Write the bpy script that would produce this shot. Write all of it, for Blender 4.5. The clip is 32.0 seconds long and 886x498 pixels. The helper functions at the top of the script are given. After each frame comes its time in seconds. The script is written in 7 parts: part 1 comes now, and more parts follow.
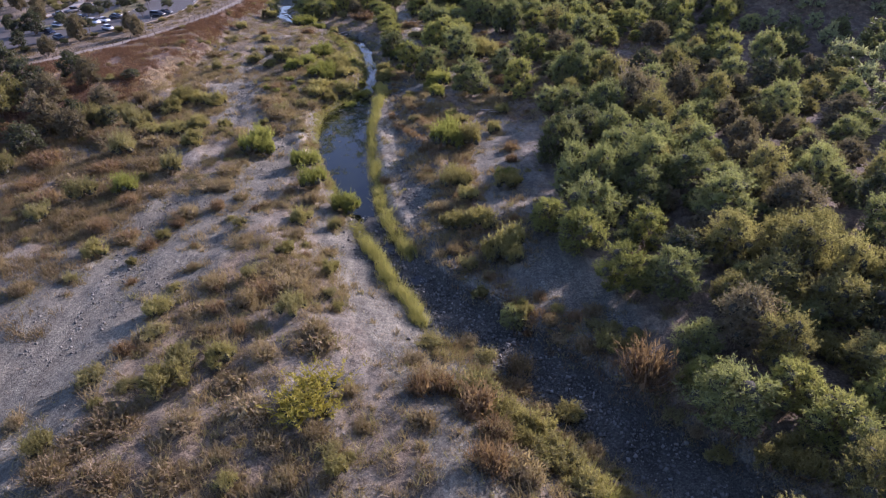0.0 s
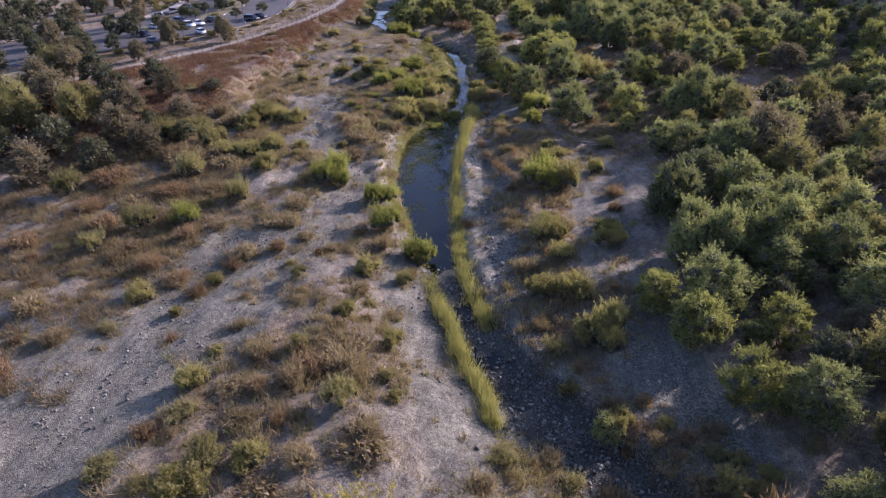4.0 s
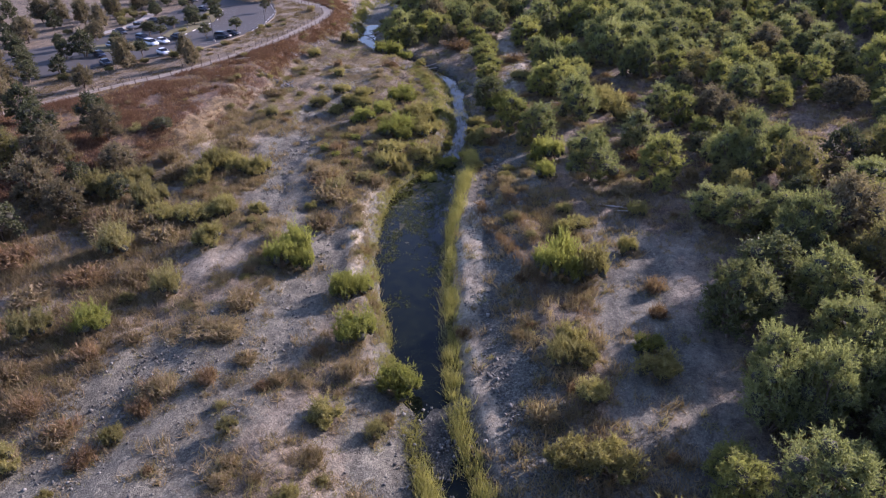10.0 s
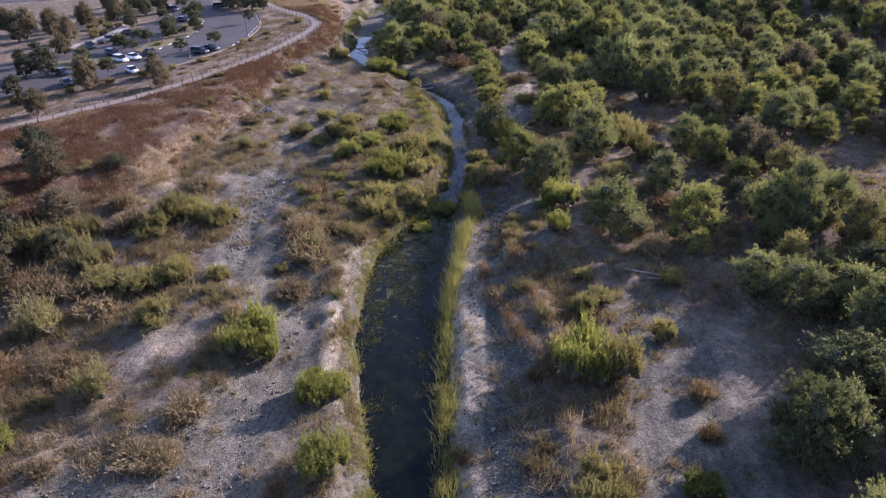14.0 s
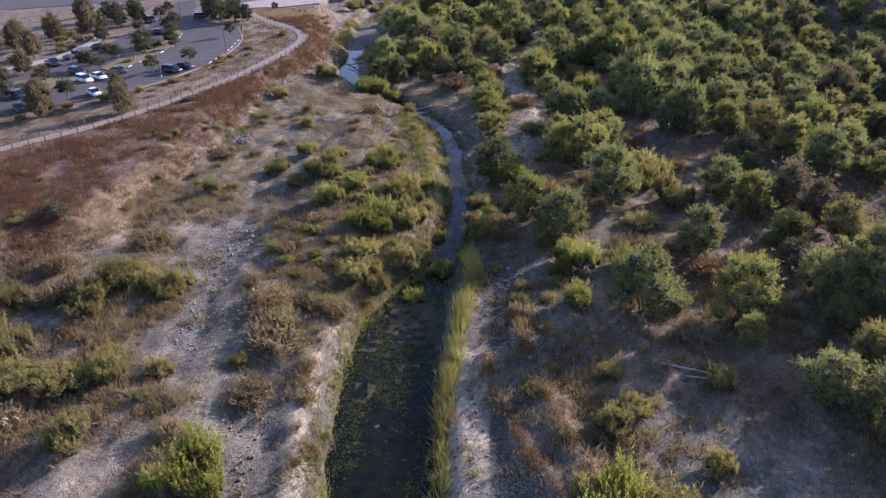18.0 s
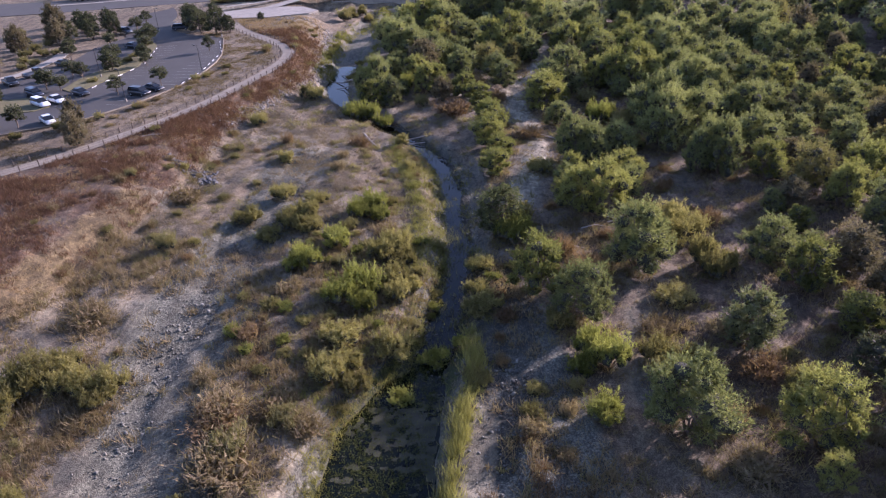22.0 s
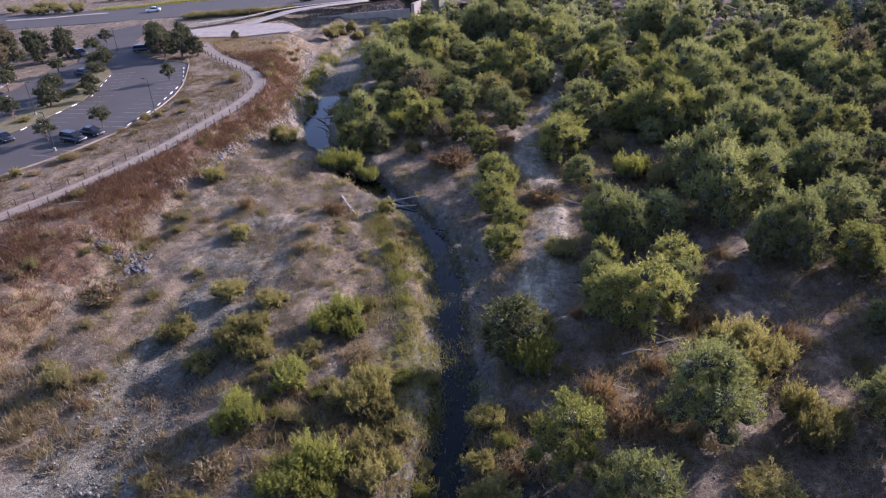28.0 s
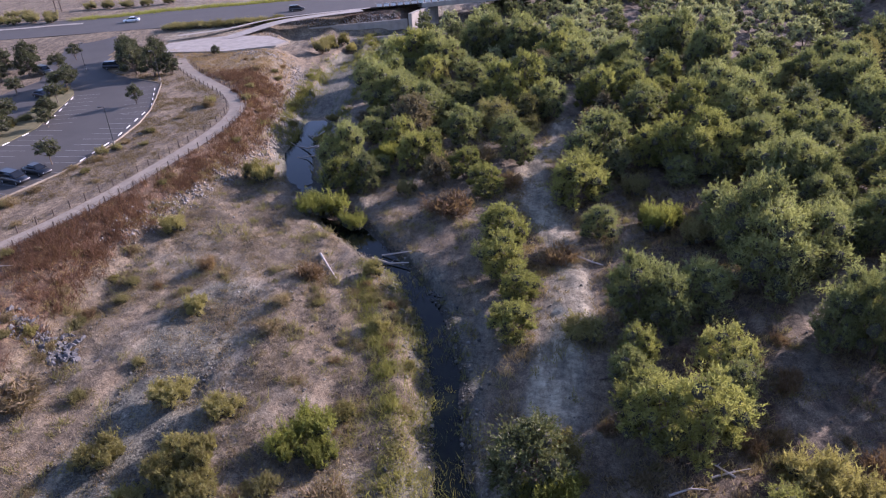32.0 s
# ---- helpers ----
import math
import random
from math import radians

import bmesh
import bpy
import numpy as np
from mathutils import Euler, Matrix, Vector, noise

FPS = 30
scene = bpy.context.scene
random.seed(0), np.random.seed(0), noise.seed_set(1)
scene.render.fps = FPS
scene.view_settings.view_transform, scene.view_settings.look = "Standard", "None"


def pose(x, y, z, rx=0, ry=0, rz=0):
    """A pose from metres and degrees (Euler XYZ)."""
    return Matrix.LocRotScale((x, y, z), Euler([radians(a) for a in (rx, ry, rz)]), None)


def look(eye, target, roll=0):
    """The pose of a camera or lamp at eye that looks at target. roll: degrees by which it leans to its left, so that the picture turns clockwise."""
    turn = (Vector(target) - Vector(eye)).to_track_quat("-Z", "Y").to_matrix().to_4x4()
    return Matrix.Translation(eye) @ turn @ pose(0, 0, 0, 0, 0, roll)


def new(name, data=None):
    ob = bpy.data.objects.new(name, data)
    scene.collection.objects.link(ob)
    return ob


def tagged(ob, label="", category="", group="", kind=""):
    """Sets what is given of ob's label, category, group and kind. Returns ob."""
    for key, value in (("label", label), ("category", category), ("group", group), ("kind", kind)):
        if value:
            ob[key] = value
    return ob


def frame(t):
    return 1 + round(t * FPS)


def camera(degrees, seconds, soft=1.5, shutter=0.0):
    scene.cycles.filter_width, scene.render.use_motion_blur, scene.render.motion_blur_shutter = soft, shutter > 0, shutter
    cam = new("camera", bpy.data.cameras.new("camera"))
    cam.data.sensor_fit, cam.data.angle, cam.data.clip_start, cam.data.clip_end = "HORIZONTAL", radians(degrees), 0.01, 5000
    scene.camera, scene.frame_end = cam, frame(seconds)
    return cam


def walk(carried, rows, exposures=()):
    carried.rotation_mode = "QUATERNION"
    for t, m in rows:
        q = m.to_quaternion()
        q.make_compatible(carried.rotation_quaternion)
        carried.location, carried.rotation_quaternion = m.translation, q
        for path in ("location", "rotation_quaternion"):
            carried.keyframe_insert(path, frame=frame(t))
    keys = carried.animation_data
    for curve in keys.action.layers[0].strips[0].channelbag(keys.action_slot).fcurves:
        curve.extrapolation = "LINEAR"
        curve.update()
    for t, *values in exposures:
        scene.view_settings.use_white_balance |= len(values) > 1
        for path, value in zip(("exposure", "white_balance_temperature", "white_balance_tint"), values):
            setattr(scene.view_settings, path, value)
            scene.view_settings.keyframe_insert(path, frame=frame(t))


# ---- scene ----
cam = camera(65.2, 32.0, soft=1.15)
METRES, EYE, TILT, LEAN, TURN = 140.0, 41.3, 0.0, 0.0, 0.0
ROWS = [
    (0.0, 0.0, 0.0, 0.0, -1.65, -29.4, 2.93),
    (0.5, -0.0001, 0.0131, 0.0, 0.75, -29.25, 2.95),
    (1.0, 0.0012, 0.0266, -0.0002, 5.87, -28.98, 3.03),
    (1.5, 0.0022, 0.04, -0.0003, 6.41, -28.96, 3.06),
    (2.0, 0.0025, 0.0534, 0.0, 6.41, -28.96, 3.08),
    (2.5, 0.0025, 0.0672, 0.0001, 6.42, -28.96, 3.09),
    (3.0, 0.0023, 0.0813, 0.0004, 6.43, -28.98, 3.09),
    (3.5, 0.0019, 0.0958, 0.0005, 6.44, -28.99, 3.08),
    (5.5, -0.0012, 0.1565, -0.0004, 6.43, -29.0, 3.05),
    (6.0, -0.0022, 0.1722, -0.0007, 6.43, -29.0, 3.04),
    (6.5, -0.0033, 0.1879, -0.001, 6.42, -29.02, 3.03),
    (7.0, -0.0044, 0.2038, -0.0014, 6.41, -29.02, 3.01),
    (7.5, -0.0058, 0.2196, -0.0019, 6.41, -29.0, 2.97),
    (8.0, -0.0072, 0.2355, -0.0022, 6.41, -28.99, 2.94),
    (8.5, -0.0086, 0.2516, -0.0025, 6.39, -28.98, 2.92),
    (9.0, -0.01, 0.2676, -0.003, 6.39, -28.96, 2.9),
    (9.5, -0.0114, 0.2835, -0.0028, 6.39, -28.96, 2.89),
    (10.0, -0.0125, 0.2996, -0.0032, 6.42, -28.94, 2.89),
    (10.5, -0.014, 0.315, -0.003, 6.4, -28.93, 2.84),
    (11.0, -0.0155, 0.3312, -0.0033, 6.39, -28.92, 2.83),
    (11.5, -0.0167, 0.3472, -0.0034, 6.39, -28.9, 2.83),
    (12.0, -0.0183, 0.3632, -0.0037, 6.39, -28.89, 2.81),
    (12.5, -0.0195, 0.3792, -0.004, 6.39, -28.88, 2.83),
    (13.0, -0.0212, 0.3951, -0.0043, 6.39, -28.87, 2.79),
    (13.5, -0.0227, 0.4111, -0.0045, 6.38, -28.87, 2.78),
    (14.0, -0.0239, 0.4271, -0.0049, 6.38, -28.85, 2.76),
    (14.5, -0.0255, 0.4431, -0.0051, 6.37, -28.85, 2.75),
    (16.5, -0.0305, 0.5064, -0.0056, 6.34, -28.83, 2.74),
    (17.0, -0.0318, 0.5222, -0.0058, 6.34, -28.81, 2.73),
    (17.5, -0.033, 0.5377, -0.0053, 6.34, -28.82, 2.72),
    (18.0, -0.0344, 0.5534, -0.0056, 6.33, -28.8, 2.72),
    (18.5, -0.0357, 0.5692, -0.0052, 6.33, -28.79, 2.7),
    (19.0, -0.0371, 0.5848, -0.004, 6.33, -28.8, 2.67),
    (19.5, -0.0383, 0.6005, -0.0041, 6.33, -28.79, 2.65),
    (20.0, -0.0398, 0.6161, -0.0043, 6.33, -28.78, 2.62),
    (20.5, -0.0409, 0.6321, -0.0041, 6.34, -28.79, 2.62),
    (21.0, -0.0427, 0.648, -0.0043, 6.32, -28.78, 2.58),
    (21.5, -0.0441, 0.6639, -0.0041, 6.32, -28.78, 2.54),
    (22.0, -0.0454, 0.6798, -0.004, 6.34, -28.81, 2.5),
    (22.5, -0.0469, 0.6961, -0.0039, 6.34, -28.83, 2.48),
    (23.0, -0.048, 0.7122, -0.0038, 6.35, -28.83, 2.48),
    (23.5, -0.0496, 0.7286, -0.0037, 6.34, -28.83, 2.46),
    (24.0, -0.0507, 0.745, -0.0039, 6.35, -28.82, 2.47),
    (24.5, -0.0526, 0.7615, -0.0037, 6.34, -28.83, 2.45),
    (25.0, -0.0539, 0.7777, -0.0036, 6.36, -28.82, 2.45),
    (25.5, -0.0553, 0.794, -0.0039, 6.37, -28.8, 2.42),
    (27.5, -0.06, 0.8563, -0.0043, 6.4, -28.77, 2.46),
    (28.0, -0.0614, 0.8719, -0.0041, 6.4, -28.78, 2.45),
    (28.5, -0.0626, 0.8877, -0.0043, 6.42, -28.76, 2.43),
    (29.0, -0.064, 0.9034, -0.0047, 6.42, -28.76, 2.45),
    (29.5, -0.0654, 0.9192, -0.0047, 6.43, -28.76, 2.41),
    (30.0, -0.0667, 0.9347, -0.0049, 6.45, -28.76, 2.41),
    (30.5, -0.0678, 0.9503, -0.0046, 6.48, -28.77, 2.42),
    (31.0, -0.0693, 0.9659, -0.0054, 6.49, -28.73, 2.41),
    (31.5, -0.0706, 0.9813, -0.0052, 6.5, -28.74, 2.41),
    (32.0, -0.0718, 0.9966, -0.0055, 6.52, -28.72, 2.4),
]
walk(cam, [(t, pose(0, 0, EYE, TILT, LEAN, TURN) @ pose(METRES * x, METRES * y, METRES * z, 90 + pitch, roll, yaw)) for t, x, y, z, yaw, pitch, roll in ROWS],
     exposures=[(0.0, 1.04, 5690, 39), (32.0, 1.04, 5690, 39)])

# ---- light: a low afternoon sun ahead and to the east, clear sky ----
SUN_AZIMUTH, SUN_HEIGHT = math.atan2(0.76, 0.65), radians(19)
world = bpy.data.worlds.new("sky")
scene.world = world
world.use_nodes = True
wn = world.node_tree
sky = wn.nodes.new("ShaderNodeTexSky")
sky.sky_type, sky.sun_disc = "NISHITA", False
sky.sun_elevation, sky.sun_rotation = SUN_HEIGHT, SUN_AZIMUTH
sky.air_density, sky.dust_density, sky.ozone_density = 1.0, 1.0, 1.7
wn.links.new(sky.outputs[0], wn.nodes["Background"].inputs[0])
wn.nodes["Background"].inputs[1].default_value = 0.143
sun_way = Vector((math.sin(SUN_AZIMUTH) * math.cos(SUN_HEIGHT), math.cos(SUN_AZIMUTH) * math.cos(SUN_HEIGHT), math.sin(SUN_HEIGHT)))
sun = new("sun", bpy.data.lights.new("sun", "SUN"))
sun.data.energy, sun.data.angle, sun.data.color = 5.0, radians(0.55), (1.0, 0.9, 0.78)
sun.matrix_world = look(sun_way * 300, (0, 0, 0))

# ---- materials ----
class Nodes:
    """A short hand for node materials."""

    def __init__(self, name):
        self.mat = bpy.data.materials.new(name)
        self.mat.use_nodes = True
        self.tree = self.mat.node_tree
        self.bsdf = self.tree.nodes["Principled BSDF"]
        self.out = self.tree.nodes["Material Output"]
        self.place = self.add("ShaderNodeTexCoord").outputs["Object"]

    def add(self, kind):
        return self.tree.nodes.new(kind)

    def link(self, a, b):
        self.tree.links.new(a, b)

    def noise(self, scale, detail=4.0, rough=0.6, where=None):
        n = self.add("ShaderNodeTexNoise")
        n.inputs["Scale"].default_value, n.inputs["Detail"].default_value = scale, detail
        n.inputs["Roughness"].default_value = rough
        self.link(where or self.place, n.inputs["Vector"])
        return n.outputs["Fac"]

    def cells(self, scale, feature="F1"):
        n = self.add("ShaderNodeTexVoronoi")
        n.feature = feature
        n.inputs["Scale"].default_value = scale
        self.link(self.place, n.inputs["Vector"])
        return n

    def ramp(self, fac, *stops):
        n = self.add("ShaderNodeValToRGB")
        while len(n.color_ramp.elements) < len(stops):
            n.color_ramp.elements.new(0.5)
        for e, (at, c) in zip(n.color_ramp.elements, stops):
            e.position = at
            e.color = (*c, 1) if not isinstance(c, (int, float)) else (c, c, c, 1)
        self.link(fac, n.inputs[0])
        return n.outputs[0]

    def mix(self, fac, a, b, mode="MIX"):
        n = self.add("ShaderNodeMix")
        n.data_type, n.blend_type = "RGBA", mode
        for value, at in ((fac, 0), (a, 6), (b, 7)):
            if isinstance(value, (int, float)):
                n.inputs[at].default_value = value
            elif isinstance(value, tuple):
                n.inputs[at].default_value = (*value, 1)
            else:
                self.link(value, n.inputs[at])
        return n.outputs[2]

    def math(self, op, a, b=0.0):
        n = self.add("ShaderNodeMath")
        n.operation = op
        for value, at in ((a, 0), (b, 1)):
            if isinstance(value, (int, float)):
                n.inputs[at].default_value = value
            else:
                self.link(value, n.inputs[at])
        return n.outputs[0]

    def attribute(self, name):
        n = self.add("ShaderNodeAttribute")
        n.attribute_name = name
        return n.outputs["Fac"]

    def bump(self, height, strength, distance):
        n = self.add("ShaderNodeBump")
        n.inputs["Strength"].default_value, n.inputs["Distance"].default_value = strength, distance
        self.link(height, n.inputs["Height"])
        self.link(n.outputs[0], self.bsdf.inputs["Normal"])

    def finish(self, colour=None, roughness=0.8, metallic=0.0):
        if colour is not None:
            if isinstance(colour, tuple):
                self.bsdf.inputs["Base Color"].default_value = (*colour, 1)
            else:
                self.link(colour, self.bsdf.inputs["Base Color"])
        if isinstance(roughness, (int, float)):
            self.bsdf.inputs["Roughness"].default_value = roughness
        else:
            self.link(roughness, self.bsdf.inputs["Roughness"])
        self.bsdf.inputs["Metallic"].default_value = metallic
        return self.mat


def grained(name, colour, roughness=0.85, spread=0.35, scale=3.0, fine=40.0, bump=0.3, metallic=0.0, depth=0.02):
    """A plain surface with stains at one scale and grain at another."""
    n = Nodes(name)
    dark = tuple(c * (1 - spread) for c in colour)
    light = tuple(min(1, c * (1 + spread)) for c in colour)
    base = n.ramp(n.noise(scale, 5), (0.3, dark), (0.7, light))
    base = n.mix(0.35, base, n.ramp(n.noise(fine, 3), (0.3, dark), (0.7, light)))
    n.bump(n.noise(fine, 4), bump, depth)
    return n.finish(base, roughness, metallic)


def foliage(name, dark, mid, light, glow=0.38, rough=0.55):
    """Leaves: colour varies plant by plant, leaf by leaf, and light shines through."""
    n = Nodes(name)
    plant = n.add("ShaderNodeObjectInfo").outputs["Random"]
    leaf = n.add("ShaderNodeNewGeometry").outputs["Random Per Island"]
    tone = n.math("ADD", n.math("MULTIPLY", plant, 0.5), n.math("MULTIPLY", leaf, 0.4))
    patch = n.noise(0.9, 2)
    tone = n.math("ADD", n.math("MULTIPLY", tone, 0.65), n.math("MULTIPLY", patch, 0.47))
    base = n.ramp(tone, (0.15, dark), (0.45, mid), (0.85, light))
    n.finish(base, rough)
    n.bsdf.inputs["Specular IOR Level"].default_value = 0.08
    through_leaf = n.add("ShaderNodeBsdfTranslucent")
    n.link(n.mix(1.0, base, (1.4, 1.45, 0.9), "MULTIPLY"), through_leaf.inputs[0])
    blend = n.add("ShaderNodeMixShader")
    blend.inputs[0].default_value = glow
    n.link(n.bsdf.outputs[0], blend.inputs[1])
    n.link(through_leaf.outputs[0], blend.inputs[2])
    n.link(blend.outputs[0], n.out.inputs[0])
    return n.mat


def ground_material():
    n = Nodes("valley_ground")
    gravel, straw, rust, sand, gold, green = (n.attribute(a) for a in ("gravel", "straw", "rust", "sand", "gold", "green"))
    damp_and_shade, bed = n.attribute("damp_and_shade"), n.attribute("bed")
    big, mid, fine = n.noise(0.11, 5), n.noise(0.75, 6, 0.7), n.noise(7.0, 5, 0.7)
    pebble = n.cells(8.0)
    cobble = n.cells(3.6)
    silt = n.ramp(mid, (0.38, (0.085, 0.071, 0.055)), (0.5, (0.19, 0.165, 0.132)), (0.61, (0.4, 0.357, 0.292)))
    silt = n.mix(0.5, silt, n.ramp(fine, (0.38, (0.1, 0.085, 0.069)), (0.62, (0.37, 0.325, 0.262))))
    streak = n.add("ShaderNodeMapping")
    streak.inputs["Rotation"].default_value, streak.inputs["Scale"].default_value = (0, 0, radians(-14)), (0.75, 0.16, 1)
    n.link(n.place, streak.inputs["Vector"])
    streaky = n.math("ADD", n.math("MULTIPLY", n.noise(1.0, 6, 0.65, streak.outputs[0]), 0.55), n.math("MULTIPLY", n.noise(0.6, 7, 0.75), 0.45))
    lanes = n.add("ShaderNodeMapping")
    lanes.inputs["Rotation"].default_value, lanes.inputs["Scale"].default_value = (0, 0, radians(-10)), (2.4, 0.22, 1)
    n.link(n.place, lanes.inputs["Vector"])
    laned = n.noise(1.0, 5, 0.7, lanes.outputs[0])
    stones = n.ramp(pebble.outputs["Color"], (0.15, (0.036, 0.034, 0.027)), (0.42, (0.101, 0.096, 0.077)), (0.68, (0.167, 0.161, 0.128)), (0.92, (0.324, 0.314, 0.252)))
    stones = n.mix(0.3, stones, n.ramp(cobble.outputs["Color"], (0.1, (0.069, 0.066, 0.054)), (0.9, (0.230, 0.223, 0.180))))
    stones = n.mix(0.2, stones, n.ramp(mid, (0.3, (0.11, 0.1, 0.08)), (0.75, (0.24, 0.218, 0.178))))
    stones = n.mix(0.1, stones, n.ramp(laned, (0.39, (0.075, 0.07, 0.061)), (0.5, (0.18, 0.168, 0.148)), (0.61, (0.4, 0.37, 0.322))))
    thatch = n.ramp(n.math("ADD", n.math("MULTIPLY", fine, 0.6), n.math("MULTIPLY", mid, 0.45)),
                    (0.38, (0.06, 0.043, 0.03)), (0.52, (0.16, 0.122, 0.085)), (0.66, (0.33, 0.26, 0.185)))
    rusty = n.ramp(n.math("ADD", n.math("MULTIPLY", fine, 0.5), n.math("MULTIPLY", mid, 0.5)),
                   (0.38, (0.045, 0.025, 0.017)), (0.52, (0.115, 0.066, 0.04)), (0.66, (0.22, 0.138, 0.086)))
    pale = n.ramp(mid, (0.38, (0.26, 0.222, 0.165)), (0.62, (0.455, 0.403, 0.31)))
    hay = n.ramp(n.math("ADD", n.math("MULTIPLY", fine, 0.5), n.math("MULTIPLY", mid, 0.5)), (0.38, (0.062, 0.042, 0.022)), (0.5, (0.145, 0.102, 0.053)), (0.62, (0.26, 0.194, 0.106)))
    moss = n.ramp(fine, (0.3, (0.03, 0.0396, 0.0135)), (0.7, (0.1, 0.114, 0.036)))

    def share(level, noise_value, soft=0.16):
        edge = n.math("SUBTRACT", n.math("ADD", level, n.math("MULTIPLY", n.math("SUBTRACT", noise_value, 0.5), 1.3)), 0.5 - soft)
        return n.ramp(n.math("DIVIDE", edge, 2 * soft), (0.0, 0.0), (1.0, 1.0))

    base = n.mix(share(gravel, mid), silt, stones)
    # dark bed gravel; east of the creek its tone also carries tree shade
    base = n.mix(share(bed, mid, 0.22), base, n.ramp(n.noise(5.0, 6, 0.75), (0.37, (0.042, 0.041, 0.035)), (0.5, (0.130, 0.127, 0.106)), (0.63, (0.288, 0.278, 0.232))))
    base = n.mix(share(sand, streaky), base, pale)
    base = n.mix(share(straw, streaky), base, thatch)
    base = n.mix(share(rust, n.noise(0.4, 7, 0.7)), base, rusty)
    base = n.mix(share(gold, n.noise(0.5, 7, 0.7)), base, hay)
    base = n.mix(share(green, n.noise(0.9, 6, 0.7)), base, moss)
    # darkens wet gravel, and dry ground where tree shade is put into the colour
    base = n.mix(share(damp_and_shade, mid), base, n.mix(1.0, base, (0.42, 0.43, 0.43), "MULTIPLY"))
    base = n.mix(0.5, base, n.ramp(big, (0.3, 0.32), (0.7, 0.62)), "OVERLAY")
    base = n.mix(0.72, base, n.ramp(n.noise(1.9, 7, 0.8), (0.36, 0.2), (0.5, 0.48), (0.64, 0.7)), "OVERLAY")
    base = n.mix(0.6, base, n.ramp(n.noise(1.0, 6, 0.65, streak.outputs[0]), (0.36, 0.24), (0.5, 0.47), (0.64, 0.7)), "OVERLAY")
    base = n.mix(1.0, base, (0.89, 0.875, 0.755), "MULTIPLY")
    relief = n.math("ADD", n.math("MULTIPLY", pebble.outputs["Distance"], n.math("MULTIPLY", gravel, -0.26)), n.math("ADD", n.math("ADD", mid, n.math("MULTIPLY", n.noise(2.6, 5, 0.65), 0.6)), n.math("MULTIPLY", fine, 0.5)))
    n.bump(relief, 1.0, 0.2)
    return n.finish(base, 0.95)


def water_material():
    n = Nodes("creek_water")
    weed = n.ramp(n.noise(0.7, 5), (0.35, (0.003, 0.005, 0.004)), (0.62, (0.009, 0.012, 0.006)))
    n.bump(n.noise(2.2, 3), 0.05, 0.05)
    n.finish(weed, 0.05)
    n.bsdf.inputs["Specular IOR Level"].default_value = 0.27
    n.bsdf.inputs["IOR"].default_value = 1.33
    return n.mat


def asphalt_material():
    n = Nodes("lot_asphalt")
    base = n.ramp(n.noise(0.18, 6), (0.3, (0.042, 0.039, 0.034)), (0.7, (0.066, 0.061, 0.053)))
    base = n.mix(0.5, base, n.ramp(n.noise(14, 4), (0.3, (0.034, 0.031, 0.027)), (0.7, (0.078, 0.072, 0.063))))
    n.bump(n.noise(40, 3), 0.2, 0.01)
    return n.finish(base, 0.85)


GROUND, WATER, ASPHALT = ground_material(), water_material(), asphalt_material()
CONCRETE = grained("worn_concrete", (0.29, 0.262, 0.215), 0.85, 0.3, 0.5, 12)
TRACK = grained("decomposed_granite", (0.225, 0.19, 0.14), 0.95, 0.3, 0.7, 9)
FADED = grained("faded_bay_paint", (0.26, 0.255, 0.25), 0.8, 0.45, 1.5, 14)
PAINT_WHITE = grained("white_road_paint", (0.72, 0.71, 0.68), 0.7, 0.15, 2, 20)
BARK = grained("grey_brown_bark", (0.15, 0.115, 0.085), 0.95, 0.4, 5, 30, 0.6)
TWIG = grained("dry_twigs", (0.25, 0.185, 0.125), 0.95, 0.35, 6, 40, 0.4)
POST_WOOD = grained("weathered_post_wood", (0.11, 0.08, 0.06), 0.9, 0.35, 6, 40, 0.5)
DRIFTWOOD = grained("bleached_driftwood", (0.42, 0.37, 0.31), 0.9, 0.25, 5, 40, 0.4)
STEEL = grained("dark_painted_steel", (0.05, 0.05, 0.052), 0.5, 0.2, 3, 30, 0.05, 0.6)
LEAF_WILLOW = foliage("willow_leaves", (0.068, 0.074, 0.039), (0.165, 0.178, 0.077), (0.298, 0.300, 0.130), 0.44, 0.6)
LEAF_LIME = foliage("young_willow_leaves", (0.072, 0.08, 0.032), (0.181, 0.186, 0.064), (0.304, 0.293, 0.11), 0.5, 0.6)
LEAF_TURNING = foliage("turning_olive_leaves", (0.078, 0.071, 0.033), (0.179, 0.163, 0.07), (0.296, 0.265, 0.112), 0.46, 0.7)
# paler and greyer than the willow leaves: distance haze put into leaf colour
LEAF_FAR = foliage("hazed_leaves", (0.109, 0.119, 0.074), (0.207, 0.217, 0.125), (0.339, 0.345, 0.191), 0.42, 0.7)
# dark colour of the added cores that stand in for shade inside crowns
INNER = grained("foliage_shade_core", (0.05, 0.048, 0.03), 0.95, 0.4, 3, 12, 0.5)
LEAF_MULEFAT = foliage("mulefat_leaves", (0.096, 0.082, 0.039), (0.211, 0.186, 0.077), (0.346, 0.302, 0.129), 0.48, 0.6)
LEAF_BRIGHT = foliage("bright_green_leaves", (0.081, 0.085, 0.026), (0.179, 0.185, 0.053), (0.293, 0.291, 0.092), 0.5, 0.6)
LEAF_SAGE = foliage("sage_leaves", (0.08, 0.072, 0.037), (0.178, 0.158, 0.073), (0.295, 0.258, 0.127), 0.42, 0.75)
LEAF_DRY = foliage("dry_brown_leaves", (0.085, 0.062, 0.036), (0.19, 0.143, 0.083), (0.33, 0.26, 0.156), 0.35, 0.85)
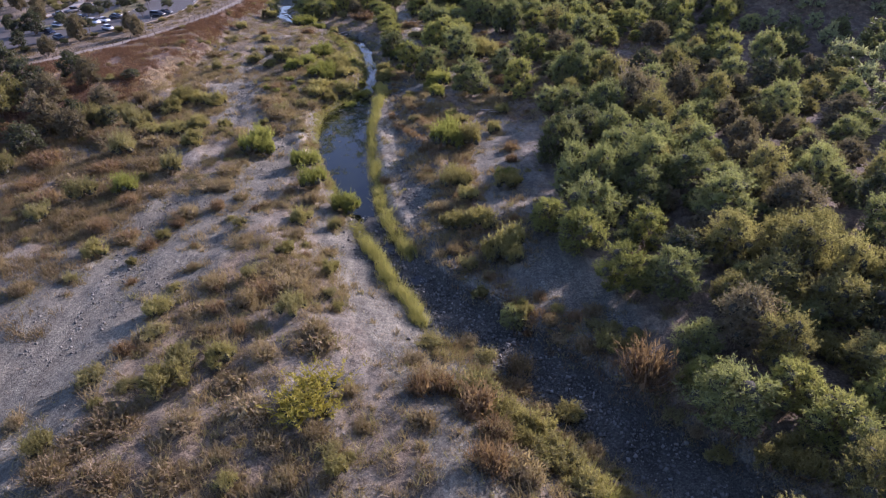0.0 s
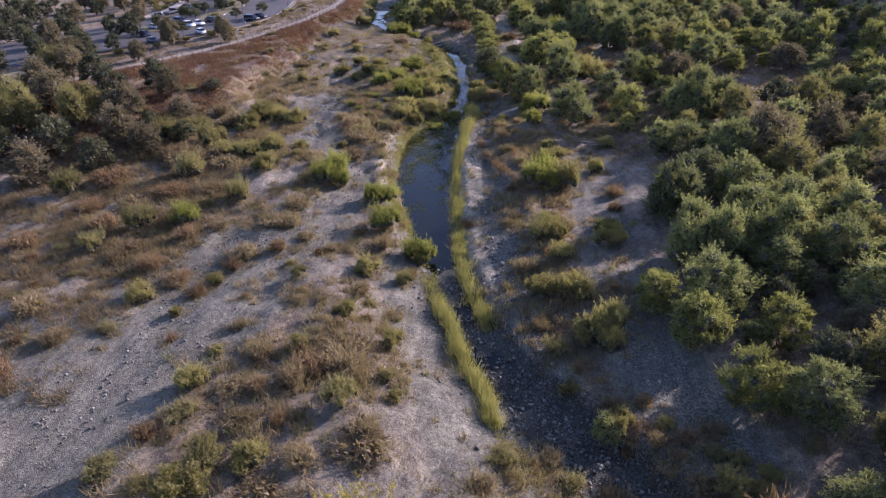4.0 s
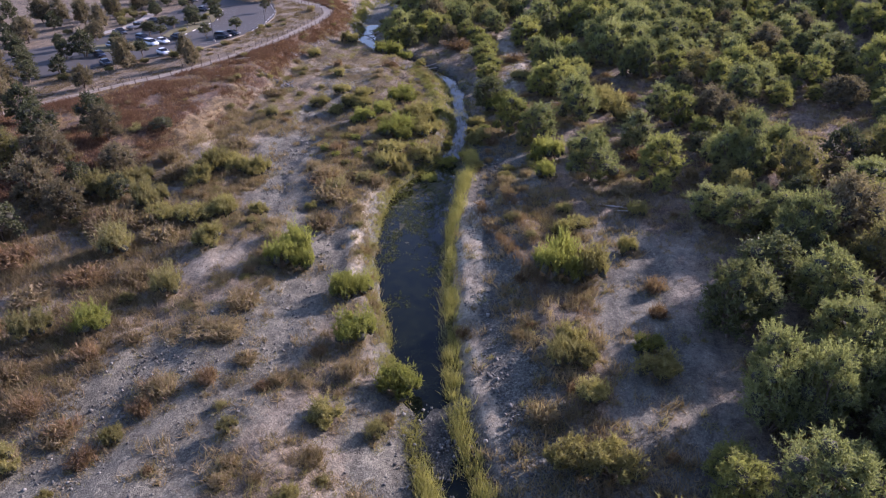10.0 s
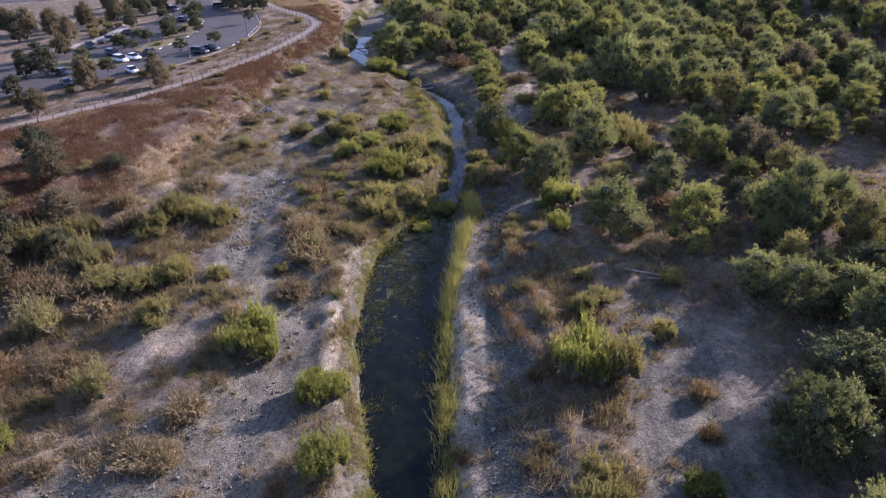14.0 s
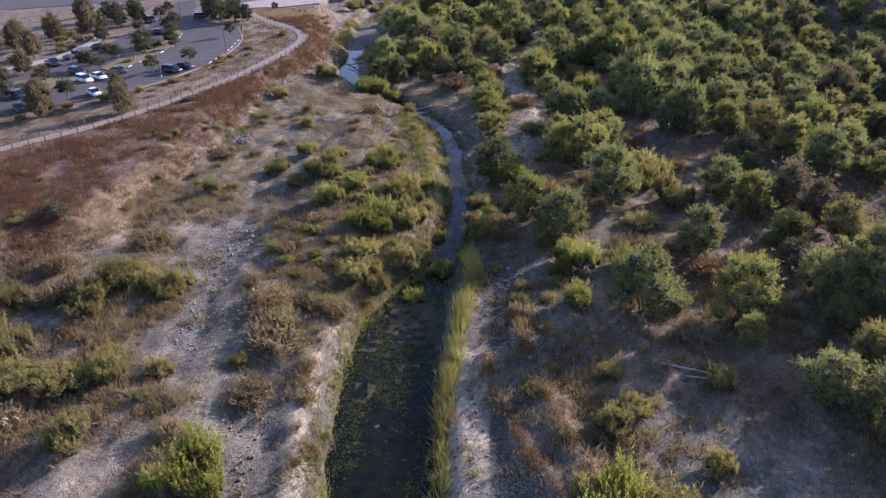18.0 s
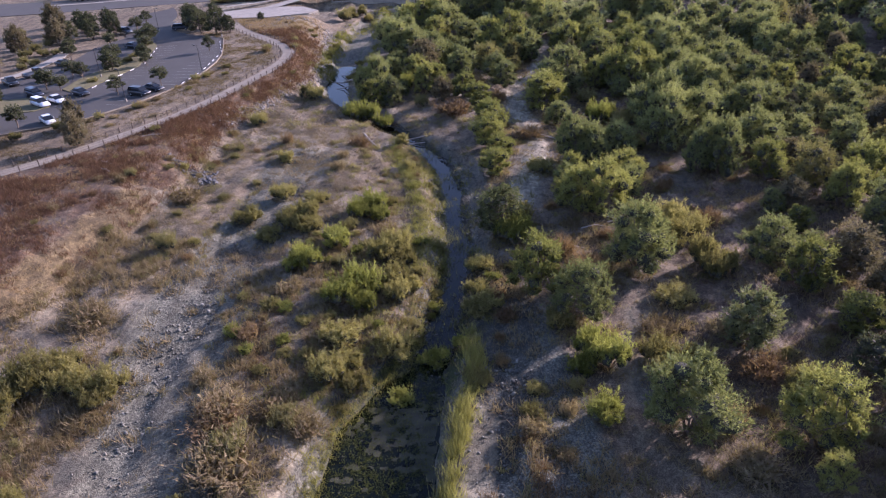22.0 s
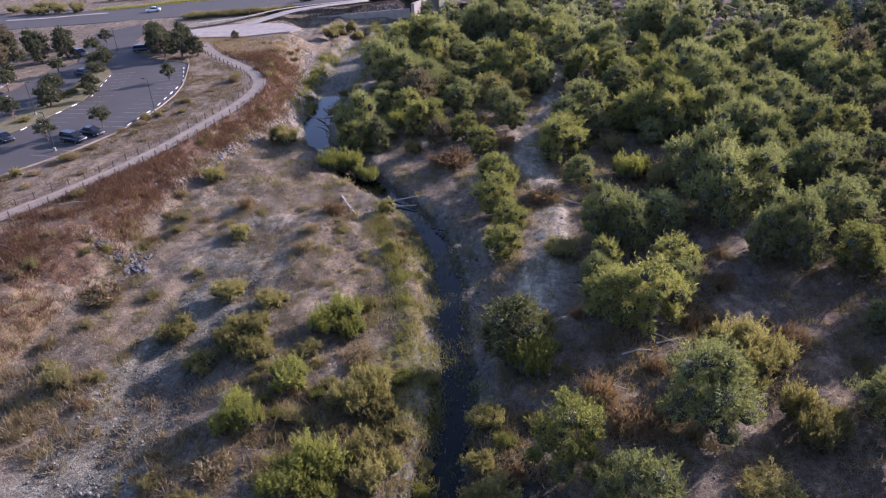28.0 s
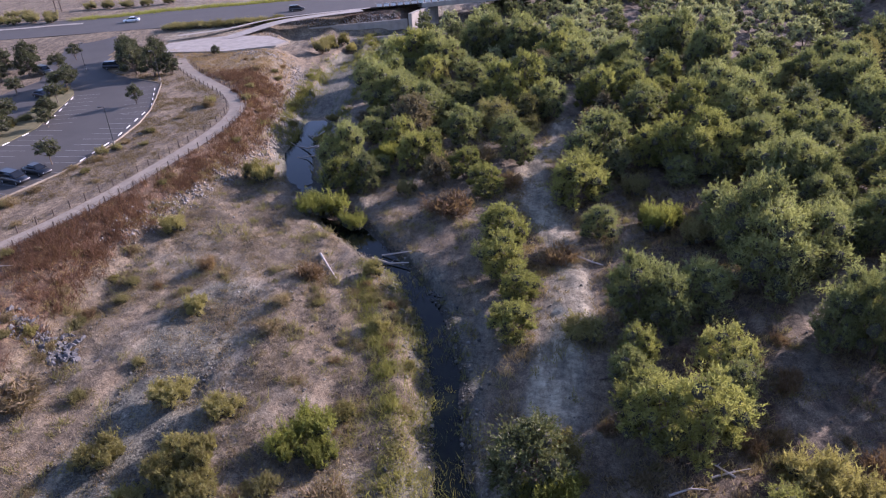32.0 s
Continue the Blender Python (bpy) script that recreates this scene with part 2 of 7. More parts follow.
LEAF_RUST = foliage("rust_coloured_leaves", (0.066, 0.042, 0.027), (0.158, 0.102, 0.06), (0.275, 0.188, 0.112), 0.35, 0.85)
LEAF_RUSSET = foliage("russet_weed_leaves", (0.062, 0.036, 0.026), (0.145, 0.082, 0.055), (0.255, 0.155, 0.1), 0.35, 0.85)
LEAF_GOLD = foliage("golden_flowering_leaves", (0.075, 0.068, 0.015), (0.21, 0.18, 0.031), (0.338, 0.285, 0.062), 0.38, 0.6)
LEAF_GLOSSY = foliage("glossy_grey_green_leaves", (0.049, 0.055, 0.027), (0.114, 0.122, 0.055), (0.224, 0.228, 0.111), 0.34, 0.45)
LEAF_OAK = foliage("dark_oak_leaves", (0.03, 0.036, 0.022), (0.07, 0.076, 0.042), (0.125, 0.125, 0.07), 0.3, 0.7)
LEAF_BROWNED = foliage("browning_sycamore_leaves", (0.064, 0.053, 0.035), (0.136, 0.114, 0.071), (0.224, 0.184, 0.12), 0.34, 0.75)
LEAF_WEED = foliage("water_weed_leaves", (0.03, 0.036, 0.012), (0.085, 0.095, 0.026), (0.17, 0.175, 0.055), 0.3, 0.5)
REED = foliage("reed_blades", (0.08, 0.083, 0.029), (0.178, 0.173, 0.058), (0.3, 0.275, 0.108), 0.45)
STRAW = foliage("dry_straw", (0.12, 0.092, 0.07), (0.23, 0.185, 0.14), (0.36, 0.295, 0.225), 0.25, 0.9)
GOLD_STRAW = foliage("golden_straw", (0.11, 0.074, 0.04), (0.22, 0.15, 0.08), (0.36, 0.262, 0.145), 0.3, 0.9)
STONE = Nodes("river_stone")
STONE = STONE.finish(STONE.ramp(STONE.add("ShaderNodeNewGeometry").outputs["Random Per Island"], (0.0, (0.069, 0.066, 0.054)), (0.55, (0.129, 0.123, 0.100)), (0.95, (0.189, 0.180, 0.146)), (1.0, (0.267, 0.255, 0.209))), 0.9)
RIPRAP = Nodes("riprap_rock")
RIPRAP = RIPRAP.finish(RIPRAP.mix(0.4, RIPRAP.ramp(RIPRAP.add("ShaderNodeNewGeometry").outputs["Random Per Island"], (0.0, (0.1, 0.092, 0.08)), (0.6, (0.2, 0.185, 0.162)), (1.0, (0.36, 0.335, 0.295))), RIPRAP.ramp(RIPRAP.noise(6, 4), (0.3, (0.11, 0.102, 0.09)), (0.7, (0.3, 0.28, 0.246)))), 0.9)

ALGAE = grained("algae_scum", (0.036, 0.036, 0.016), 0.85, 0.6, 1.2, 9, 0.4)
# plan of the valley: all in metres
CREEK = [(26, 30, 2.6), (13.6, 48.4, 2.4), (5.3, 60.6, 2.0), (-3.3, 72, 1.7), (-7.6, 81, 1.7), (-9.8, 88.8, 1.6),
         (-11.6, 96, 2.1), (-14.3, 106.8, 3.2), (-17.0, 120, 4.1), (-18.2, 133, 4.3), (-18.4, 141, 3.8), (-16.0, 151, 1.6),
         (-14.8, 166, 0.9), (-15.2, 174, 0.9), (-16.7, 184, 0.9), (-17.8, 193, 1.0), (-20.6, 204, 0.9), (-26, 214, 0.7),
         (-36, 226, 1.8), (-48, 243, 1.2), (-52, 256, 1.7), (-53, 268, 1.5), (-55, 290, 0.8), (-56, 310, 1.0),
         (-53, 335, 1.6), (-46, 367, 2.0), (-38, 410, 2.0)]
TOE = [(-150, 60), (-112, 85), (-88, 112), (-76, 128), (-69, 138), (-65, 144), (-61, 151), (-59.5, 164), (-59.2, 181), (-59, 190),
       (-60.5, 200), (-61, 210), (-60.3, 220), (-59, 232), (-56.8, 246), (-57.8, 258), (-61, 273), (-66, 296), (-70, 312), (-79, 323), (-79, 337), (-66, 345.5), (-47, 352), (-43, 375), (-36, 430)]
WASH = [(-37, 30), (-40, 50), (-40.5, 62), (-40, 82), (-37.5, 92), (-31, 100), (-27.5, 107), (-26.8, 112), (-28.5, 120), (-34, 128.7), (-40, 142), (-42.5, 155), (-44, 168), (-42.5, 182), (-44, 200)]
BRAID = [(-36, 58), (-32.7, 69), (-30, 80), (-28, 94), (-27, 106)]
SANDBAR = [(3, 55), (-3, 76), (-4.6, 87.4), (-7.4, 100), (-9.4, 117), (-10.2, 133), (-10.2, 142)]
# bare silt below the willows, their shade put into its colour
EAST_SHADED_SILT = [(-9.0, 157), (-6.0, 146), (-3.0, 134)]
GLADE = [(16, 62), (10.5, 80), (10.5, 93), (9.5, 106), (11.5, 116), (8, 128), (8.5, 138), (7, 150)]
WASH_EAST = [(4, 150), (7, 160), (9, 172), (16, 184), (14.5, 192), (20, 204), (27, 214)]
GLADE_NORTH = [(-9, 178), (-7.5, 190), (-5, 204), (-4.5, 216), (-9, 232), (-9.5, 243), (-4, 258), (-2.4, 272), (1, 290)]
RIDGE_A = [(-8.6, 133), (-7.5, 127), (-4.6, 120), (-1.7, 113.7), (0.5, 106)]
RIDGE_B = [(-6.2, 140), (-4.6, 134.3), (-2.2, 124), (0.4, 116.5)]
# floor under the east trees, coloured darker to stand in for their shade
SHADED_FLOOR = [(-9.5, 138), (-8.5, 148), (-8.5, 158), (-9, 168)]
TRACE = [(2.5, 33), (0.0, 44), (-4.5, 56), (-8.0, 66), (-12, 78), (-16, 90)]
PATH = [(-112, 148), (-98, 168), (-89, 179.5), (-81, 189), (-72.4, 205), (-67.7, 218), (-64.8, 232), (-62.8, 247), (-63.6, 258.5),
        (-68.5, 268), (-76.5, 277), (-85.5, 287), (-93, 298)]


def lerp(a, b, f):
    return a + (b - a) * f


def step(lo, hi, v):
    f = np.clip((v - lo) / (hi - lo), 0, 1)
    return f * f * (3 - 2 * f)


GRAVEL_NORTH = [(-53.5, 274, 3.2), (-53.8, 283, 4.4), (-54.6, 295, 4.2), (-57, 308, 3.4), (-59, 322, 2.4), (-60, 338, 1.6)]


def near_line(x, y, line):
    """Distance from a line, the side (positive to its left) and the width carried along it."""
    best = np.full(np.shape(x), 1e9)
    side, carried = np.zeros(np.shape(x)), np.zeros(np.shape(x))
    for a, b in zip(line, line[1:]):
        dx, dy = b[0] - a[0], b[1] - a[1]
        f = np.clip(((x - a[0]) * dx + (y - a[1]) * dy) / (dx * dx + dy * dy), 0, 1)
        d = np.hypot(x - a[0] - f * dx, y - a[1] - f * dy)
        s = np.where(dx * (y - a[1]) - dy * (x - a[0]) > 0, 1.0, -1.0)
        hit = d < best
        best = np.where(hit, d, best)
        side = np.where(hit, s, side)
        if len(a) > 2:
            carried = np.where(hit, lerp(a[2], b[2], f), carried)
    return best, side, carried


def ripple(x, y, size, seed=0.0):
    """Smooth random unevenness between about -1 and 1, with two finer layers."""
    total, weight = 0.0, 1.0
    for layer in range(3):
        u, v = x / size * 2 ** layer + 31.7 * seed, y / size * 2 ** layer - 17.3 * seed
        i, j = np.floor(u), np.floor(v)
        f, g = u - i, v - j
        f, g = f * f * (3 - 2 * f), g * g * (3 - 2 * g)

        def knot(a, b):
            q = np.sin(a * 127.1 + b * 311.7 + seed * 74.7 + layer * 19.3) * 43758.5453
            return (q - np.floor(q)) * 2 - 1

        total = total + weight * lerp(lerp(knot(i, j), knot(i + 1, j), f), lerp(knot(i, j + 1), knot(i + 1, j + 1), f), g)
        weight *= 0.5
    return total / 1.3


def inside(x, y, ring):
    """Which places lie inside a closed outline."""
    hit = np.zeros(np.shape(x), bool)
    for (ax, ay), (bx, by) in zip(ring, ring[1:] + ring[:1]):
        if ay != by:
            cross = (ay > y) != (by > y)
            hit ^= cross & (x < (bx - ax) * (y - ay) / (by - ay) + ax)
    return hit


PLAIN = [(-33, 20), (-34, 38), (-33.8, 52), (-33, 66), (-32, 80), (-28.5, 94), (-26, 106), (-30, 106), (-35, 92), (-41, 87), (-48, 80), (-57, 72), (-72, 58), (-80, 20)]


def on_plain(x, y):
    """The flat plain of grey gravel west of the spit."""
    d = near_line(x, y, PLAIN + PLAIN[:1])[0]
    return step(-1.8, 1.4, np.where(inside(x, y, PLAIN), d, -d) + 1.1 * ripple(x, y, 6, 62))


def height(x, y):
    """The ground's height at any place."""
    x, y = np.asarray(x, float), np.asarray(y, float)
    wob = 0.6 * ripple(x, y, 5.0, 2) + 0.3 * ripple(x, y, 1.7, 5)
    d, side, half = near_line(x, y, CREEK)
    d = d - half + 0.35 * wob
    left = lerp(lerp(-2.3, -1.7, step(84, 104, y)), -0.7, step(5, 16, d)) + 0.5 * step(90, 50, y)
    right = lerp(-2.9, -2.2, step(3, 14, d)) + 0.8 * step(25, 70, d)
    bar = np.where(side > 0, left, right)
    bar = bar + 0.3 * ripple(x, y, 9, 1) + 0.16 * ripple(x, y, 3.0, 3)
    cut = step(174, 182, y) * step(214, 204, y)
    bank = np.where(side > 0, lerp(9.0, 3.4, step(84, 104, y)) + 1.2 * wob, lerp(2.6, 0.8, cut) + 0.6 * wob * (1 - cut))
    shore = step(0.1, 0.7, d) * cut * (side < 0)
    d = np.where(side > 0, d, d - 3.8 * cut)
    pool = np.maximum(step(1.5, 2.6, half), np.maximum(0.55 * step(146, 152, y) * step(242, 236, y), step(240, 246, y) * step(280, 272, y)))
    bed = lerp(-4.02, -4.6, pool) + 0.1 * ripple(x, y, 3.6, 4) + step(92, 84, y) * (0.3 * ripple(x, y, 2.6, 65) + 0.25 * ripple(x, y, 6.0, 66))
    bed = lerp(bed, -3.86 + 0.14 * ripple(x, y, 1.8, 73), shore)
    nd, _, nh = near_line(x, y, GRAVEL_NORTH)
    dry = step(1.5, -0.5, nd - nh + 0.6 * wob) * step(272, 278, y)
    bed = lerp(bed, -3.8 + 0.12 * ripple(x, y, 3, 74), np.maximum(dry, step(276, 282, y)))
    rills = 0.28 * ripple(x + 0.12 * y, 0.22 * y, 3.6, 8) + 0.22 * ripple(x, y, 3.2, 12) * step(2.0, 6.0, np.minimum(near_line(x, y, WASH)[0], near_line(x, y, GLADE)[0]))
    crest = np.minimum(near_line(x, y, RIDGE_A)[0], near_line(x, y, RIDGE_B)[0]) + 0.5 * wob
    flat = on_plain(x, y)
    rough = (1 - flat) * step(1.5, 4, d) * step(26, 34, y)
    rills = lerp(rills, 0.06 * ripple(x, y, 8, 63), flat) + rough * (0.2 * ripple(x, y, 2.1, 61) + 0.16 * np.abs(ripple(x, y, 3.3, 64)))
    bar = bar + rills + 0.45 * step(1.3, 0.2, crest)
    z = lerp(bed, bar, step(-0.12, 1.15, d / bank))
    z = lerp(z, -3.75 + 0.15 * ripple(x, y, 3, 74), dry)
    dw = np.minimum(near_line(x, y, WASH)[0], near_line(x, y, BRAID)[0] + 2.2)
    z = z - 0.45 * step(6.5, 2.0, dw + 1.2 * wob) * step(205, 190, y)
    z = z - 0.26 * step(0.32, 0.08, np.abs(ripple(x + 0.1 * y, 0.14 * y, 3.4, 41))) * step(7.5, 4.5, dw) * step(205, 190, y) * step(118, 138, y)
    # the bluff up to the terrace
    t, tside, _ = near_line(x, y, TOE)
    t = t * tside + 0.9 * wob * step(0, 3, d)
    wide = lerp(13.0, 6.5, step(118, 150, y)) 
    rise = step(-0.5, 1.0, t / wide)
    top = 3.3 + 0.1 * ripple(x, y, 7, 6)
    z = lerp(z, top, rise)
    p, _, _ = near_line(x, y, PATH)
    z = lerp(3.3, z, step(1.4, 3.2, p))
    # the wooded hillside east of the valley
    hill = np.clip(x - 70 - 4 * ripple(x, y, 40, 51), 0, 70) * 0.4 * step(150, 195, y)
    z = z + hill + 0.5 * ripple(x, y, 9, 52) * step(2, 12, hill)
    z = z + 1.15 * step(7, 14, t) * step(318, 340, y - 0.35 * (x + 85))
    return z

# ---- building blocks ----
def grid_mesh(name, verts, faces):
    """A mesh from arrays: faces all of one size."""
    verts, faces = np.asarray(verts, np.float32), np.asarray(faces, np.int32)
    me = bpy.data.meshes.new(name)
    me.vertices.add(len(verts))
    me.vertices.foreach_set("co", verts.ravel())
    size = faces.shape[1]
    me.loops.add(faces.size)
    me.loops.foreach_set("vertex_index", faces.ravel())
    me.polygons.add(len(faces))
    me.polygons.foreach_set("loop_start", np.arange(0, faces.size, size, dtype=np.int32))
    me.update(calc_edges=True)
    return me


def bm_mesh(name, bm):
    me = bpy.data.meshes.new(name)
    bm.to_mesh(me)
    bm.free()
    return me


def part(name, data, material, parent=None, label=""):
    """One mesh object, from a bmesh or a mesh, under a thing or a part."""
    if isinstance(data, bmesh.types.BMesh):
        data = bm_mesh(name, data)
    if not data.materials:
        data.materials.append(material)
    ob = new(name, data)
    ob.parent = parent
    return tagged(ob, label)


def thing(name, label, category, group="", at=None):
    ob = tagged(new(name), label, category, group)
    if at is not None:
        ob.matrix_basis = at
    return ob


def smooth(me, angle=None):
    me.polygons.foreach_set("use_smooth", np.ones(len(me.polygons), bool))
    return me


def box(bm, x0, y0, z0, x1, y1, z1, bevel=0.0, m=None):
    """A block with rounded edges."""
    made = bmesh.ops.create_cube(bm, size=1.0, matrix=(m or Matrix()) @ Matrix.Translation(((x0 + x1) / 2, (y0 + y1) / 2, (z0 + z1) / 2)) @ Matrix.Diagonal((x1 - x0, y1 - y0, z1 - z0, 1)))
    if bevel:
        edges = list({e for v in made["verts"] for e in v.link_edges})
        bmesh.ops.bevel(bm, geom=edges, offset=bevel, segments=2, affect="EDGES")
    return bm


def rod(bm, a, b, r0, r1=None, sides=8):
    """A tapered rod from a to b."""
    a, b = Vector(a), Vector(b)
    m = Matrix.Translation((a + b) / 2) @ (b - a).to_track_quat("Z", "Y").to_matrix().to_4x4()
    bmesh.ops.create_cone(bm, cap_ends=True, segments=sides, radius1=r0, radius2=r0 if r1 is None else r1, depth=(b - a).length, matrix=m)
    return bm


def at_ground(x, y):
    return float(height(x, y))


LOT = [(-150, 150), (-104, 195), (-95, 202.5), (-87, 208.5), (-82, 218), (-78.8, 228), (-77.7, 235), (-77.8, 243), (-78.6, 251), (-80.2, 258),
       (-83, 266), (-87.3, 277), (-96, 281), (-104, 286), (-111, 295), (-113, 303), (-128, 303), (-126, 298), (-121, 288), (-117, 280), (-119, 268),
       (-117, 256), (-118.5, 241), (-125, 227), (-160, 190)]

# ---- the ground: one sheet out to the horizon ----
core_x = np.concatenate([-np.geomspace(2400, 150, 22)[:-1], np.arange(-150, -78, 1.2), np.arange(-78, 30, 0.62), np.arange(30, 130, 1.6), np.geomspace(130, 2400, 22)])
core_y = np.concatenate([-np.geomspace(1500, 4, 18), np.arange(0, 26, 3.0), np.arange(26, 230, 0.62), np.arange(230, 390, 1.1), np.geomspace(390, 3500, 26)])
gx, gy = np.meshgrid(core_x, core_y)
gz = height(gx, gy)
lot_here = inside(gx, gy, LOT)
gz = np.where(lot_here, 3.2, gz)
# small relief where the sheet is fine
gz = gz + (0.12 * ripple(gx, gy, 3.6, 7) + 0.1 * (1 - on_plain(gx, gy)) * ripple(gx, gy, 1.5, 71)) * (np.abs(gx + 15) < 70) * (gy > 20) * (gy < 260) * (gz < 2.9)
furrow = near_line(gx, gy, TOE)
gz = gz + 0.75 * ripple(gx, gy, 2.6, 19) * step(4.5, 1.5, np.abs(furrow[0] * furrow[1] - 2.5)) * step(140, 150, gy) * step(200, 190, gy)
nx, ny = len(core_x), len(core_y)
index = np.arange(nx * ny).reshape(ny, nx)
quads = np.stack([index[:-1, :-1], index[:-1, 1:], index[1:, 1:], index[1:, :-1]], -1).reshape(-1, 4)
ground_mesh = smooth(grid_mesh("ground", np.stack([gx, gy, gz], -1).reshape(-1, 3), quads))

creek_d, creek_side, creek_half = near_line(gx, gy, CREEK)
creek_d = creek_d - creek_half
wash_d = np.minimum(near_line(gx, gy, WASH)[0], near_line(gx, gy, BRAID)[0] + 2.0)
thread = np.abs(ripple(gx + 0.1 * gy, 0.14 * gy, 3.4, 41))
bar_d = near_line(gx, gy, SANDBAR)[0]
glade_d = np.minimum(near_line(gx, gy, GLADE)[0], 1.9 * np.minimum(near_line(gx, gy, WASH_EAST)[0], near_line(gx, gy, GLADE_NORTH)[0]))
toe_d, toe_side, _ = near_line(gx, gy, TOE)
terrace = toe_d * toe_side
trace_d = near_line(gx, gy, TRACE)[0]
wide_gap = step(70, 45, gy) * step(-33, -40, gx)
path_d, path_side, _ = near_line(gx, gy, PATH)
verge = np.maximum(step(0.5, 2.5, path_d * path_side) * (gy > 150), step(-108, -116, gx) * (gy > 190) * (gy < 345))
slope = step(-1.5, 1.5, terrace) * (1 - verge)
bluff = step(3.2, 1.0, np.abs(terrace - 1.6)) * step(146, 156, gy) * step(186, 174, gy)
plain = on_plain(gx, gy)
lanes = step(-0.1, 0.45, ripple(gx + 0.22 * gy, 0.09 * gy, 3.4, 72))
north_bar = step(166, 180, gy) * step(250, 236, gy) * step(-14, -20, gx) * step(2, -1, terrace)
shelf_north = (creek_side > 0) * step(168, 176, gy) * step(212, 206, gy) * step(5.6, 4.6, creek_d)
north_gravel = step(1.2, -0.6, near_line(gx, gy, GRAVEL_NORTH)[0] - near_line(gx, gy, GRAVEL_NORTH)[2] + 0.8 * ripple(gx, gy, 5, 75))
# grey gravel and silt, coloured darker for the shade of the east trees
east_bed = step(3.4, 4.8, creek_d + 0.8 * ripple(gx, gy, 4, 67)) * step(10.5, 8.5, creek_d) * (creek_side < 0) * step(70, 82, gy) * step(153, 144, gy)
east_shaded_silt = step(6.2, 4.4, near_line(gx, gy, EAST_SHADED_SILT)[0] + 1.2 * ripple(gx, gy, 4, 77)) * step(1.5, 3.0, creek_d)
scrubby = np.clip(0.5 + 0.6 * ripple(gx, gy, 9, 15), 0, 1)
shelf = step(1.6, 0.5, np.abs(creek_d - 3.4)) * (creek_side > 0) * step(104, 112, gy) * step(152, 144, gy)
zones = {
    "gravel": np.clip(0.35 + 0.45 * verge + 1.2 * north_gravel + north_bar * (0.6 * lanes - 0.35) + shelf_north + plain + 0.8 * east_bed + 0.4 * east_shaded_silt + 0.65 * step(8, 3, wash_d) + wide_gap + 0.5 * step(5.5, 2.5, bar_d) + 0.55 * step(5, 2, glade_d) + 0.4 * step(4, 2, trace_d)
                      + 0.6 * step(4, 1, creek_d) - 0.5 * slope, 0, 1),
    "straw": np.clip(-0.8 * north_gravel - 0.9 * plain - 0.5 * east_bed - 0.8 * east_shaded_silt + 0.25 + 0.5 * scrubby + 0.5 * step(-6, 0, gx) * step(120, 135, gy) - 0.55 * step(7, 3, wash_d) - 0.6 * step(6, 3, bar_d) - 0.35 * step(6, 3, glade_d)
                     - 0.4 * wide_gap - 0.5 * step(3.5, 2, trace_d) - 0.4 * step(4, 1, creek_d) + 0.1 * slope + 0.3 * step(16, 30, gx) + 0.14 * north_bar + 0.4 * verge, 0, 1),
    "rust": np.clip(-0.5 * step(276, 286, gy) * (gx < -66) + 0.34 * step(-4, 4, gx) * step(110, 130, gy) * step(3, 6, glade_d) * (1 - east_shaded_silt) + 0.12 * (gx > 5) + 0.62 * slope * (1 - bluff), 0, 0.9),
    "sand": np.clip(0.5 * step(3.6, 1.6, np.minimum(near_line(gx, gy, WASH_EAST)[0], near_line(gx, gy, GLADE_NORTH)[0])) + north_bar * (0.14 - 0.3 * lanes) - 0.5 * shelf_north - 0.5 * plain + 0.12 + 0.9 * step(2.4, 1.1, bar_d + 1.0 * (gx > -7)) * step(84, 92, gy) + 0.42 * shelf + 0.1 * step(9, 5, wash_d) + 0.08 * verge + 0.9 * step(10, 30, -(gx + 128)) * step(350, 362, gy) + 0.35 * step(300, 306, gy) * step(2, 8, terrace), 0, 1),
    # damp beside the water; tree shade coloured into dry channel and east floor
    "damp_and_shade": np.clip(0.62 * step(5.5, 2.5, near_line(gx, gy, SHADED_FLOOR)[0]) * step(0.8, 1.6, creek_d) + 0.85 * step(2.6, 0.8, creek_d) * step(92, 84, gy) + 0.8 * step(2.4, 0.6, creek_d) * step(150, 156, gy) * step(250, 240, gy) + 0.4 * step(1.5, 0.5, creek_d), 0, 1),
    # bed gravel, plus tree shade coloured into the east side of the channel
    "bed": np.clip(0.4 * north_gravel + 0.5 * north_bar * lanes + 0.6 * step(88, 74, gy) * (creek_side < 0) * step(16, 10, creek_d) + 0.85 * east_bed + 0.85 * east_shaded_silt + 0.95 * step(2.6, 1.0, creek_d) * step(96, 88, gy) + 0.9 * step(1.6, 0.4, creek_d) * step(150, 156, gy) + step(6.5, 4.0, wash_d + 0.9 * ripple(gx, gy, 5, 43)) * (0.12 + 0.8 * step(0.3, 0.08, thread)) * step(118, 138, gy) + 0.5 * step(3.5, 1.6, np.abs(bar_d - 2.2)) * step(95, 105, gy) * (gx > -9) + 0.35 * step(4, 2, glade_d), 0, 0.9),
    "gold": np.clip(0.85 * bluff + 0.3 * slope , 0, 1),
    "green": np.clip(0.5 * step(0.9, 0.2, np.abs(creek_d - 1.1)) * (gy > 76) + 0.4 * step(4, 1, creek_d) * step(144, 149, gy) * step(164, 156, gy), 0, 1),
}
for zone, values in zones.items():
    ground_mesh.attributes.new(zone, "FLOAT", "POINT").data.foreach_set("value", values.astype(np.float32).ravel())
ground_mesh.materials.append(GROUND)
ground = tagged(new("ground", ground_mesh), "dry river valley floor of grey gravel, silt and brown thatch", "ground", kind="structure")

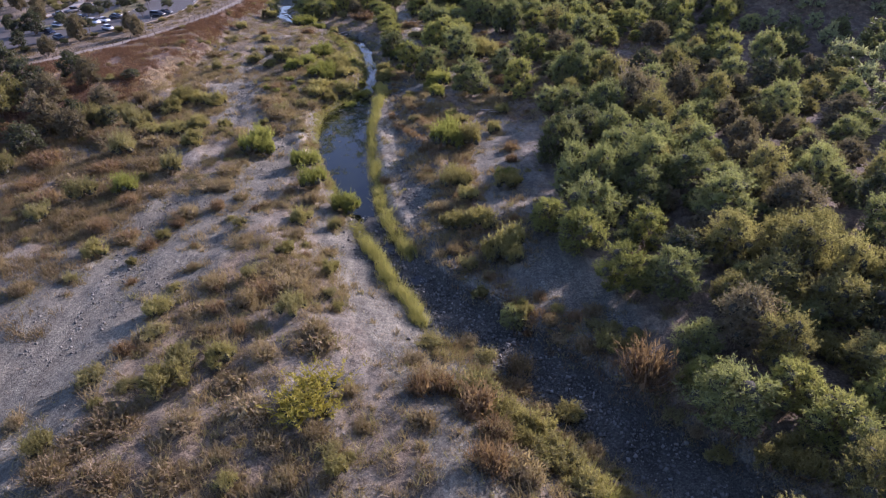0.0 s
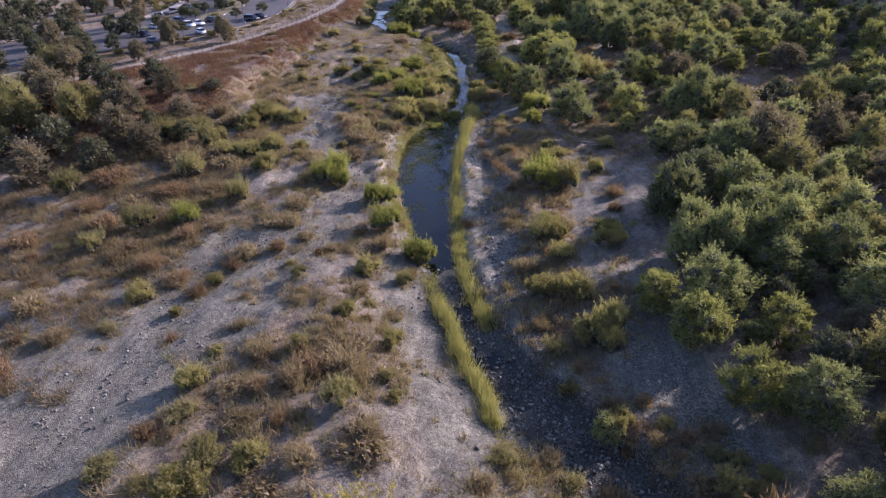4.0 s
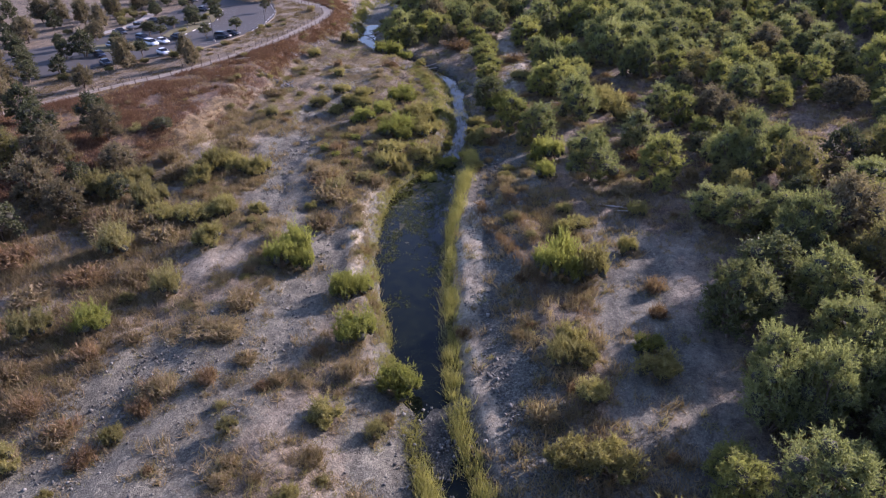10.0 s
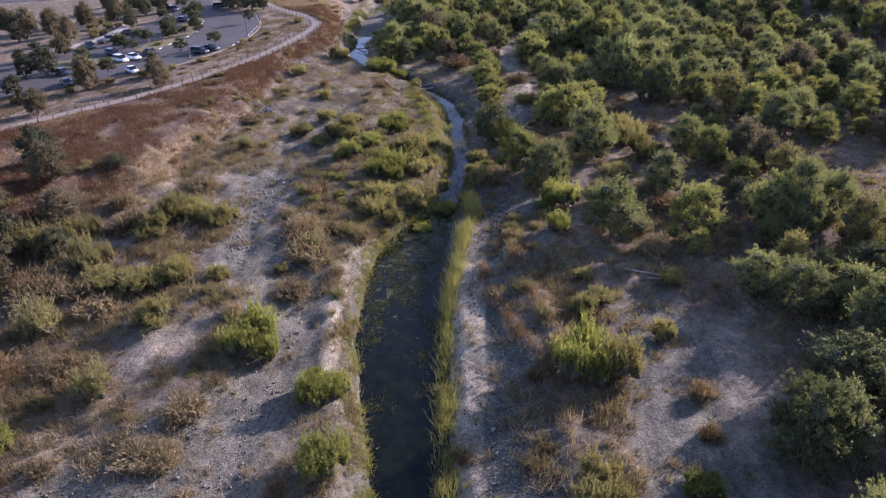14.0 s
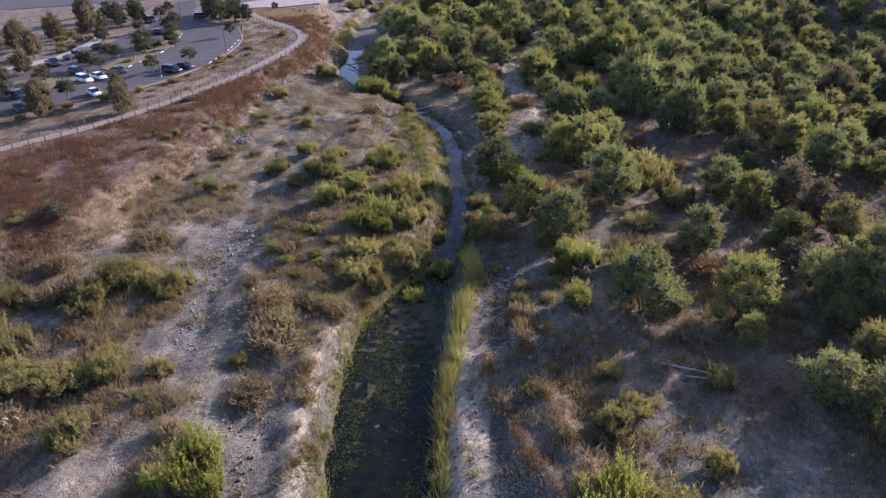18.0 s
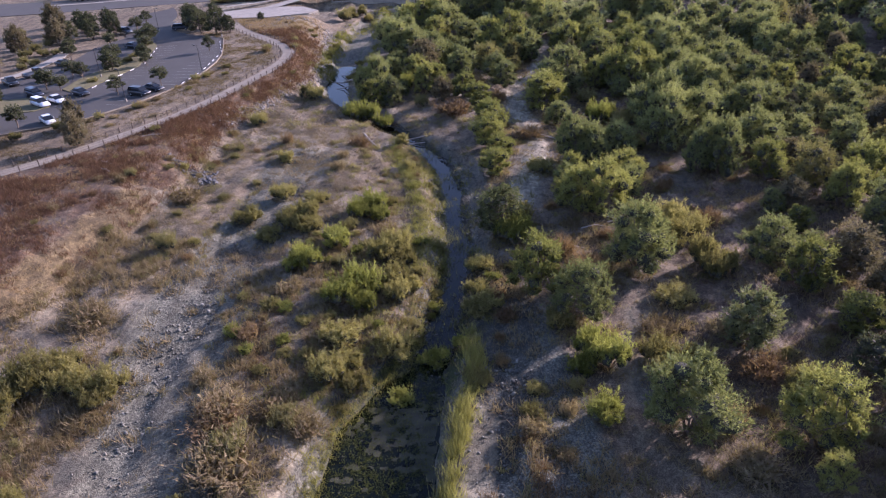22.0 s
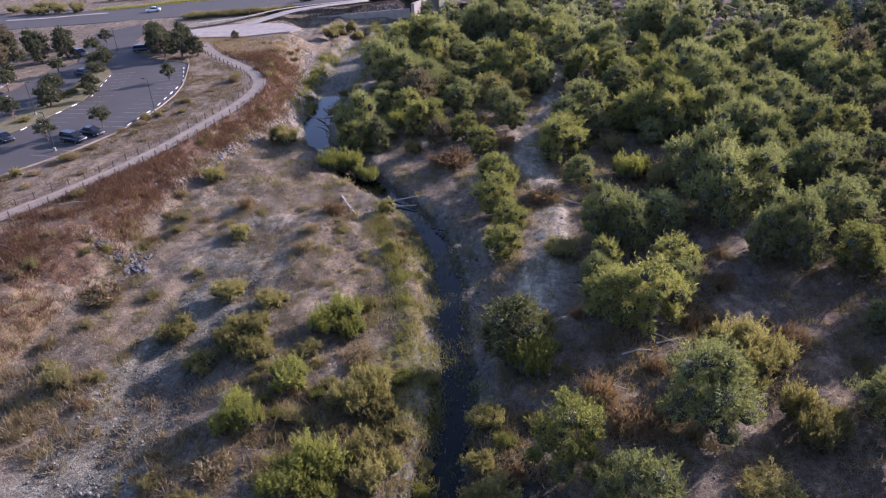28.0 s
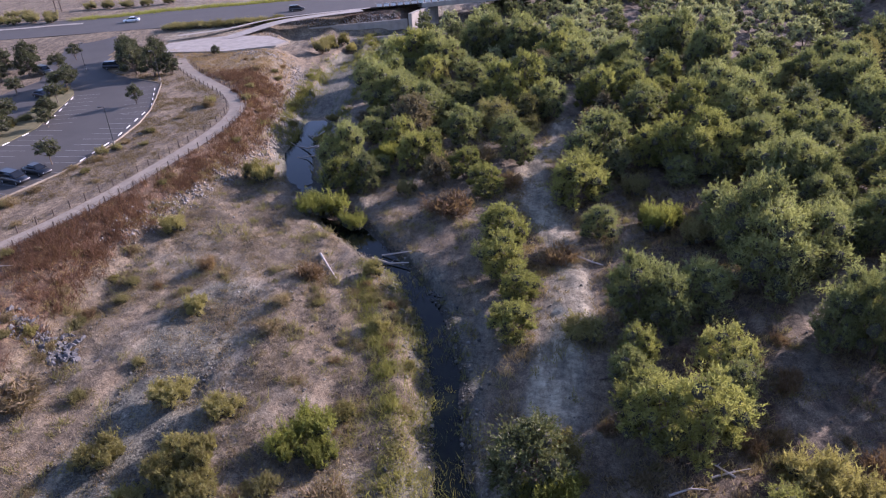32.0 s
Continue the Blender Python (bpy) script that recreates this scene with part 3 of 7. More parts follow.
# ---- the creek ----
def ribbon(line, half, z, step_length=1.5):
    """A strip along a line; half is a width or a function of the way along."""
    pts = [Vector(p[:2]) for p in line]
    out = []
    for i in range(len(pts) - 1):
        n = max(1, int((pts[i + 1] - pts[i]).length / step_length))
        for k in range(n):
            f = k / n
            p0, p3 = pts[max(i - 1, 0)], pts[min(i + 2, len(pts) - 1)]
            p1, p2 = pts[i], pts[i + 1]
            out.append(0.5 * ((2 * p1) + (p2 - p0) * f + (2 * p0 - 5 * p1 + 4 * p2 - p3) * f * f + (3 * p1 - p0 - 3 * p2 + p3) * f ** 3))
    out.append(pts[-1])
    verts, faces = [], []
    for i, p in enumerate(out):
        way = (out[min(i + 1, len(out) - 1)] - out[max(i - 1, 0)]).normalized()
        side = Vector((-way.y, way.x))
        for s in (1, -1):
            q = p + side * half * s
            verts.append((q.x, q.y, z if not callable(z) else z(q.x, q.y)))
    for i in range(len(out) - 1):
        faces.append((2 * i, 2 * i + 1, 2 * i + 3, 2 * i + 2))
    return verts, faces, out


verts, faces, _ = ribbon(CREEK[3:], 7.0, -4.06)
creek_mesh = grid_mesh("creek_water", verts, faces)
creek_mesh.materials.append(WATER)
tagged(new("creek_water", creek_mesh), "still shallow creek water with dark weedy bed", "water", kind="structure")


# algae scum floating at the pool's head
ax, ay = np.meshgrid(np.arange(-24, -11, 0.14), np.arange(112, 147, 0.14))
ad, _, ah = near_line(ax, ay, CREEK)
scum = (0.8 * ripple(ax, ay, 3.4, 23) + 1.3 * ripple(ax, ay, 0.8, 24) - 1.55 + 1.35 * step(122, 142, ay) > 0) & (ad - ah < 0.6)
an = np.arange(ax.size).reshape(ax.shape)
cells = np.stack([an[:-1, :-1], an[:-1, 1:], an[1:, 1:], an[1:, :-1]], -1)[scum[:-1, :-1]]
algae_mesh = grid_mesh("algae", np.stack([ax + 0.1 * ripple(ax, ay, 0.5, 3), ay + 0.1 * ripple(ax, ay, 0.5, 4), np.full(ax.shape, -4.045)], -1).reshape(-1, 3), cells)
algae_mesh.materials.append(ALGAE)
tagged(new("algae", algae_mesh), "brown-green algae scum floating on the pool", "algae", kind="stuff")

# ---- plants: a few models of each kind, then copies ----
def unit(v):
    return v / np.maximum(np.linalg.norm(v, axis=-1, keepdims=True), 1e-6)


def leaf_blades(rng, places, ways, length, width, droop=0.0):
    """One pointed leaf at each place, along its way."""
    n = len(places)
    ways = unit(ways + np.array((0, 0, -droop)))
    side = unit(np.cross(ways, unit(rng.normal(size=(n, 3)))))
    long = length * rng.uniform(0.65, 1.3, (n, 1))
    wide = width * rng.uniform(0.7, 1.3, (n, 1)) * 0.5
    verts = np.stack([places - side * wide, places + side * wide, places + ways * long], 1).reshape(-1, 3)
    return verts, np.arange(3 * n).reshape(n, 3)


def stalks(paths, r0, r1, sides=4, joined=True):
    """Tapered stems along paths (each an array of points)."""
    verts, faces, base, last = [], [], 0, 0
    for k, path in enumerate(paths):
        a = r0[k] if np.ndim(r0) else r0
        m = len(path)
        for i, p in enumerate(path):
            r = a + (r1 - a) * i / (m - 1)
            way = unit(np.asarray(path[min(i + 1, m - 1)]) - np.asarray(path[max(i - 1, 0)]))
            u = unit(np.cross(way, (0.3, 0.9, 0.1)))
            v = np.cross(way, u)
            for s in range(sides):
                q = 2 * math.pi * s / sides
                verts.append(p + r * (math.cos(q) * u + math.sin(q) * v))
        for i in range(m - 1):
            for s in range(sides):
                a0, a1 = base + i * sides + s, base + i * sides + (s + 1) % sides
                faces.append((a0, a1, a1 + sides, a0 + sides))
        if base:
            root = 0 if joined else last
            faces.append((root, root + 1, base + 1, base))
        last = base
        base += m * sides
    return verts, faces


def fan_shrub(seed, tall, wide, stems, leaves, size, slim, lean=1.0, upright=1.0):
    """A many-stemmed shrub: stems fan out from the root, leafy along their upper part."""
    rng = np.random.default_rng(seed)
    paths, spots, ways = [], [], []
    # a few clumps of uneven height make one uneven shrub
    turns = 2 * math.pi * (np.arange(5) + rng.uniform(-0.4, 0.4, 5)) / 5
    clumps = [(math.cos(q) * f * wide, math.sin(q) * f * wide, g) for q, f, g in zip(turns, rng.uniform(0.12, 0.3, 5), rng.uniform(0.45, 1.0, 5))]
    for k in range(stems):
        cx, cy, high = clumps[k % 5]
        turn, out = rng.uniform(0, 2 * math.pi), math.sqrt(rng.uniform(0.0, 1.0)) * wide * 0.27 * lean
        top = tall * high * rng.uniform(0.65, 1.0) * (1 - 0.5 * (out / (wide * 0.3)) ** 2)
        tip = np.array((cx + math.cos(turn) * out, cy + math.sin(turn) * out, max(top, 0.15 * tall)))
        foot = np.array((cx + math.cos(turn) * out * 0.5, cy + math.sin(turn) * out * 0.5, 0)) * 0.6
        knee = foot * 0.45 + tip * np.array((0.55, 0.55, 0.48)) + rng.normal(size=3) * 0.05 * tall
        f = np.linspace(0, 1, 3)[:, None]
        path = (1 - f) ** 2 * foot + 2 * f * (1 - f) * knee + f ** 2 * tip
        paths.append(path)
        n = leaves // stems
        g = (rng.uniform(0.05, 1.0, (n, 1))) ** 0.65
        spot = (1 - g) ** 2 * foot + 2 * g * (1 - g) * knee + g ** 2 * tip
        spots.append(spot + rng.normal(size=(n, 3)) * 0.05 * wide * (0.4 + g))
        ways.append(unit(tip - foot) * 0.7 * upright + rng.normal(size=(n, 3)) * 0.5)
    lv, lf = leaf_blades(rng, np.concatenate(spots), np.concatenate(ways), size, size * slim)
    # dense inner foliage
    n = leaves // 9
    turn, out = rng.uniform(0, 2 * math.pi, n), np.sqrt(rng.uniform(0, 1, n)) * wide * 0.3 * lean
    core = np.column_stack([np.cos(turn) * out, np.sin(turn) * out, tall * rng.uniform(0.05, 0.5, n) * (1 - (out / wide) ** 2)])
    iv, jf = leaf_blades(rng, core, rng.normal(size=(n, 3)) * 0.5 + (0, 0, 0.6), size * 1.5, size * 0.6)
    lv, lf = np.concatenate([lv, iv]), np.concatenate([lf, jf + len(lv)])
    lv[:, 2] = np.maximum(lv[:, 2], 0.03)
    sv, sf = stalks(paths[::2], 0.03, 0.008, 3, False)
    return grid_mesh("branchwork", sv, sf), grid_mesh("foliage", lv, lf)


ball = bmesh.new()
bmesh.ops.create_icosphere(ball, subdivisions=2, radius=1.0)
BALL_CO, BALL_FACES = np.array([v.co[:] for v in ball.verts]), np.array([[v.index for v in f.verts] for f in ball.faces])
ball.free()


def leafy_mass(name, rng, lobes, tufts, per, size, slim, rise=0.4, reach=1.0, flat=0.85, heart=0.58, loose=0.15):
    """Leafy shoots standing out of uneven lobes (x, y, z, radius), each round an added dark core that blocks light."""
    lobes = np.asarray(lobes, float)
    spots, ways, cores, core_faces = [], [], [], []
    for k, (cx, cy, cz, r) in enumerate(lobes):
        centre = np.array((cx, cy, cz))
        n = np.arange(tufts) + 0.5
        z = 1 - 1.42 * n / tufts + rng.normal(size=tufts) * 0.06
        z = np.clip(z, -0.6, 1)
        turn = 2.399963 * n + rng.uniform(0, 6.28) + rng.normal(size=tufts) * 0.25
        out = np.column_stack([np.cos(turn) * np.sqrt(1 - z * z), np.sin(turn) * np.sqrt(1 - z * z), z])
        root = centre + out * (1, 1, flat) * 0.56 * r
        free = np.ones(tufts, bool)
        for j, (qx, qy, qz, q) in enumerate(lobes):
            if j != k:
                free &= np.linalg.norm((root - (qx, qy, qz)) / (1, 1, flat), axis=1) > 0.66 * q
        free &= root[:, 2] > 0.02
        axis = unit(out * (1 - rise) + (0, 0, rise) + rng.normal(size=(tufts, 3)) * 0.16)
        long = r * reach * rng.uniform(0.12, 1.0, (tufts, 1)) ** 1.25 * 1.35
        root, axis, long = root[free], axis[free], long[free]
        m = len(root)
        if m:
            along = rng.uniform(0, 1, (m, per, 1)) ** 0.8
            puff = rng.normal(size=(m, per, 3)) * r * loose * (1.15 - 0.7 * along)
            spots.append((root[:, None] + axis[:, None] * long[:, None] * along + puff).reshape(-1, 3))
            ways.append((axis[:, None] * 0.75 + rng.normal(size=(m, per, 3)) * 0.5).reshape(-1, 3))
        # added opaque core: stops sunlight and gives the lobe a dark, shaded inside
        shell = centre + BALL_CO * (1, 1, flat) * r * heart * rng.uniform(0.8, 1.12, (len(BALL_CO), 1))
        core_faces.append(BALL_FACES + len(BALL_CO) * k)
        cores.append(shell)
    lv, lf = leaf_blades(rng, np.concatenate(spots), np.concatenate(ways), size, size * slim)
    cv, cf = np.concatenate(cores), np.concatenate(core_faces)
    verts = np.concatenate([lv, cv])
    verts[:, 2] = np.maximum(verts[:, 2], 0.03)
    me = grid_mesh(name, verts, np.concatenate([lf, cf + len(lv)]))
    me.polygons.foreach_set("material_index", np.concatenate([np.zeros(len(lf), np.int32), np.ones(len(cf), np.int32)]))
    return me


def dome_shrub(seed, tall, wide, lobes, tufts, per, size, slim, rise=0.8, reach=2.1):
    """A dense many-stemmed shrub: stems of uneven height, each a plume of upright leafy shoots."""
    rng = np.random.default_rng(seed)
    made, long, lean = [], rng.uniform(0.75, 1.0), rng.uniform(0, 3.14)
    for k in range(lobes):
        turn, out = 2.399963 * k + rng.uniform(-0.4, 0.4), math.sqrt((k + 0.3) / lobes) * 0.36 * wide
        u, v = math.cos(turn) * out, math.sin(turn) * out * long
        x, y = u * math.cos(lean) - v * math.sin(lean), u * math.sin(lean) + v * math.cos(lean)
        made.append((x, y, tall * rng.uniform(0.16, 0.46) * (1.05 - 0.9 * (out / wide) ** 1.2), wide * rng.uniform(0.085, 0.16)))
    paths = [np.array(((0.1 * x, 0.1 * y, -0.1), (0.55 * x + rng.normal() * 0.05, 0.5 * y, 0.5 * z), (x, y, z))) for x, y, z, r in made]
    sv, sf = stalks(paths, 0.05, 0.015, 4)
    return grid_mesh("branchwork", sv, sf), leafy_mass("foliage", rng, made, tufts, per, size, slim, rise, reach, 0.9 * tall / wide * 1.35, 0.66, 0.1)


def lobed_tree(seed, tall, wide, lobes, tufts, per, size, slim, bare=0.1, trunks=1, thick=0.16, rise=0.42, reach=1.15, heart=0.58, sides=5):
    """A tree: trunks, limbs out to uneven leafy lobes with gaps between."""
    rng = np.random.default_rng(seed)
    paths, radii, made, forks = [], [], [], []
    for k in range(trunks):
        turn = 2 * math.pi * (k + rng.uniform(0, 0.7)) / trunks
        spread = 0.0 if trunks == 1 else 0.14 * wide
        foot = np.array((math.cos(turn), math.sin(turn), 0)) * 0.15 * (trunks > 1)
        fork = np.array((math.cos(turn) * spread, math.sin(turn) * spread, tall * rng.uniform(0.32, 0.48)))
        bend = (foot + fork) / 2 + rng.normal(size=3) * 0.04 * tall
        paths.append(np.array((foot - (0, 0, 0.15), bend, fork)))
        radii.append(thick / math.sqrt(trunks))
        forks.append(fork)
    for k in range(lobes):
        turn = 2.399963 * k + rng.uniform(-0.5, 0.5)
        up = (k + 0.5) / lobes
        level = bare + (0.86 - bare) * (0.12 + 0.88 * up ** 1.1)
        out = 0.5 * wide * math.sqrt(max(0.0, 1 - (max(0.0, level - 0.4) / 0.6) ** 2)) * rng.uniform(0.36, 0.72)
        if up > 0.85:
            out *= 0.55
        centre = np.array((math.cos(turn) * out, math.sin(turn) * out, tall * level * rng.uniform(0.88, 1.02)))
        made.append((*centre, 0.5 * wide * rng.uniform(0.15, 0.34)))
        fork = forks[k % trunks]
        start = fork * np.array((1, 1, rng.uniform(0.55, 1.0)))
        paths.append(np.array((start, (start + centre) / 2 + rng.normal(size=3) * 0.05 * wide, centre)))
        radii.append(thick * 0.42)
    sv, sf = stalks(paths, radii, 0.02, sides)
    return grid_mesh("trunk", sv, sf), leafy_mass("crown", rng, made, tufts, per, size, slim, rise, reach, 0.85, heart)


class Kind:
    """Models of one kind of plant, to be set out as things of their own."""

    def __init__(self, name, category, models, wood, leaf, names, tall, wide):
        self.name, self.category, self.tall, self.wide, self.names = name, category, tall, wide, names
        self.models, self.count = [], 0
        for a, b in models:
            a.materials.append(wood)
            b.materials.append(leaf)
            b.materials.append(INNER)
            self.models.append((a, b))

    def plant(self, x, y, wide, tall, label, group=""):
        a, b = self.models[self.count % len(self.models)]
        turn = (self.count * 137.5 + x * 31 + y * 17) % 360
        self.count += 1
        root = thing(self.name, label, self.category, group)
        root.matrix_basis = pose(x, y, at_ground(x, y) - 0.05, 0, 0, turn) @ Matrix.Diagonal((wide / self.wide, wide / self.wide, tall / self.tall, 1))
        for part_name, data in zip(self.names, (a, b)):
            new(part_name, data).parent = root
        return root


SHRUB, TREE = ("branchwork", "foliage"), ("trunk", "crown")
MULEFAT = Kind("mulefat_shrub", "shrub", [dome_shrub(s, 2.4, 2.8, 13, 26, 19, 0.21, 0.2) for s in (1, 2, 3, 4)], TWIG, LEAF_MULEFAT, SHRUB, 2.1, 2.45)
BRIGHT = Kind("green_shrub", "shrub", [dome_shrub(s, 2.6, 3.2, 14, 26, 19, 0.215, 0.22) for s in (11, 12, 13)], TWIG, LEAF_BRIGHT, SHRUB, 2.3, 2.8)
SAGE = Kind("sage_shrub", "shrub", [dome_shrub(s, 1.5, 2.6, 11, 24, 12, 0.22, 0.2, 0.7) for s in (21, 22, 23)], TWIG, LEAF_SAGE, SHRUB, 1.35, 2.3)
DRY = Kind("dry_shrub", "shrub", [fan_shrub(s, 1.2, 2.2, 40, 1300, 0.22, 0.16, 1.1, 1.3) for s in (31, 32, 33)], TWIG, LEAF_DRY, SHRUB, 1.2, 2.2)
RUST = Kind("rusty_shrub", "shrub", [fan_shrub(s, 1.2, 2.2, 40, 1300, 0.22, 0.16, 1.1, 1.4) for s in (41, 42)], TWIG, LEAF_RUST, SHRUB, 1.2, 2.2)
GOLD = Kind("golden_shrub", "shrub", [dome_shrub(51, 1.8, 4.0, 11, 34, 12, 0.2, 0.3, 0.5)], TWIG, LEAF_GOLD, SHRUB, 1.4, 3.1)
WILLOW = Kind("willow_tree", "tree", [lobed_tree(s, 6.5, 6.5, 25, 28, 23, 0.24, 0.3, 0.04, 3) for s in (61, 62, 63, 64)], BARK, LEAF_WILLOW, TREE, 6.2, 5.8)
LIME = Kind("young_willow", "tree", [lobed_tree(s, 5.0, 5.0, 22, 28, 23, 0.2, 0.3, 0.04, 4, rise=0.55) for s in (71, 72, 73)], BARK, LEAF_LIME, TREE, 4.8, 4.5)
GLOSSY = Kind("cottonwood_tree", "tree", [lobed_tree(s, 6.0, 5.6, 21, 26, 20, 0.21, 0.5, 0.04, 2, rise=0.3) for s in (81, 82)], BARK, LEAF_GLOSSY, TREE, 5.6, 5.0)
OAK = Kind("lot_tree", "tree", [lobed_tree(s, 5.0, 4.2, 13, 18, 9, 0.27, 0.5, 0.36, 1, 0.12, 0.2, 0.8) for s in (91, 92)], BARK, LEAF_OAK, TREE, 5.0, 4.2)
SYCAMORE = Kind("sycamore_tree", "tree", [lobed_tree(s, 8.0, 8.0, 24, 26, 14, 0.38, 0.42, 0.06, 2, 0.24, 0.3, 1.2, 0.5) for s in (95, 96, 97)], BARK, LEAF_BROWNED, TREE, 8.0, 8.0)
TURNING = Kind("turning_sycamore", "tree", [lobed_tree(s, 8.0, 8.0, 26, 28, 21, 0.28, 0.38, 0.08, 3, 0.24, 0.35, 1.3, 0.45) for s in (105, 106, 107)], BARK, LEAF_TURNING, TREE, 8.0, 8.0)
HOLLY = Kind("holly_oak", "tree", [lobed_tree(s, 6.0, 6.0, 17, 20, 9, 0.32, 0.5, 0.06, 2, 0.2, 0.25, 0.9) for s in (101, 102)], BARK, LEAF_OAK, TREE, 6.0, 6.0)
KINDS = {"H": HOLLY, "M": MULEFAT, "B": BRIGHT, "S": SAGE, "D": DRY, "R": RUST, "Y": GOLD, "W": WILLOW, "L": LIME, "C": GLOSSY, "O": OAK, "T": SYCAMORE, "G": TURNING}


def woods(name, seed, leaf, wood, label, places):
    """Trees too far off to tell apart: one crown mesh and one trunk mesh for all."""
    rng = np.random.default_rng(seed)
    stock = [lobed_tree(seed + 7 * k, 5.0, 5.0, 9, 18, 7, 0.5, 0.42, 0.04, 2, sides=3) for k in range(4)]
    root = tagged(new(name), label, "trees", kind="stuff")
    for which, part_name, material in ((0, "trunk", wood), (1, "crown", leaf)):
        verts, faces, slots, base = [], [], [], 0
        for i, (x, y, wide, tall) in enumerate(places):
            me = stock[i % 4][which]
            co = np.empty(len(me.vertices) * 3, np.float32)
            me.vertices.foreach_get("co", co)
            ix = np.empty(len(me.loops), np.int32)
            me.loops.foreach_get("vertex_index", ix)
            q = 2.4 * i
            co = co.reshape(-1, 3) * (wide / 5, wide / 5, tall / 5)
            co = np.column_stack([co[:, 0] * math.cos(q) - co[:, 1] * math.sin(q) + x, co[:, 0] * math.sin(q) + co[:, 1] * math.cos(q) + y, co[:, 2] + at_ground(x, y)])
            verts.append(co)
            faces.append(ix.reshape(-1, 4 - which) + base)
            slot = np.empty(len(me.polygons), np.int32)
            me.polygons.foreach_get("material_index", slot)
            slots.append(slot)
            base += len(co)
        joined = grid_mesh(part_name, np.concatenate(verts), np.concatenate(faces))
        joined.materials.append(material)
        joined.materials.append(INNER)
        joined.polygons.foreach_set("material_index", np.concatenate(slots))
        tagged(part(part_name, joined, material, root), kind="stuff")


def woodland(seed, count, keep, low, high, taken=(), apart=0.46):
    """Places for trees, at random but not too near one another."""
    rng = np.random.default_rng(seed)
    out = [tuple(t) for t in taken]
    first = len(out)
    for _ in range(count):
        x, y, wide = rng.uniform(-60, 235), rng.uniform(30, 420), rng.uniform(low, high)
        if keep(x, y) and all((x - q[0]) ** 2 + (y - q[1]) ** 2 > (apart * (wide + q[2])) ** 2 for q in out):
            out.append((x, y, wide, wide * rng.uniform(0.75, 1.15)))
    return out[first:]


def plants(code, label, group, places):
    """Set out plants: x, y, width and height of each."""
    for x, y, wide, tall in places:
        if code in "MBS" and wide > 5.0:
            # a broad thicket: several shrubs that have grown together
            for k in range(3):
                q, f = 2.1 * k + x + y, (0.66, 0.58, 0.5)[k]
                KINDS[code].plant(x + 0.25 * wide * math.cos(q), y + 0.25 * wide * math.sin(q), f * wide, (1.0, 0.85, 0.7)[k] * tall, label, group)
        elif code in "WLCG" and wide > 8.4:
            # a clump of trunks with crowns grown into one
            for k in range(3):
                q, f = 2.1 * k + x - y, (0.68, 0.6, 0.54)[k]
                KINDS[code].plant(x + 0.22 * wide * math.cos(q), y + 0.22 * wide * math.sin(q), f * wide, (0.96, 0.84, 0.74)[k] * tall, label, group)
        else:
            KINDS[code].plant(x, y, wide, tall, label, group)


def tufts(name, seed, spots, blades, tall, wide, lean, material, label, category, slim=0.05, level=None):
    """Uncountable grass: blades at many spots, in one mesh."""
    rng = np.random.default_rng(seed)
    spots = np.asarray(spots, float)
    spots = np.repeat(np.column_stack([spots, height(spots[:, 0], spots[:, 1]) if level is None else np.full(len(spots), level)]), blades, 0)
    n = len(spots)
    size = np.repeat(rng.uniform(0.5, 1.5, n // blades), blades)[:, None]
    feet = spots + np.column_stack([rng.normal(size=(n, 2)) * wide * size, np.zeros(n) - 0.03])
    ways = np.column_stack([rng.normal(size=(n, 2)) * lean, np.ones(n)])
    lv, lf = leaf_blades(rng, feet, ways, tall * size, slim)
    me = grid_mesh(name, lv, lf)
    me.materials.append(material)
    return tagged(new(name, me), label, category, kind="stuff")


def stones(name, seed, spots, sizes, material, label, category, sink=0.3):
    """Uncountable stones: uneven blocks, each turned its own way, in one mesh."""
    rng = np.random.default_rng(seed)
    spots, sizes = np.asarray(spots, float), np.asarray(sizes, float)
    n = len(spots)
    cube = np.array([(-1, -1, -1), (1, -1, -1), (1, 1, -1), (-1, 1, -1), (-1, -1, 1), (1, -1, 1), (1, 1, 1), (-1, 1, 1)], float) * 0.5
    sides = np.array([(0, 3, 2, 1), (4, 5, 6, 7), (0, 1, 5, 4), (1, 2, 6, 5), (2, 3, 7, 6), (3, 0, 4, 7)])
    body = cube[None] * rng.uniform(0.62, 1.0, (n, 8, 1)) * rng.uniform(0.55, 1.15, (n, 1, 3)) * sizes[:, None, None]
    axis, turn = unit(rng.normal(size=(n, 1, 3)) + (0, 0, 1.2)), rng.uniform(0, 6.28, (n, 1, 1))
    body = body * np.cos(turn) + np.cross(np.broadcast_to(axis, body.shape), body) * np.sin(turn) + axis * (body * axis).sum(-1, keepdims=True) * (1 - np.cos(turn))
    z = height(spots[:, 0], spots[:, 1]) + sizes * (0.5 - sink)
    verts = body + np.column_stack([spots, z])[:, None]
    faces = sides[None] + 8 * np.arange(n)[:, None, None]
    me = grid_mesh(name, verts.reshape(-1, 3), faces.reshape(-1, 4))
    me.materials.append(material)
    return tagged(new(name, me), label, category, kind="stuff")


def scatter(seed, n, x0, x1, y0, y1, keep):
    """Random places in a rectangle, kept with a chance that depends on the place."""
    rng = np.random.default_rng(seed)
    x, y = rng.uniform(x0, x1, n), rng.uniform(y0, y1, n)
    ok = rng.uniform(0, 1, n) < keep(x, y)
    return np.column_stack([x[ok], y[ok]])


# ---- the terrace: car park, path, fences, lamps ----
LOT_Z = 3.42


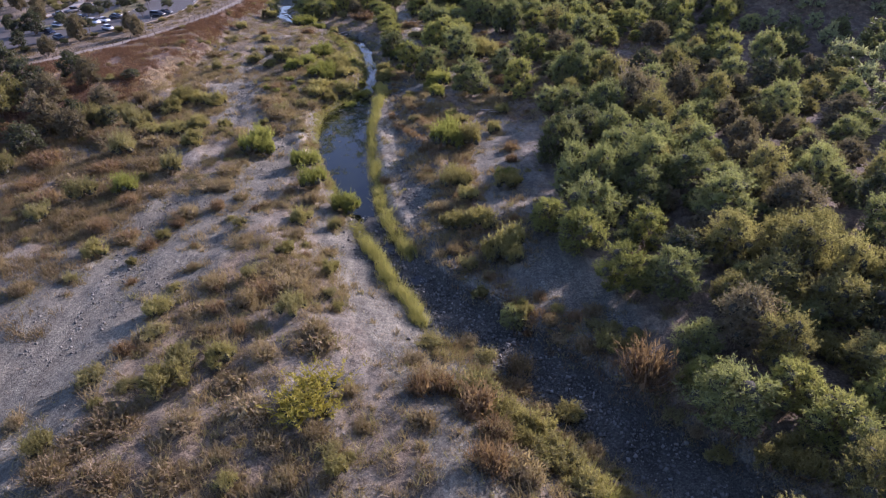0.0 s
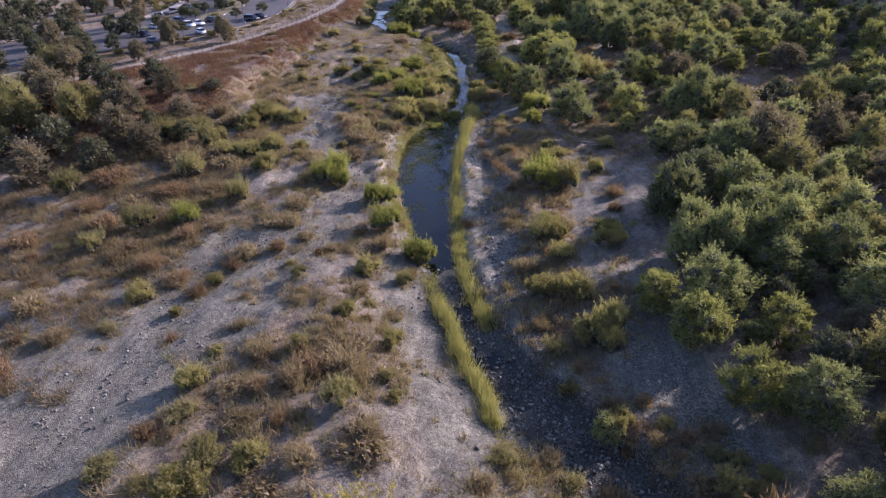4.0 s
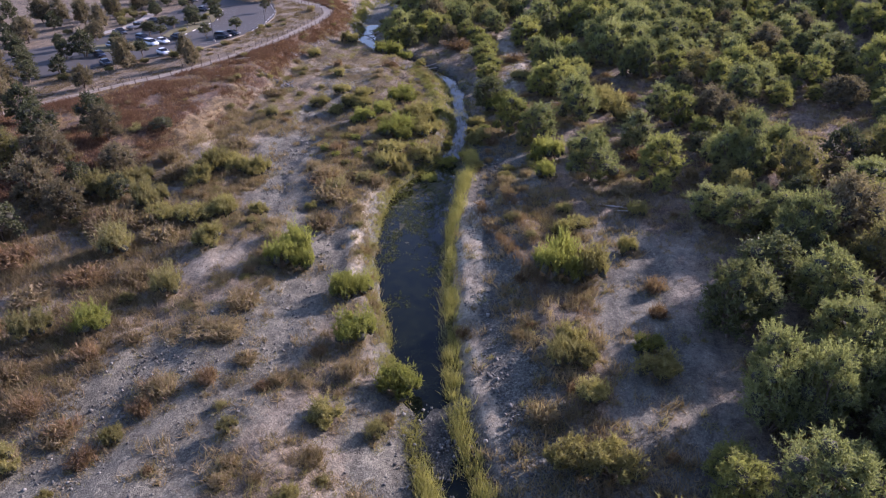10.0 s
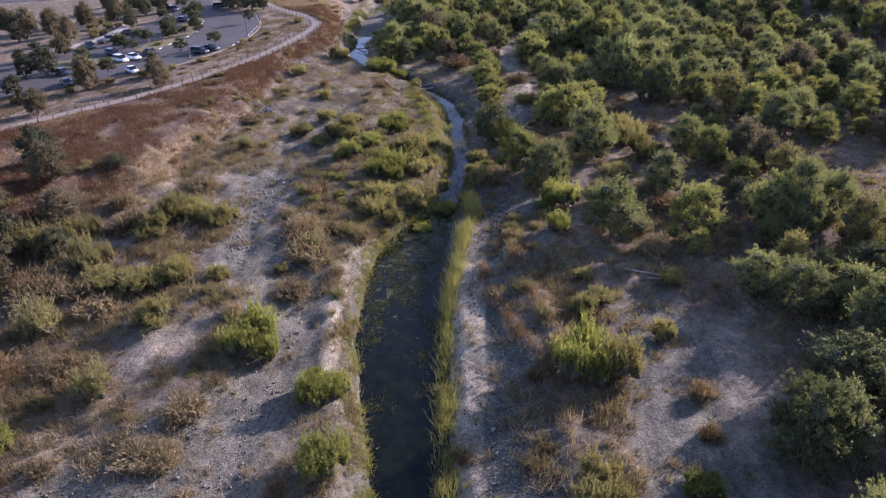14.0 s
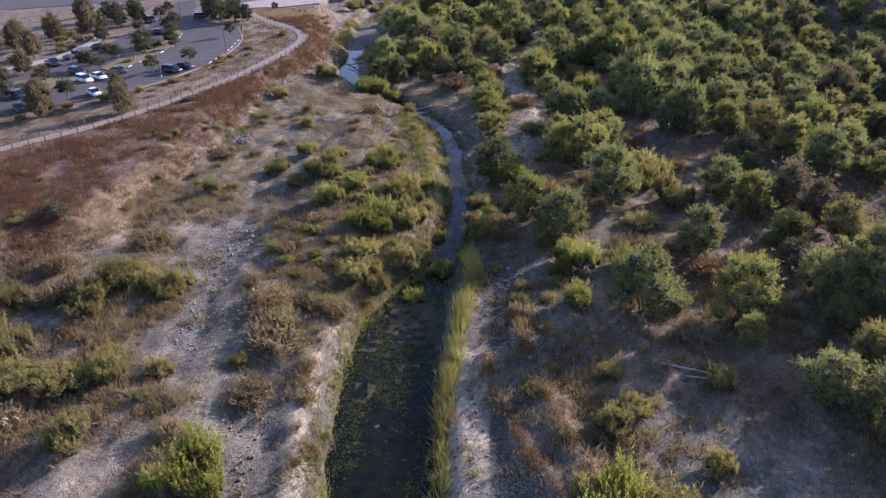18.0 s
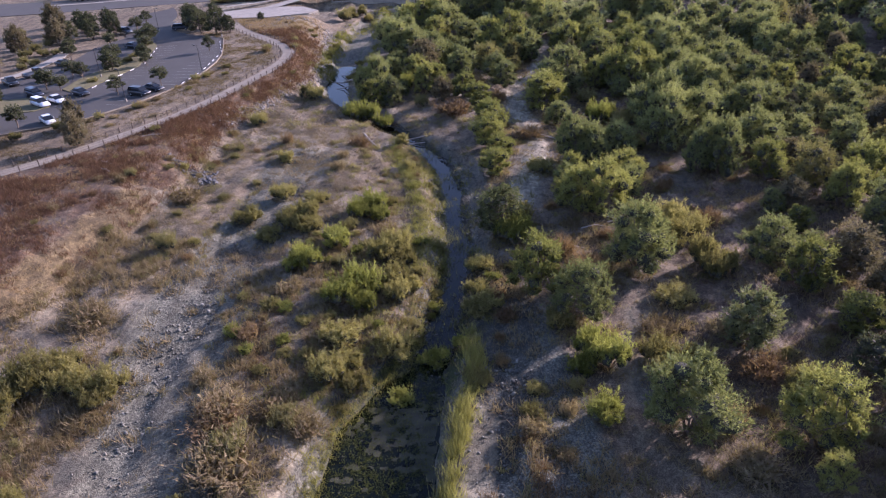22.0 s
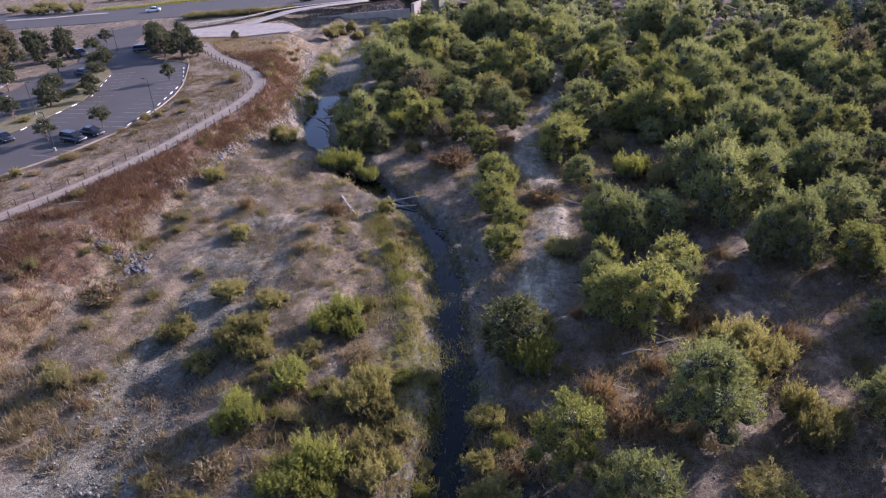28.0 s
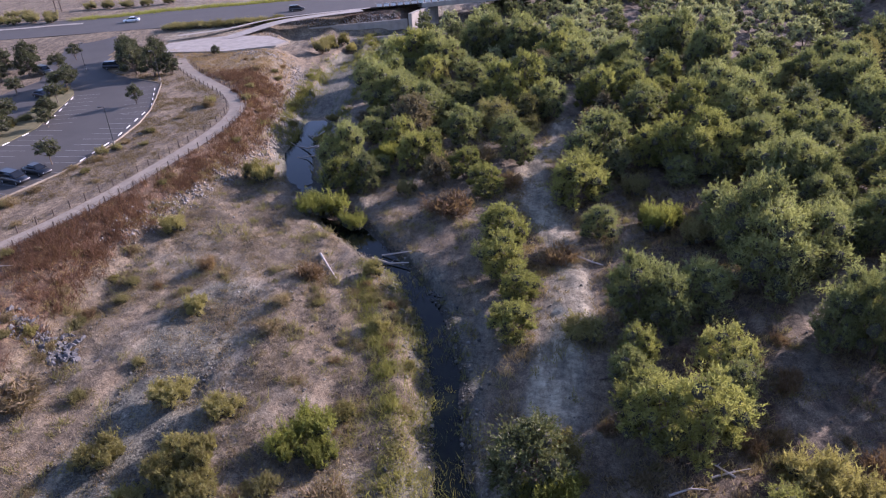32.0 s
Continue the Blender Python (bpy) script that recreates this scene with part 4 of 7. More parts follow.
def slab(name, ring, z, material, label, category, kind="structure", thick=0.12):
    """A flat paved area with an edge."""
    bm = bmesh.new()
    face = bm.faces.new([bm.verts.new((x, y, z)) for x, y in ring])
    if face.normal.z < 0:
        face.normal_flip()
    made = bmesh.ops.extrude_face_region(bm, geom=[face])
    bmesh.ops.translate(bm, verts=[v for v in made["geom"] if isinstance(v, bmesh.types.BMVert)], vec=(0, 0, -thick))
    bmesh.ops.recalc_face_normals(bm, faces=bm.faces)
    return tagged(part(name, bm, material), label, category, kind=kind)


slab("car_park", LOT, LOT_Z, ASPHALT, "grey asphalt car park with long tree shadows", "road")
verts, faces, path_line = ribbon(PATH, 1.35, 3.36)
walk_mesh = grid_mesh("footpath", verts, faces)
walk_mesh.materials.append(TRACK)
tagged(new("footpath", walk_mesh), "pale decomposed granite footpath along the terrace edge", "path", kind="structure")


def fence(offset, spacing, label, first, last):
    """Posts with two cables along the path."""
    root = thing("post_fence", label, "fence")
    bm = bmesh.new()
    rod(bm, (0, 0, -0.2), (0, 0, 1.05), 0.085, 0.08, 7)
    bmesh.ops.bevel(bm, geom=[e for e in bm.edges if all(v.co.z > 1 for v in e.verts)], offset=0.02, segments=1, affect="EDGES")
    post = bm_mesh("post", bm)
    post.materials.append(POST_WOOD)
    spots, carry = [], 0.0
    for a, b in zip(path_line[first:last], path_line[first + 1:last]):
        way = (b - a).normalized()
        side = Vector((-way.y, way.x)) * offset
        length = (b - a).length
        while carry < length:
            spots.append(a + way * carry + side)
            carry += spacing
        carry -= length
    tops = []
    rng = random.Random(5)
    for p in spots:
        ob = new("post", post)
        ob.parent = root
        ob.matrix_basis = pose(p.x, p.y, 3.3, rng.uniform(-2, 2), rng.uniform(-2, 2), rng.uniform(0, 90)) @ Matrix.Scale(rng.uniform(0.92, 1.06), 4)
        tops.append(Vector((p.x, p.y, 3.3)))
    for z in (0.5, 0.85):
        bm = bmesh.new()
        for a, b in zip(tops, tops[1:]):
            if (a - b).length < spacing * 1.6:
                rod(bm, a + Vector((0, 0, z)), b + Vector((0, 0, z)), 0.012, 0.012, 4)
        part("cable", bm, STEEL, root)
    return root


fence(-1.75, 2.6, "dark wooden posts with cables beside the footpath", 20, 108)
fence(1.75, 2.6, "dark wooden posts with cables beside the verge", 20, 108)


def kerb(ring, label):
    bm = bmesh.new()
    pts = [Vector((x, y)) for x, y in ring]
    rows = []
    for i, p in enumerate(pts):
        way = (pts[min(i + 1, len(pts) - 1)] - pts[max(i - 1, 0)]).normalized()
        side = Vector((-way.y, way.x)) * 0.09
        rows.append([bm.verts.new((*(p + side), LOT_Z - 0.1)), bm.verts.new((*(p + side * 0.9), LOT_Z + 0.14)), bm.verts.new((*(p - side * 0.9), LOT_Z + 0.14)), bm.verts.new((*(p - side), LOT_Z - 0.1))])
    for a, b in zip(rows, rows[1:]):
        for k in range(3):
            bm.faces.new((a[k], a[k + 1], b[k + 1], b[k]))
    bmesh.ops.recalc_face_normals(bm, faces=bm.faces)
    return tagged(part("kerb", bm, TRACK), label, "kerb", kind="structure")


kerb(LOT[1:13], "pale concrete kerb round the car park")

# wheel stops along the kerb and the planted island
bm = bmesh.new()
box(bm, -0.8, -0.075, 0, 0.8, 0.075, 0.12, 0.025)
stop_mesh = bm_mesh("wheel_stop", bm)
stop_mesh.materials.append(PAINT_WHITE)


def wheel_stops(a, b, count, turn=0.0):
    for k in range(count):
        f = (k + 0.5) / count
        x, y = lerp(a[0], b[0], f), lerp(a[1], b[1], f)
        ob = tagged(new("wheel_stop", stop_mesh), "white-painted concrete wheel stop on the asphalt", "wheel stop", "wheel stops of the car park")
        ob.matrix_basis = pose(x, y, LOT_Z, 0, 0, math.degrees(math.atan2(b[1] - a[1], b[0] - a[0])) + turn)


wheel_stops((-78.6, 231.5), (-78.5, 241.5), 3)
wheel_stops((-78.6, 243), (-80.8, 258), 4)
wheel_stops((-81.0, 260), (-87.2, 274), 4)
wheel_stops((-95.6, 249), (-101.5, 268), 5)
wheel_stops((-97.5, 228.5), (-96.0, 247), 4)

GRASSY = grained("island_groundcover", (0.13, 0.115, 0.05), 0.95, 0.4, 1.2, 8, 0.5)
ISLAND = [(-103.5, 229), (-99, 226), (-97, 236), (-96.3, 248), (-99, 258), (-102.2, 269), (-105, 273), (-106.5, 270), (-104.5, 258), (-103.5, 248), (-104.5, 238)]
ISLAND_SOUTH = [(-115, 210), (-100, 214), (-98.5, 217), (-101, 221), (-104, 224), (-118, 219)]
slab("planted_island", ISLAND, LOT_Z + 0.13, GRASSY, "yellow-green planted island between parking rows", "planting bed")
slab("planted_island", ISLAND_SOUTH, LOT_Z + 0.13, GRASSY, "yellow-green planted island between parking rows", "planting bed")
slab("walkway", [(-131, 226), (-124.6, 231.6), (-120.6, 242), (-121.2, 258), (-123.5, 266), (-127, 266), (-124, 256), (-123.2, 243), (-127.5, 234)], LOT_Z + 0.1, CONCRETE, "pale concrete walkway beside the car park", "pavement")

# bay lines
def bay_lines(a, b, count, length, turn):
    way = Vector((b[0] - a[0], b[1] - a[1])).normalized()
    angle = math.atan2(way.y, way.x) + radians(turn)
    for k in range(count + 1):
        f = k / count
        bm = bmesh.new()
        m = pose(lerp(a[0], b[0], f), lerp(a[1], b[1], f), LOT_Z + 0.004, 0, 0, math.degrees(angle))
        bmesh.ops.create_grid(bm, x_segments=1, y_segments=1, size=0.5, matrix=m @ Matrix.Translation((length / 2, 0, 0)) @ Matrix.Diagonal((length, 0.08, 1, 1)))
        tagged(part("bay_line", bm, FADED), "thin white painted bay line", "road marking", "bay lines", "structure")


bay_lines((-82.5, 217.5), (-79.3, 228), 4, 5.0, 98)
bay_lines((-79.0, 232), (-79.6, 256), 9, 5.0, 90)
bay_lines((-80.6, 258), (-87.5, 275), 6, 5.0, 90)
bay_lines((-96.0, 232), (-95.8, 247), 6, 5.0, -90)
bay_lines((-96.5, 250), (-101.5, 268), 7, 5.0, -90)


def lamp_post(x, y, turn):
    root = thing("street_lamp", "tall dark steel car park lamp with a flat head", "lamp", "car park lamps", pose(x, y, LOT_Z, 0, 0, turn))
    bm = bmesh.new()
    rod(bm, (0, 0, 0), (0, 0, 0.6), 0.22, 0.22, 12)
    part("footing", bm, CONCRETE, root, "concrete footing")
    bm = bmesh.new()
    rod(bm, (0, 0, 0.5), (0, 0, 6.3), 0.075, 0.055, 8)
    part("pole", bm, STEEL, root)
    bm = bmesh.new()
    rod(bm, (0, 0, 6.2), (0.5, 0, 6.3), 0.03, 0.03, 6)
    part("arm", bm, STEEL, root)
    bm = bmesh.new()
    box(bm, 0.35, -0.17, 6.22, 1.05, 0.17, 6.36, 0.03)
    head = part("lamp_head", bm, STEEL, root)
    bm = bmesh.new()
    box(bm, 0.42, -0.12, 6.2, 0.98, 0.12, 6.218)
    part("lens", bm, PAINT_WHITE, head)


for x, y, turn in ((-77.2, 240, 180), (-84.3, 220, 150), (-100.3, 238.7, 0), (-111, 288, 0), (-88.6, 279, 180)):
    lamp_post(x, y, turn)

# ---- parked cars ----
GLASS = Nodes("tinted_car_glass")
GLASS = GLASS.finish((0.012, 0.014, 0.016), 0.05)
TYRE = grained("tyre_rubber", (0.025, 0.025, 0.026), 0.9, 0.2)
ALLOY = grained("alloy_rim", (0.45, 0.45, 0.46), 0.35, 0.1, 3, 20, 0.02, 0.9)
LAMP_CLEAR = grained("headlight_glass", (0.6, 0.62, 0.64), 0.2, 0.1, 3, 20, 0.0)
LAMP_RED = grained("tail_light_plastic", (0.25, 0.012, 0.01), 0.25, 0.1, 3, 20, 0.0)


def paint(name, colour, metallic=0.3):
    n = Nodes(name)
    n.bsdf.inputs["Coat Weight"].default_value = 0.6
    dust = n.ramp(n.noise(1.5, 4), (0.35, colour), (0.8, tuple(c * 0.8 + 0.03 for c in colour)))
    return n.finish(dust, 0.35, metallic)


def hull(sections, bm):
    """A body through cross-sections: (x, half width, low z, high z, inset of the top)."""
    rows = []
    for x, w, z0, z1, top in sections:
        mid = lerp(z0, z1, 0.62)
        ring = [(-w * 0.93, z0), (-w, lerp(z0, mid, 0.35)), (-w, mid), (-w + top, z1), (w - top, z1), (w, mid), (w, lerp(z0, mid, 0.35)), (w * 0.93, z0)]
        rows.append([bm.verts.new((x, y, z)) for y, z in ring])
    for a, b in zip(rows, rows[1:]):
        for k in range(8):
            bm.faces.new((a[k], a[(k + 1) % 8], b[(k + 1) % 8], b[k]))
    bm.faces.new(rows[0])
    bm.faces.new(rows[-1])
    bmesh.ops.recalc_face_normals(bm, faces=bm.faces)
    return bm


def car(x, y, turn, body_paint, shape, label, z=None):
    long, wide, tall = {"sedan": (4.7, 1.82, 1.45), "suv": (4.75, 1.9, 1.72), "pickup": (5.6, 1.98, 1.85)}[shape]
    h, w = long / 2, wide / 2
    root = thing("parked_car", label, "car", "parked cars", pose(x, y, (LOT_Z if z is None else z), 0, 0, turn))
    deck = 0.98 if shape == "sedan" else 1.1
    bm = hull([(-h, w * 0.84, 0.42, deck - 0.16, 0.1), (-h + 0.12, w * 0.95, 0.3, deck - 0.02, 0.1), (-h * 0.55, w, 0.26, deck, 0.09), (h * 0.35, w, 0.26, deck - 0.02, 0.09),
               (h * 0.72, w * 0.98, 0.28, deck - 0.12, 0.12), (h - 0.1, w * 0.9, 0.32, deck - 0.26, 0.14), (h, w * 0.78, 0.42, deck - 0.36, 0.12)], bmesh.new())
    body = part("body", smooth(bm_mesh("body", bm)), body_paint, root)
    if shape == "pickup":
        cabin = [(-0.35, w * 0.9, deck - 0.1, tall - 0.04, 0.16), (-0.1, w * 0.92, deck - 0.1, tall, 0.2), (0.75, w * 0.92, deck - 0.1, tall, 0.2), (1.6, w * 0.9, deck - 0.1, deck + 0.02, 0.16)]
    elif shape == "suv":
        cabin = [(-h + 0.12, w * 0.9, deck - 0.1, deck + 0.12, 0.16), (-h + 0.42, w * 0.9, deck - 0.1, tall, 0.2), (0.45, w * 0.92, deck - 0.1, tall, 0.22), (h * 0.58, w * 0.9, deck - 0.1, deck, 0.16)]
    else:
        cabin = [(-h * 0.76, w * 0.86, deck - 0.1, deck + 0.02, 0.16), (-h * 0.4, w * 0.9, deck - 0.1, tall - 0.02, 0.24), (h * 0.12, w * 0.9, deck - 0.1, tall, 0.24), (h * 0.55, w * 0.88, deck - 0.1, deck - 0.02, 0.16)]
    bm = hull(cabin, bmesh.new())
    part("window_glass", bm, GLASS, root, "dark tinted glass")
    xs = (cabin[1][0], cabin[2][0])
    bm = bmesh.new()
    box(bm, xs[0] - 0.04, -w * 0.7, tall - 0.03, xs[1] + 0.04, w * 0.7, tall + 0.035, 0.03)
    part("roof_panel", bm, body_paint, root)
    for s in (-1, 1):
        for px in cabin[1:3]:
            bm = bmesh.new()
            rod(bm, (px[0], s * (px[1] - 0.01), deck - 0.05), (px[0], s * (px[1] - px[4] + 0.015), tall), 0.035, 0.03, 5)
            part("pillar", bm, body_paint, root)
        bm = bmesh.new()
        box(bm, cabin[-2][0] + 0.38, s * (w + 0.03) - 0.08, deck + 0.02, cabin[-2][0] + 0.52, s * (w + 0.03) + 0.08, deck + 0.16, 0.03)
        part("wing_mirror", bm, body_paint, root)
        bm = bmesh.new()
        box(bm, h - 0.2, s * w * 0.62 - 0.2, deck - 0.46, h - 0.02, s * w * 0.62 + 0.2, deck - 0.32, 0.03)
        part("headlight", bm, LAMP_CLEAR, root)
        bm = bmesh.new()
        box(bm, -h - 0.01, s * w * 0.66 - 0.16, deck - 0.36, -h + 0.16, s * w * 0.66 + 0.16, deck - 0.18, 0.03)
        part("tail_light", bm, LAMP_RED, root)
        for px in (-h * 0.6, h * 0.62):
            bm = bmesh.new()
            rod(bm, (px, s * (w - 0.2), 0.33), (px, s * (w + 0.012), 0.33), 0.33, 0.33, 16)
            tyre = part("tyre", bm, TYRE, root)
            bm = bmesh.new()
            rod(bm, (px, s * (w - 0.02), 0.33), (px, s * (w + 0.03), 0.33), 0.2, 0.17, 12)
            part("rim", bm, ALLOY, tyre)
    return root


WHITE, BLACK, GREY, SILVER, BLUE = (paint(n, c, m) for n, c, m in (("white_car_paint", (0.78, 0.78, 0.77), 0.0), ("black_car_paint", (0.012, 0.013, 0.016), 0.3), ("grey_car_paint", (0.1, 0.105, 0.11), 0.5), ("silver_car_paint", (0.42, 0.43, 0.44), 0.7), ("navy_car_paint", (0.015, 0.022, 0.045), 0.4)))
car(-83.7, 224.4, -18, BLACK, "suv", "black sport utility car parked nose-in at the kerb")
car(-82.4, 227.7, -18, BLACK, "sedan", "black saloon car parked beside a lot tree")
car(-92.3, 207.2, -40, WHITE, "sedan", "white saloon car parked at the kerb near the path")
car(-100.7, 217.6, -30, WHITE, "suv", "white sport utility car parked beside the island")
car(-98.8, 220.0, -30, WHITE, "sedan", "white saloon car with dark windows in a bay")
car(-106.5, 224.4, -30, BLUE, "suv", "navy car shaded by a lot tree")
car(-96.8, 225.0, -30, BLACK, "sedan", "black saloon car at the island's end")
car(-118.2, 233.3, -35, BLACK, "pickup", "black pickup truck parked along the walkway")
car(-117.0, 240.6, 60, GREY, "pickup", "grey pickup truck parked along the walkway")
car(-116.0, 249.7, -20, BLACK, "sedan", "black saloon car beside the walkway")
car(-107.9, 267.4, -20, BLACK, "sedan", "black saloon car under the island trees")
car(-105.2, 290, 10, BLACK, "suv", "black sport utility car under dark trees")
car(-108.9, 206.6, -40, BLUE, "sedan", "navy saloon car in a sunlit bay")
car(-102.0, 197.4, -42, BLACK, "sedan", "black saloon car at the car park's edge")
car(-111, 216.5, -35, SILVER, "sedan", "silver saloon car beside the island")
car(-120.3, 286.5, -30, GREY, "suv", "grey car in the shade at the entrance")

# ---- road and bridge at the head of the valley ----
ROAD_Z = 4.55
ROADWAY = [(-330, 285), (-180, 312), (-150, 320), (-112, 332), (-95, 336.5), (-83, 345), (-57, 357), (-30, 369), (20, 392), (100, 428), (100, 452), (20, 416), (-30, 393), (-60, 381), (-95, 370),
           (-108, 364), (-125, 358), (-140, 349), (-160, 345), (-330, 310)]
slab("road", ROADWAY, ROAD_Z, ASPHALT, "wide grey asphalt road", "road", thick=0.3)
verts, faces, _ = ribbon([(-120.5, 300), (-122, 308), (-127, 317), (-134, 327), (-140, 336)], 6.5, lambda x, y: lerp(LOT_Z + 0.02, ROAD_Z + 0.01, float(step(303, 330, y))))
entrance_mesh = grid_mesh("entrance_road", verts, faces)
entrance_mesh.materials.append(ASPHALT)
tagged(new("entrance_road", entrance_mesh), "grey asphalt entrance road rising to the main road", "road", kind="structure")
slab("apron", [(-103, 305), (-84.6, 305), (-73.5, 310.5), (-71.5, 314.6), (-79, 322), (-90, 323.5), (-96, 321), (-104, 315)], 3.62, CONCRETE, "pale concrete maintenance apron beside the creek", "pavement", thick=0.5)
verts, faces, _ = ribbon([(-90, 320), (-86, 328), (-80, 337), (-70, 345), (-60, 351)], 2.0, lambda x, y: lerp(3.66, 4.7, float(step(318, 342, y))))
ramp_mesh = grid_mesh("ramp", verts, faces)
ramp_mesh.materials.append(CONCRETE)
tagged(new("ramp", ramp_mesh), "pale concrete ramp rising to the bridge", "pavement", kind="structure")
verts, faces, _ = ribbon([(-103.1, 319.3), (-92.7, 327.3), (-82.4, 341.5), (-58.4, 354.8)], 0.8, ROAD_Z + 0.16)
pave_mesh = grid_mesh("pavement", verts, faces)
pave_mesh.materials.append(CONCRETE)
tagged(new("pavement", pave_mesh), "pale concrete pavement strip along the road", "pavement", kind="structure")
verts, faces, _ = ribbon([(-172, 331), (-159.6, 334), (-150.4, 338), (-143, 340)], 1.1, ROAD_Z + 0.1)
median_mesh = grid_mesh("median", verts, faces)
median_mesh.materials.append(CONCRETE)
tagged(new("median", median_mesh), "pale concrete median in the road", "pavement", kind="structure")
for x, y in ((-167.2, 364), (-164.6, 363)):
    root = thing("utility_pole", "weathered wooden utility pole beyond the road", "pole", "utility poles", pose(x, y, 4.4))
    bm = bmesh.new()
    rod(bm, (0, 0, 0), (0, 0, 11), 0.2, 0.14, 10)
    part("pole", bm, POST_WOOD, root)
    bm = bmesh.new()
    box(bm, -1.2, -0.06, 10, 1.2, 0.06, 10.14, 0.02)
    part("crossarm", bm, POST_WOOD, root)


def wall(name, a, b, z0, z1, thick, label):
    bm = bmesh.new()
    way = Vector((b[0] - a[0], b[1] - a[1], 0))
    m = Matrix.Translation((a[0], a[1], 0)) @ Matrix.Rotation(math.atan2(way.y, way.x), 4, "Z")
    box(bm, 0, -thick / 2, z0, way.length, thick / 2, z1, 0.05, m)
    return tagged(part(name, bm, CONCRETE), label, "wall", kind="structure")


wall("wall_wing", (-79.5, 340.5), (-47, 353.2), -3.0, 1.6, 0.6, "pale concrete wing wall below the road")
wall("wall_toe", (-80, 334.5), (-44, 348), -4.2, -1.6, 0.5, "low concrete toe wall at the creek")
wall("wall_abutment", (-46, 352.5), (-40, 369), -4.2, 3.19, 1.2, "concrete bridge abutment in shade")
wall("bridge_deck", (-47, 370), (80, 425), 3.2, 4.5, 18.0, "concrete bridge deck over the creek")


def railing(a, b, label):
    root = thing("bridge_railing", label, "railing")
    a, b = Vector((*a, ROAD_Z)), Vector((*b, ROAD_Z))
    n = int((b - a).length / 2.2)
    turn = math.degrees(math.atan2(b.y - a.y, b.x - a.x))
    bm = bmesh.new()
    box(bm, -0.8, -0.14, 0, 0.8, 0.14, 0.85, 0.03)
    block = bm_mesh("panel", bm)
    block.materials.append(PAINT_WHITE)
    for k in range(n):
        p = a.lerp(b, (k + 0.5) / n)
        ob = new("panel", block)
        ob.parent = root
        ob.matrix_basis = pose(*p, 0, 0, turn)
    bm = bmesh.new()
    box(bm, 0, -0.17, 0.85, (b - a).length, 0.17, 1.0, 0.03, pose(*a, 0, 0, turn))
    part("top_rail", bm, CONCRETE, root)


railing((-57, 356.4), (40, 399), "pale concrete bridge railing with gaps")
car(-81, 353.5, 22, BLACK, "suv", "black car on the road", ROAD_Z)
car(-128, 341, 200, WHITE, "sedan", "white saloon car on the road", ROAD_Z)


# ---- plants of the valley floor: x, y, width, height ----
plants("B", "bright yellow-green leafy shrub near the creek", "green shrubs near the creek", [(-14.0, 93.0, 5.0, 4.0), (-47.5, 97.6, 4.7, 3.8), (-19.5, 98.9, 4.9, 3.9), (10.2, 99.2, 3.7, 1.8), (-22.2, 108.3, 5.5, 3.4), (-30.5, 113.7, 6.6, 5.2), (2.2, 112.4, 6.2, 6.2), (0.8, 142.0, 3.9, 3.1), (0.4, 150.2, 6.2, 4.4), (-8.0, 176.4, 5.7, 4.5)])
plants("B", "bright yellow-green leafy shrub near the creek", "green shrubs near the creek", [(7.2, 223.4, 6.5, 4.9), (-34.6, 225.8, 4.0, 3.2), (-40.2, 228.7, 7.9, 5.5), (-34.1, 246.7, 5.6, 4.1)])
plants("L", "young sunlit yellow-green willow with several stems", "young willows", [(23.0, 48.4, 3.9, 4.1), (19.8, 64.9, 6.6, 6.0), (16.9, 73.7, 6.1, 6.4), (25.0, 74.2, 5.6, 5.9), (13.8, 79.5, 5.3, 4.9), (13.7, 82.4, 4.0, 3.7), (16.9, 135.1, 3.2, 3.5), (17.4, 140.0, 7.4, 7.3), (27.1, 156.5, 5.5, 4.6), (-4.9, 163.4, 7.0, 7.6), (24.4, 163.9, 5.8, 6.4), (8.2, 175.0, 5.2, 4.3), (4.2, 182.8, 7.5, 8.2), (0.9, 183.3, 6.1, 6.7), (0.2, 185.9, 5.6, 5.4), (8.2, 192.8, 6.1, 6.0), (0.6, 193.5, 4.5, 5.0), (-11.5, 199.2, 5.6, 4.7), (-10.7, 205.1, 5.4, 4.5)])
plants("L", "young sunlit yellow-green willow with several stems", "young willows", [(-12.8, 210.3, 7.0, 6.2), (-13.0, 216.6, 6.4, 7.0), (-3.3, 229.7, 8.3, 7.5), (-2.2, 232.9, 8.2, 6.9), (-16.2, 233.7, 6.0, 5.1), (-38.3, 235.6, 7.4, 6.2), (17.0, 241.4, 11.3, 9.5), (10.3, 243.8, 10.7, 9.0), (-27.8, 244.3, 8.5, 7.1), (10.9, 272.4, 8.9, 7.4), (2.4, 273.2, 9.0, 8.5), (-13.0, 275.5, 12.9, 10.9), (-38.9, 300.4, 13.3, 11.3), (-4.5, 302.3, 10.5, 8.8)])
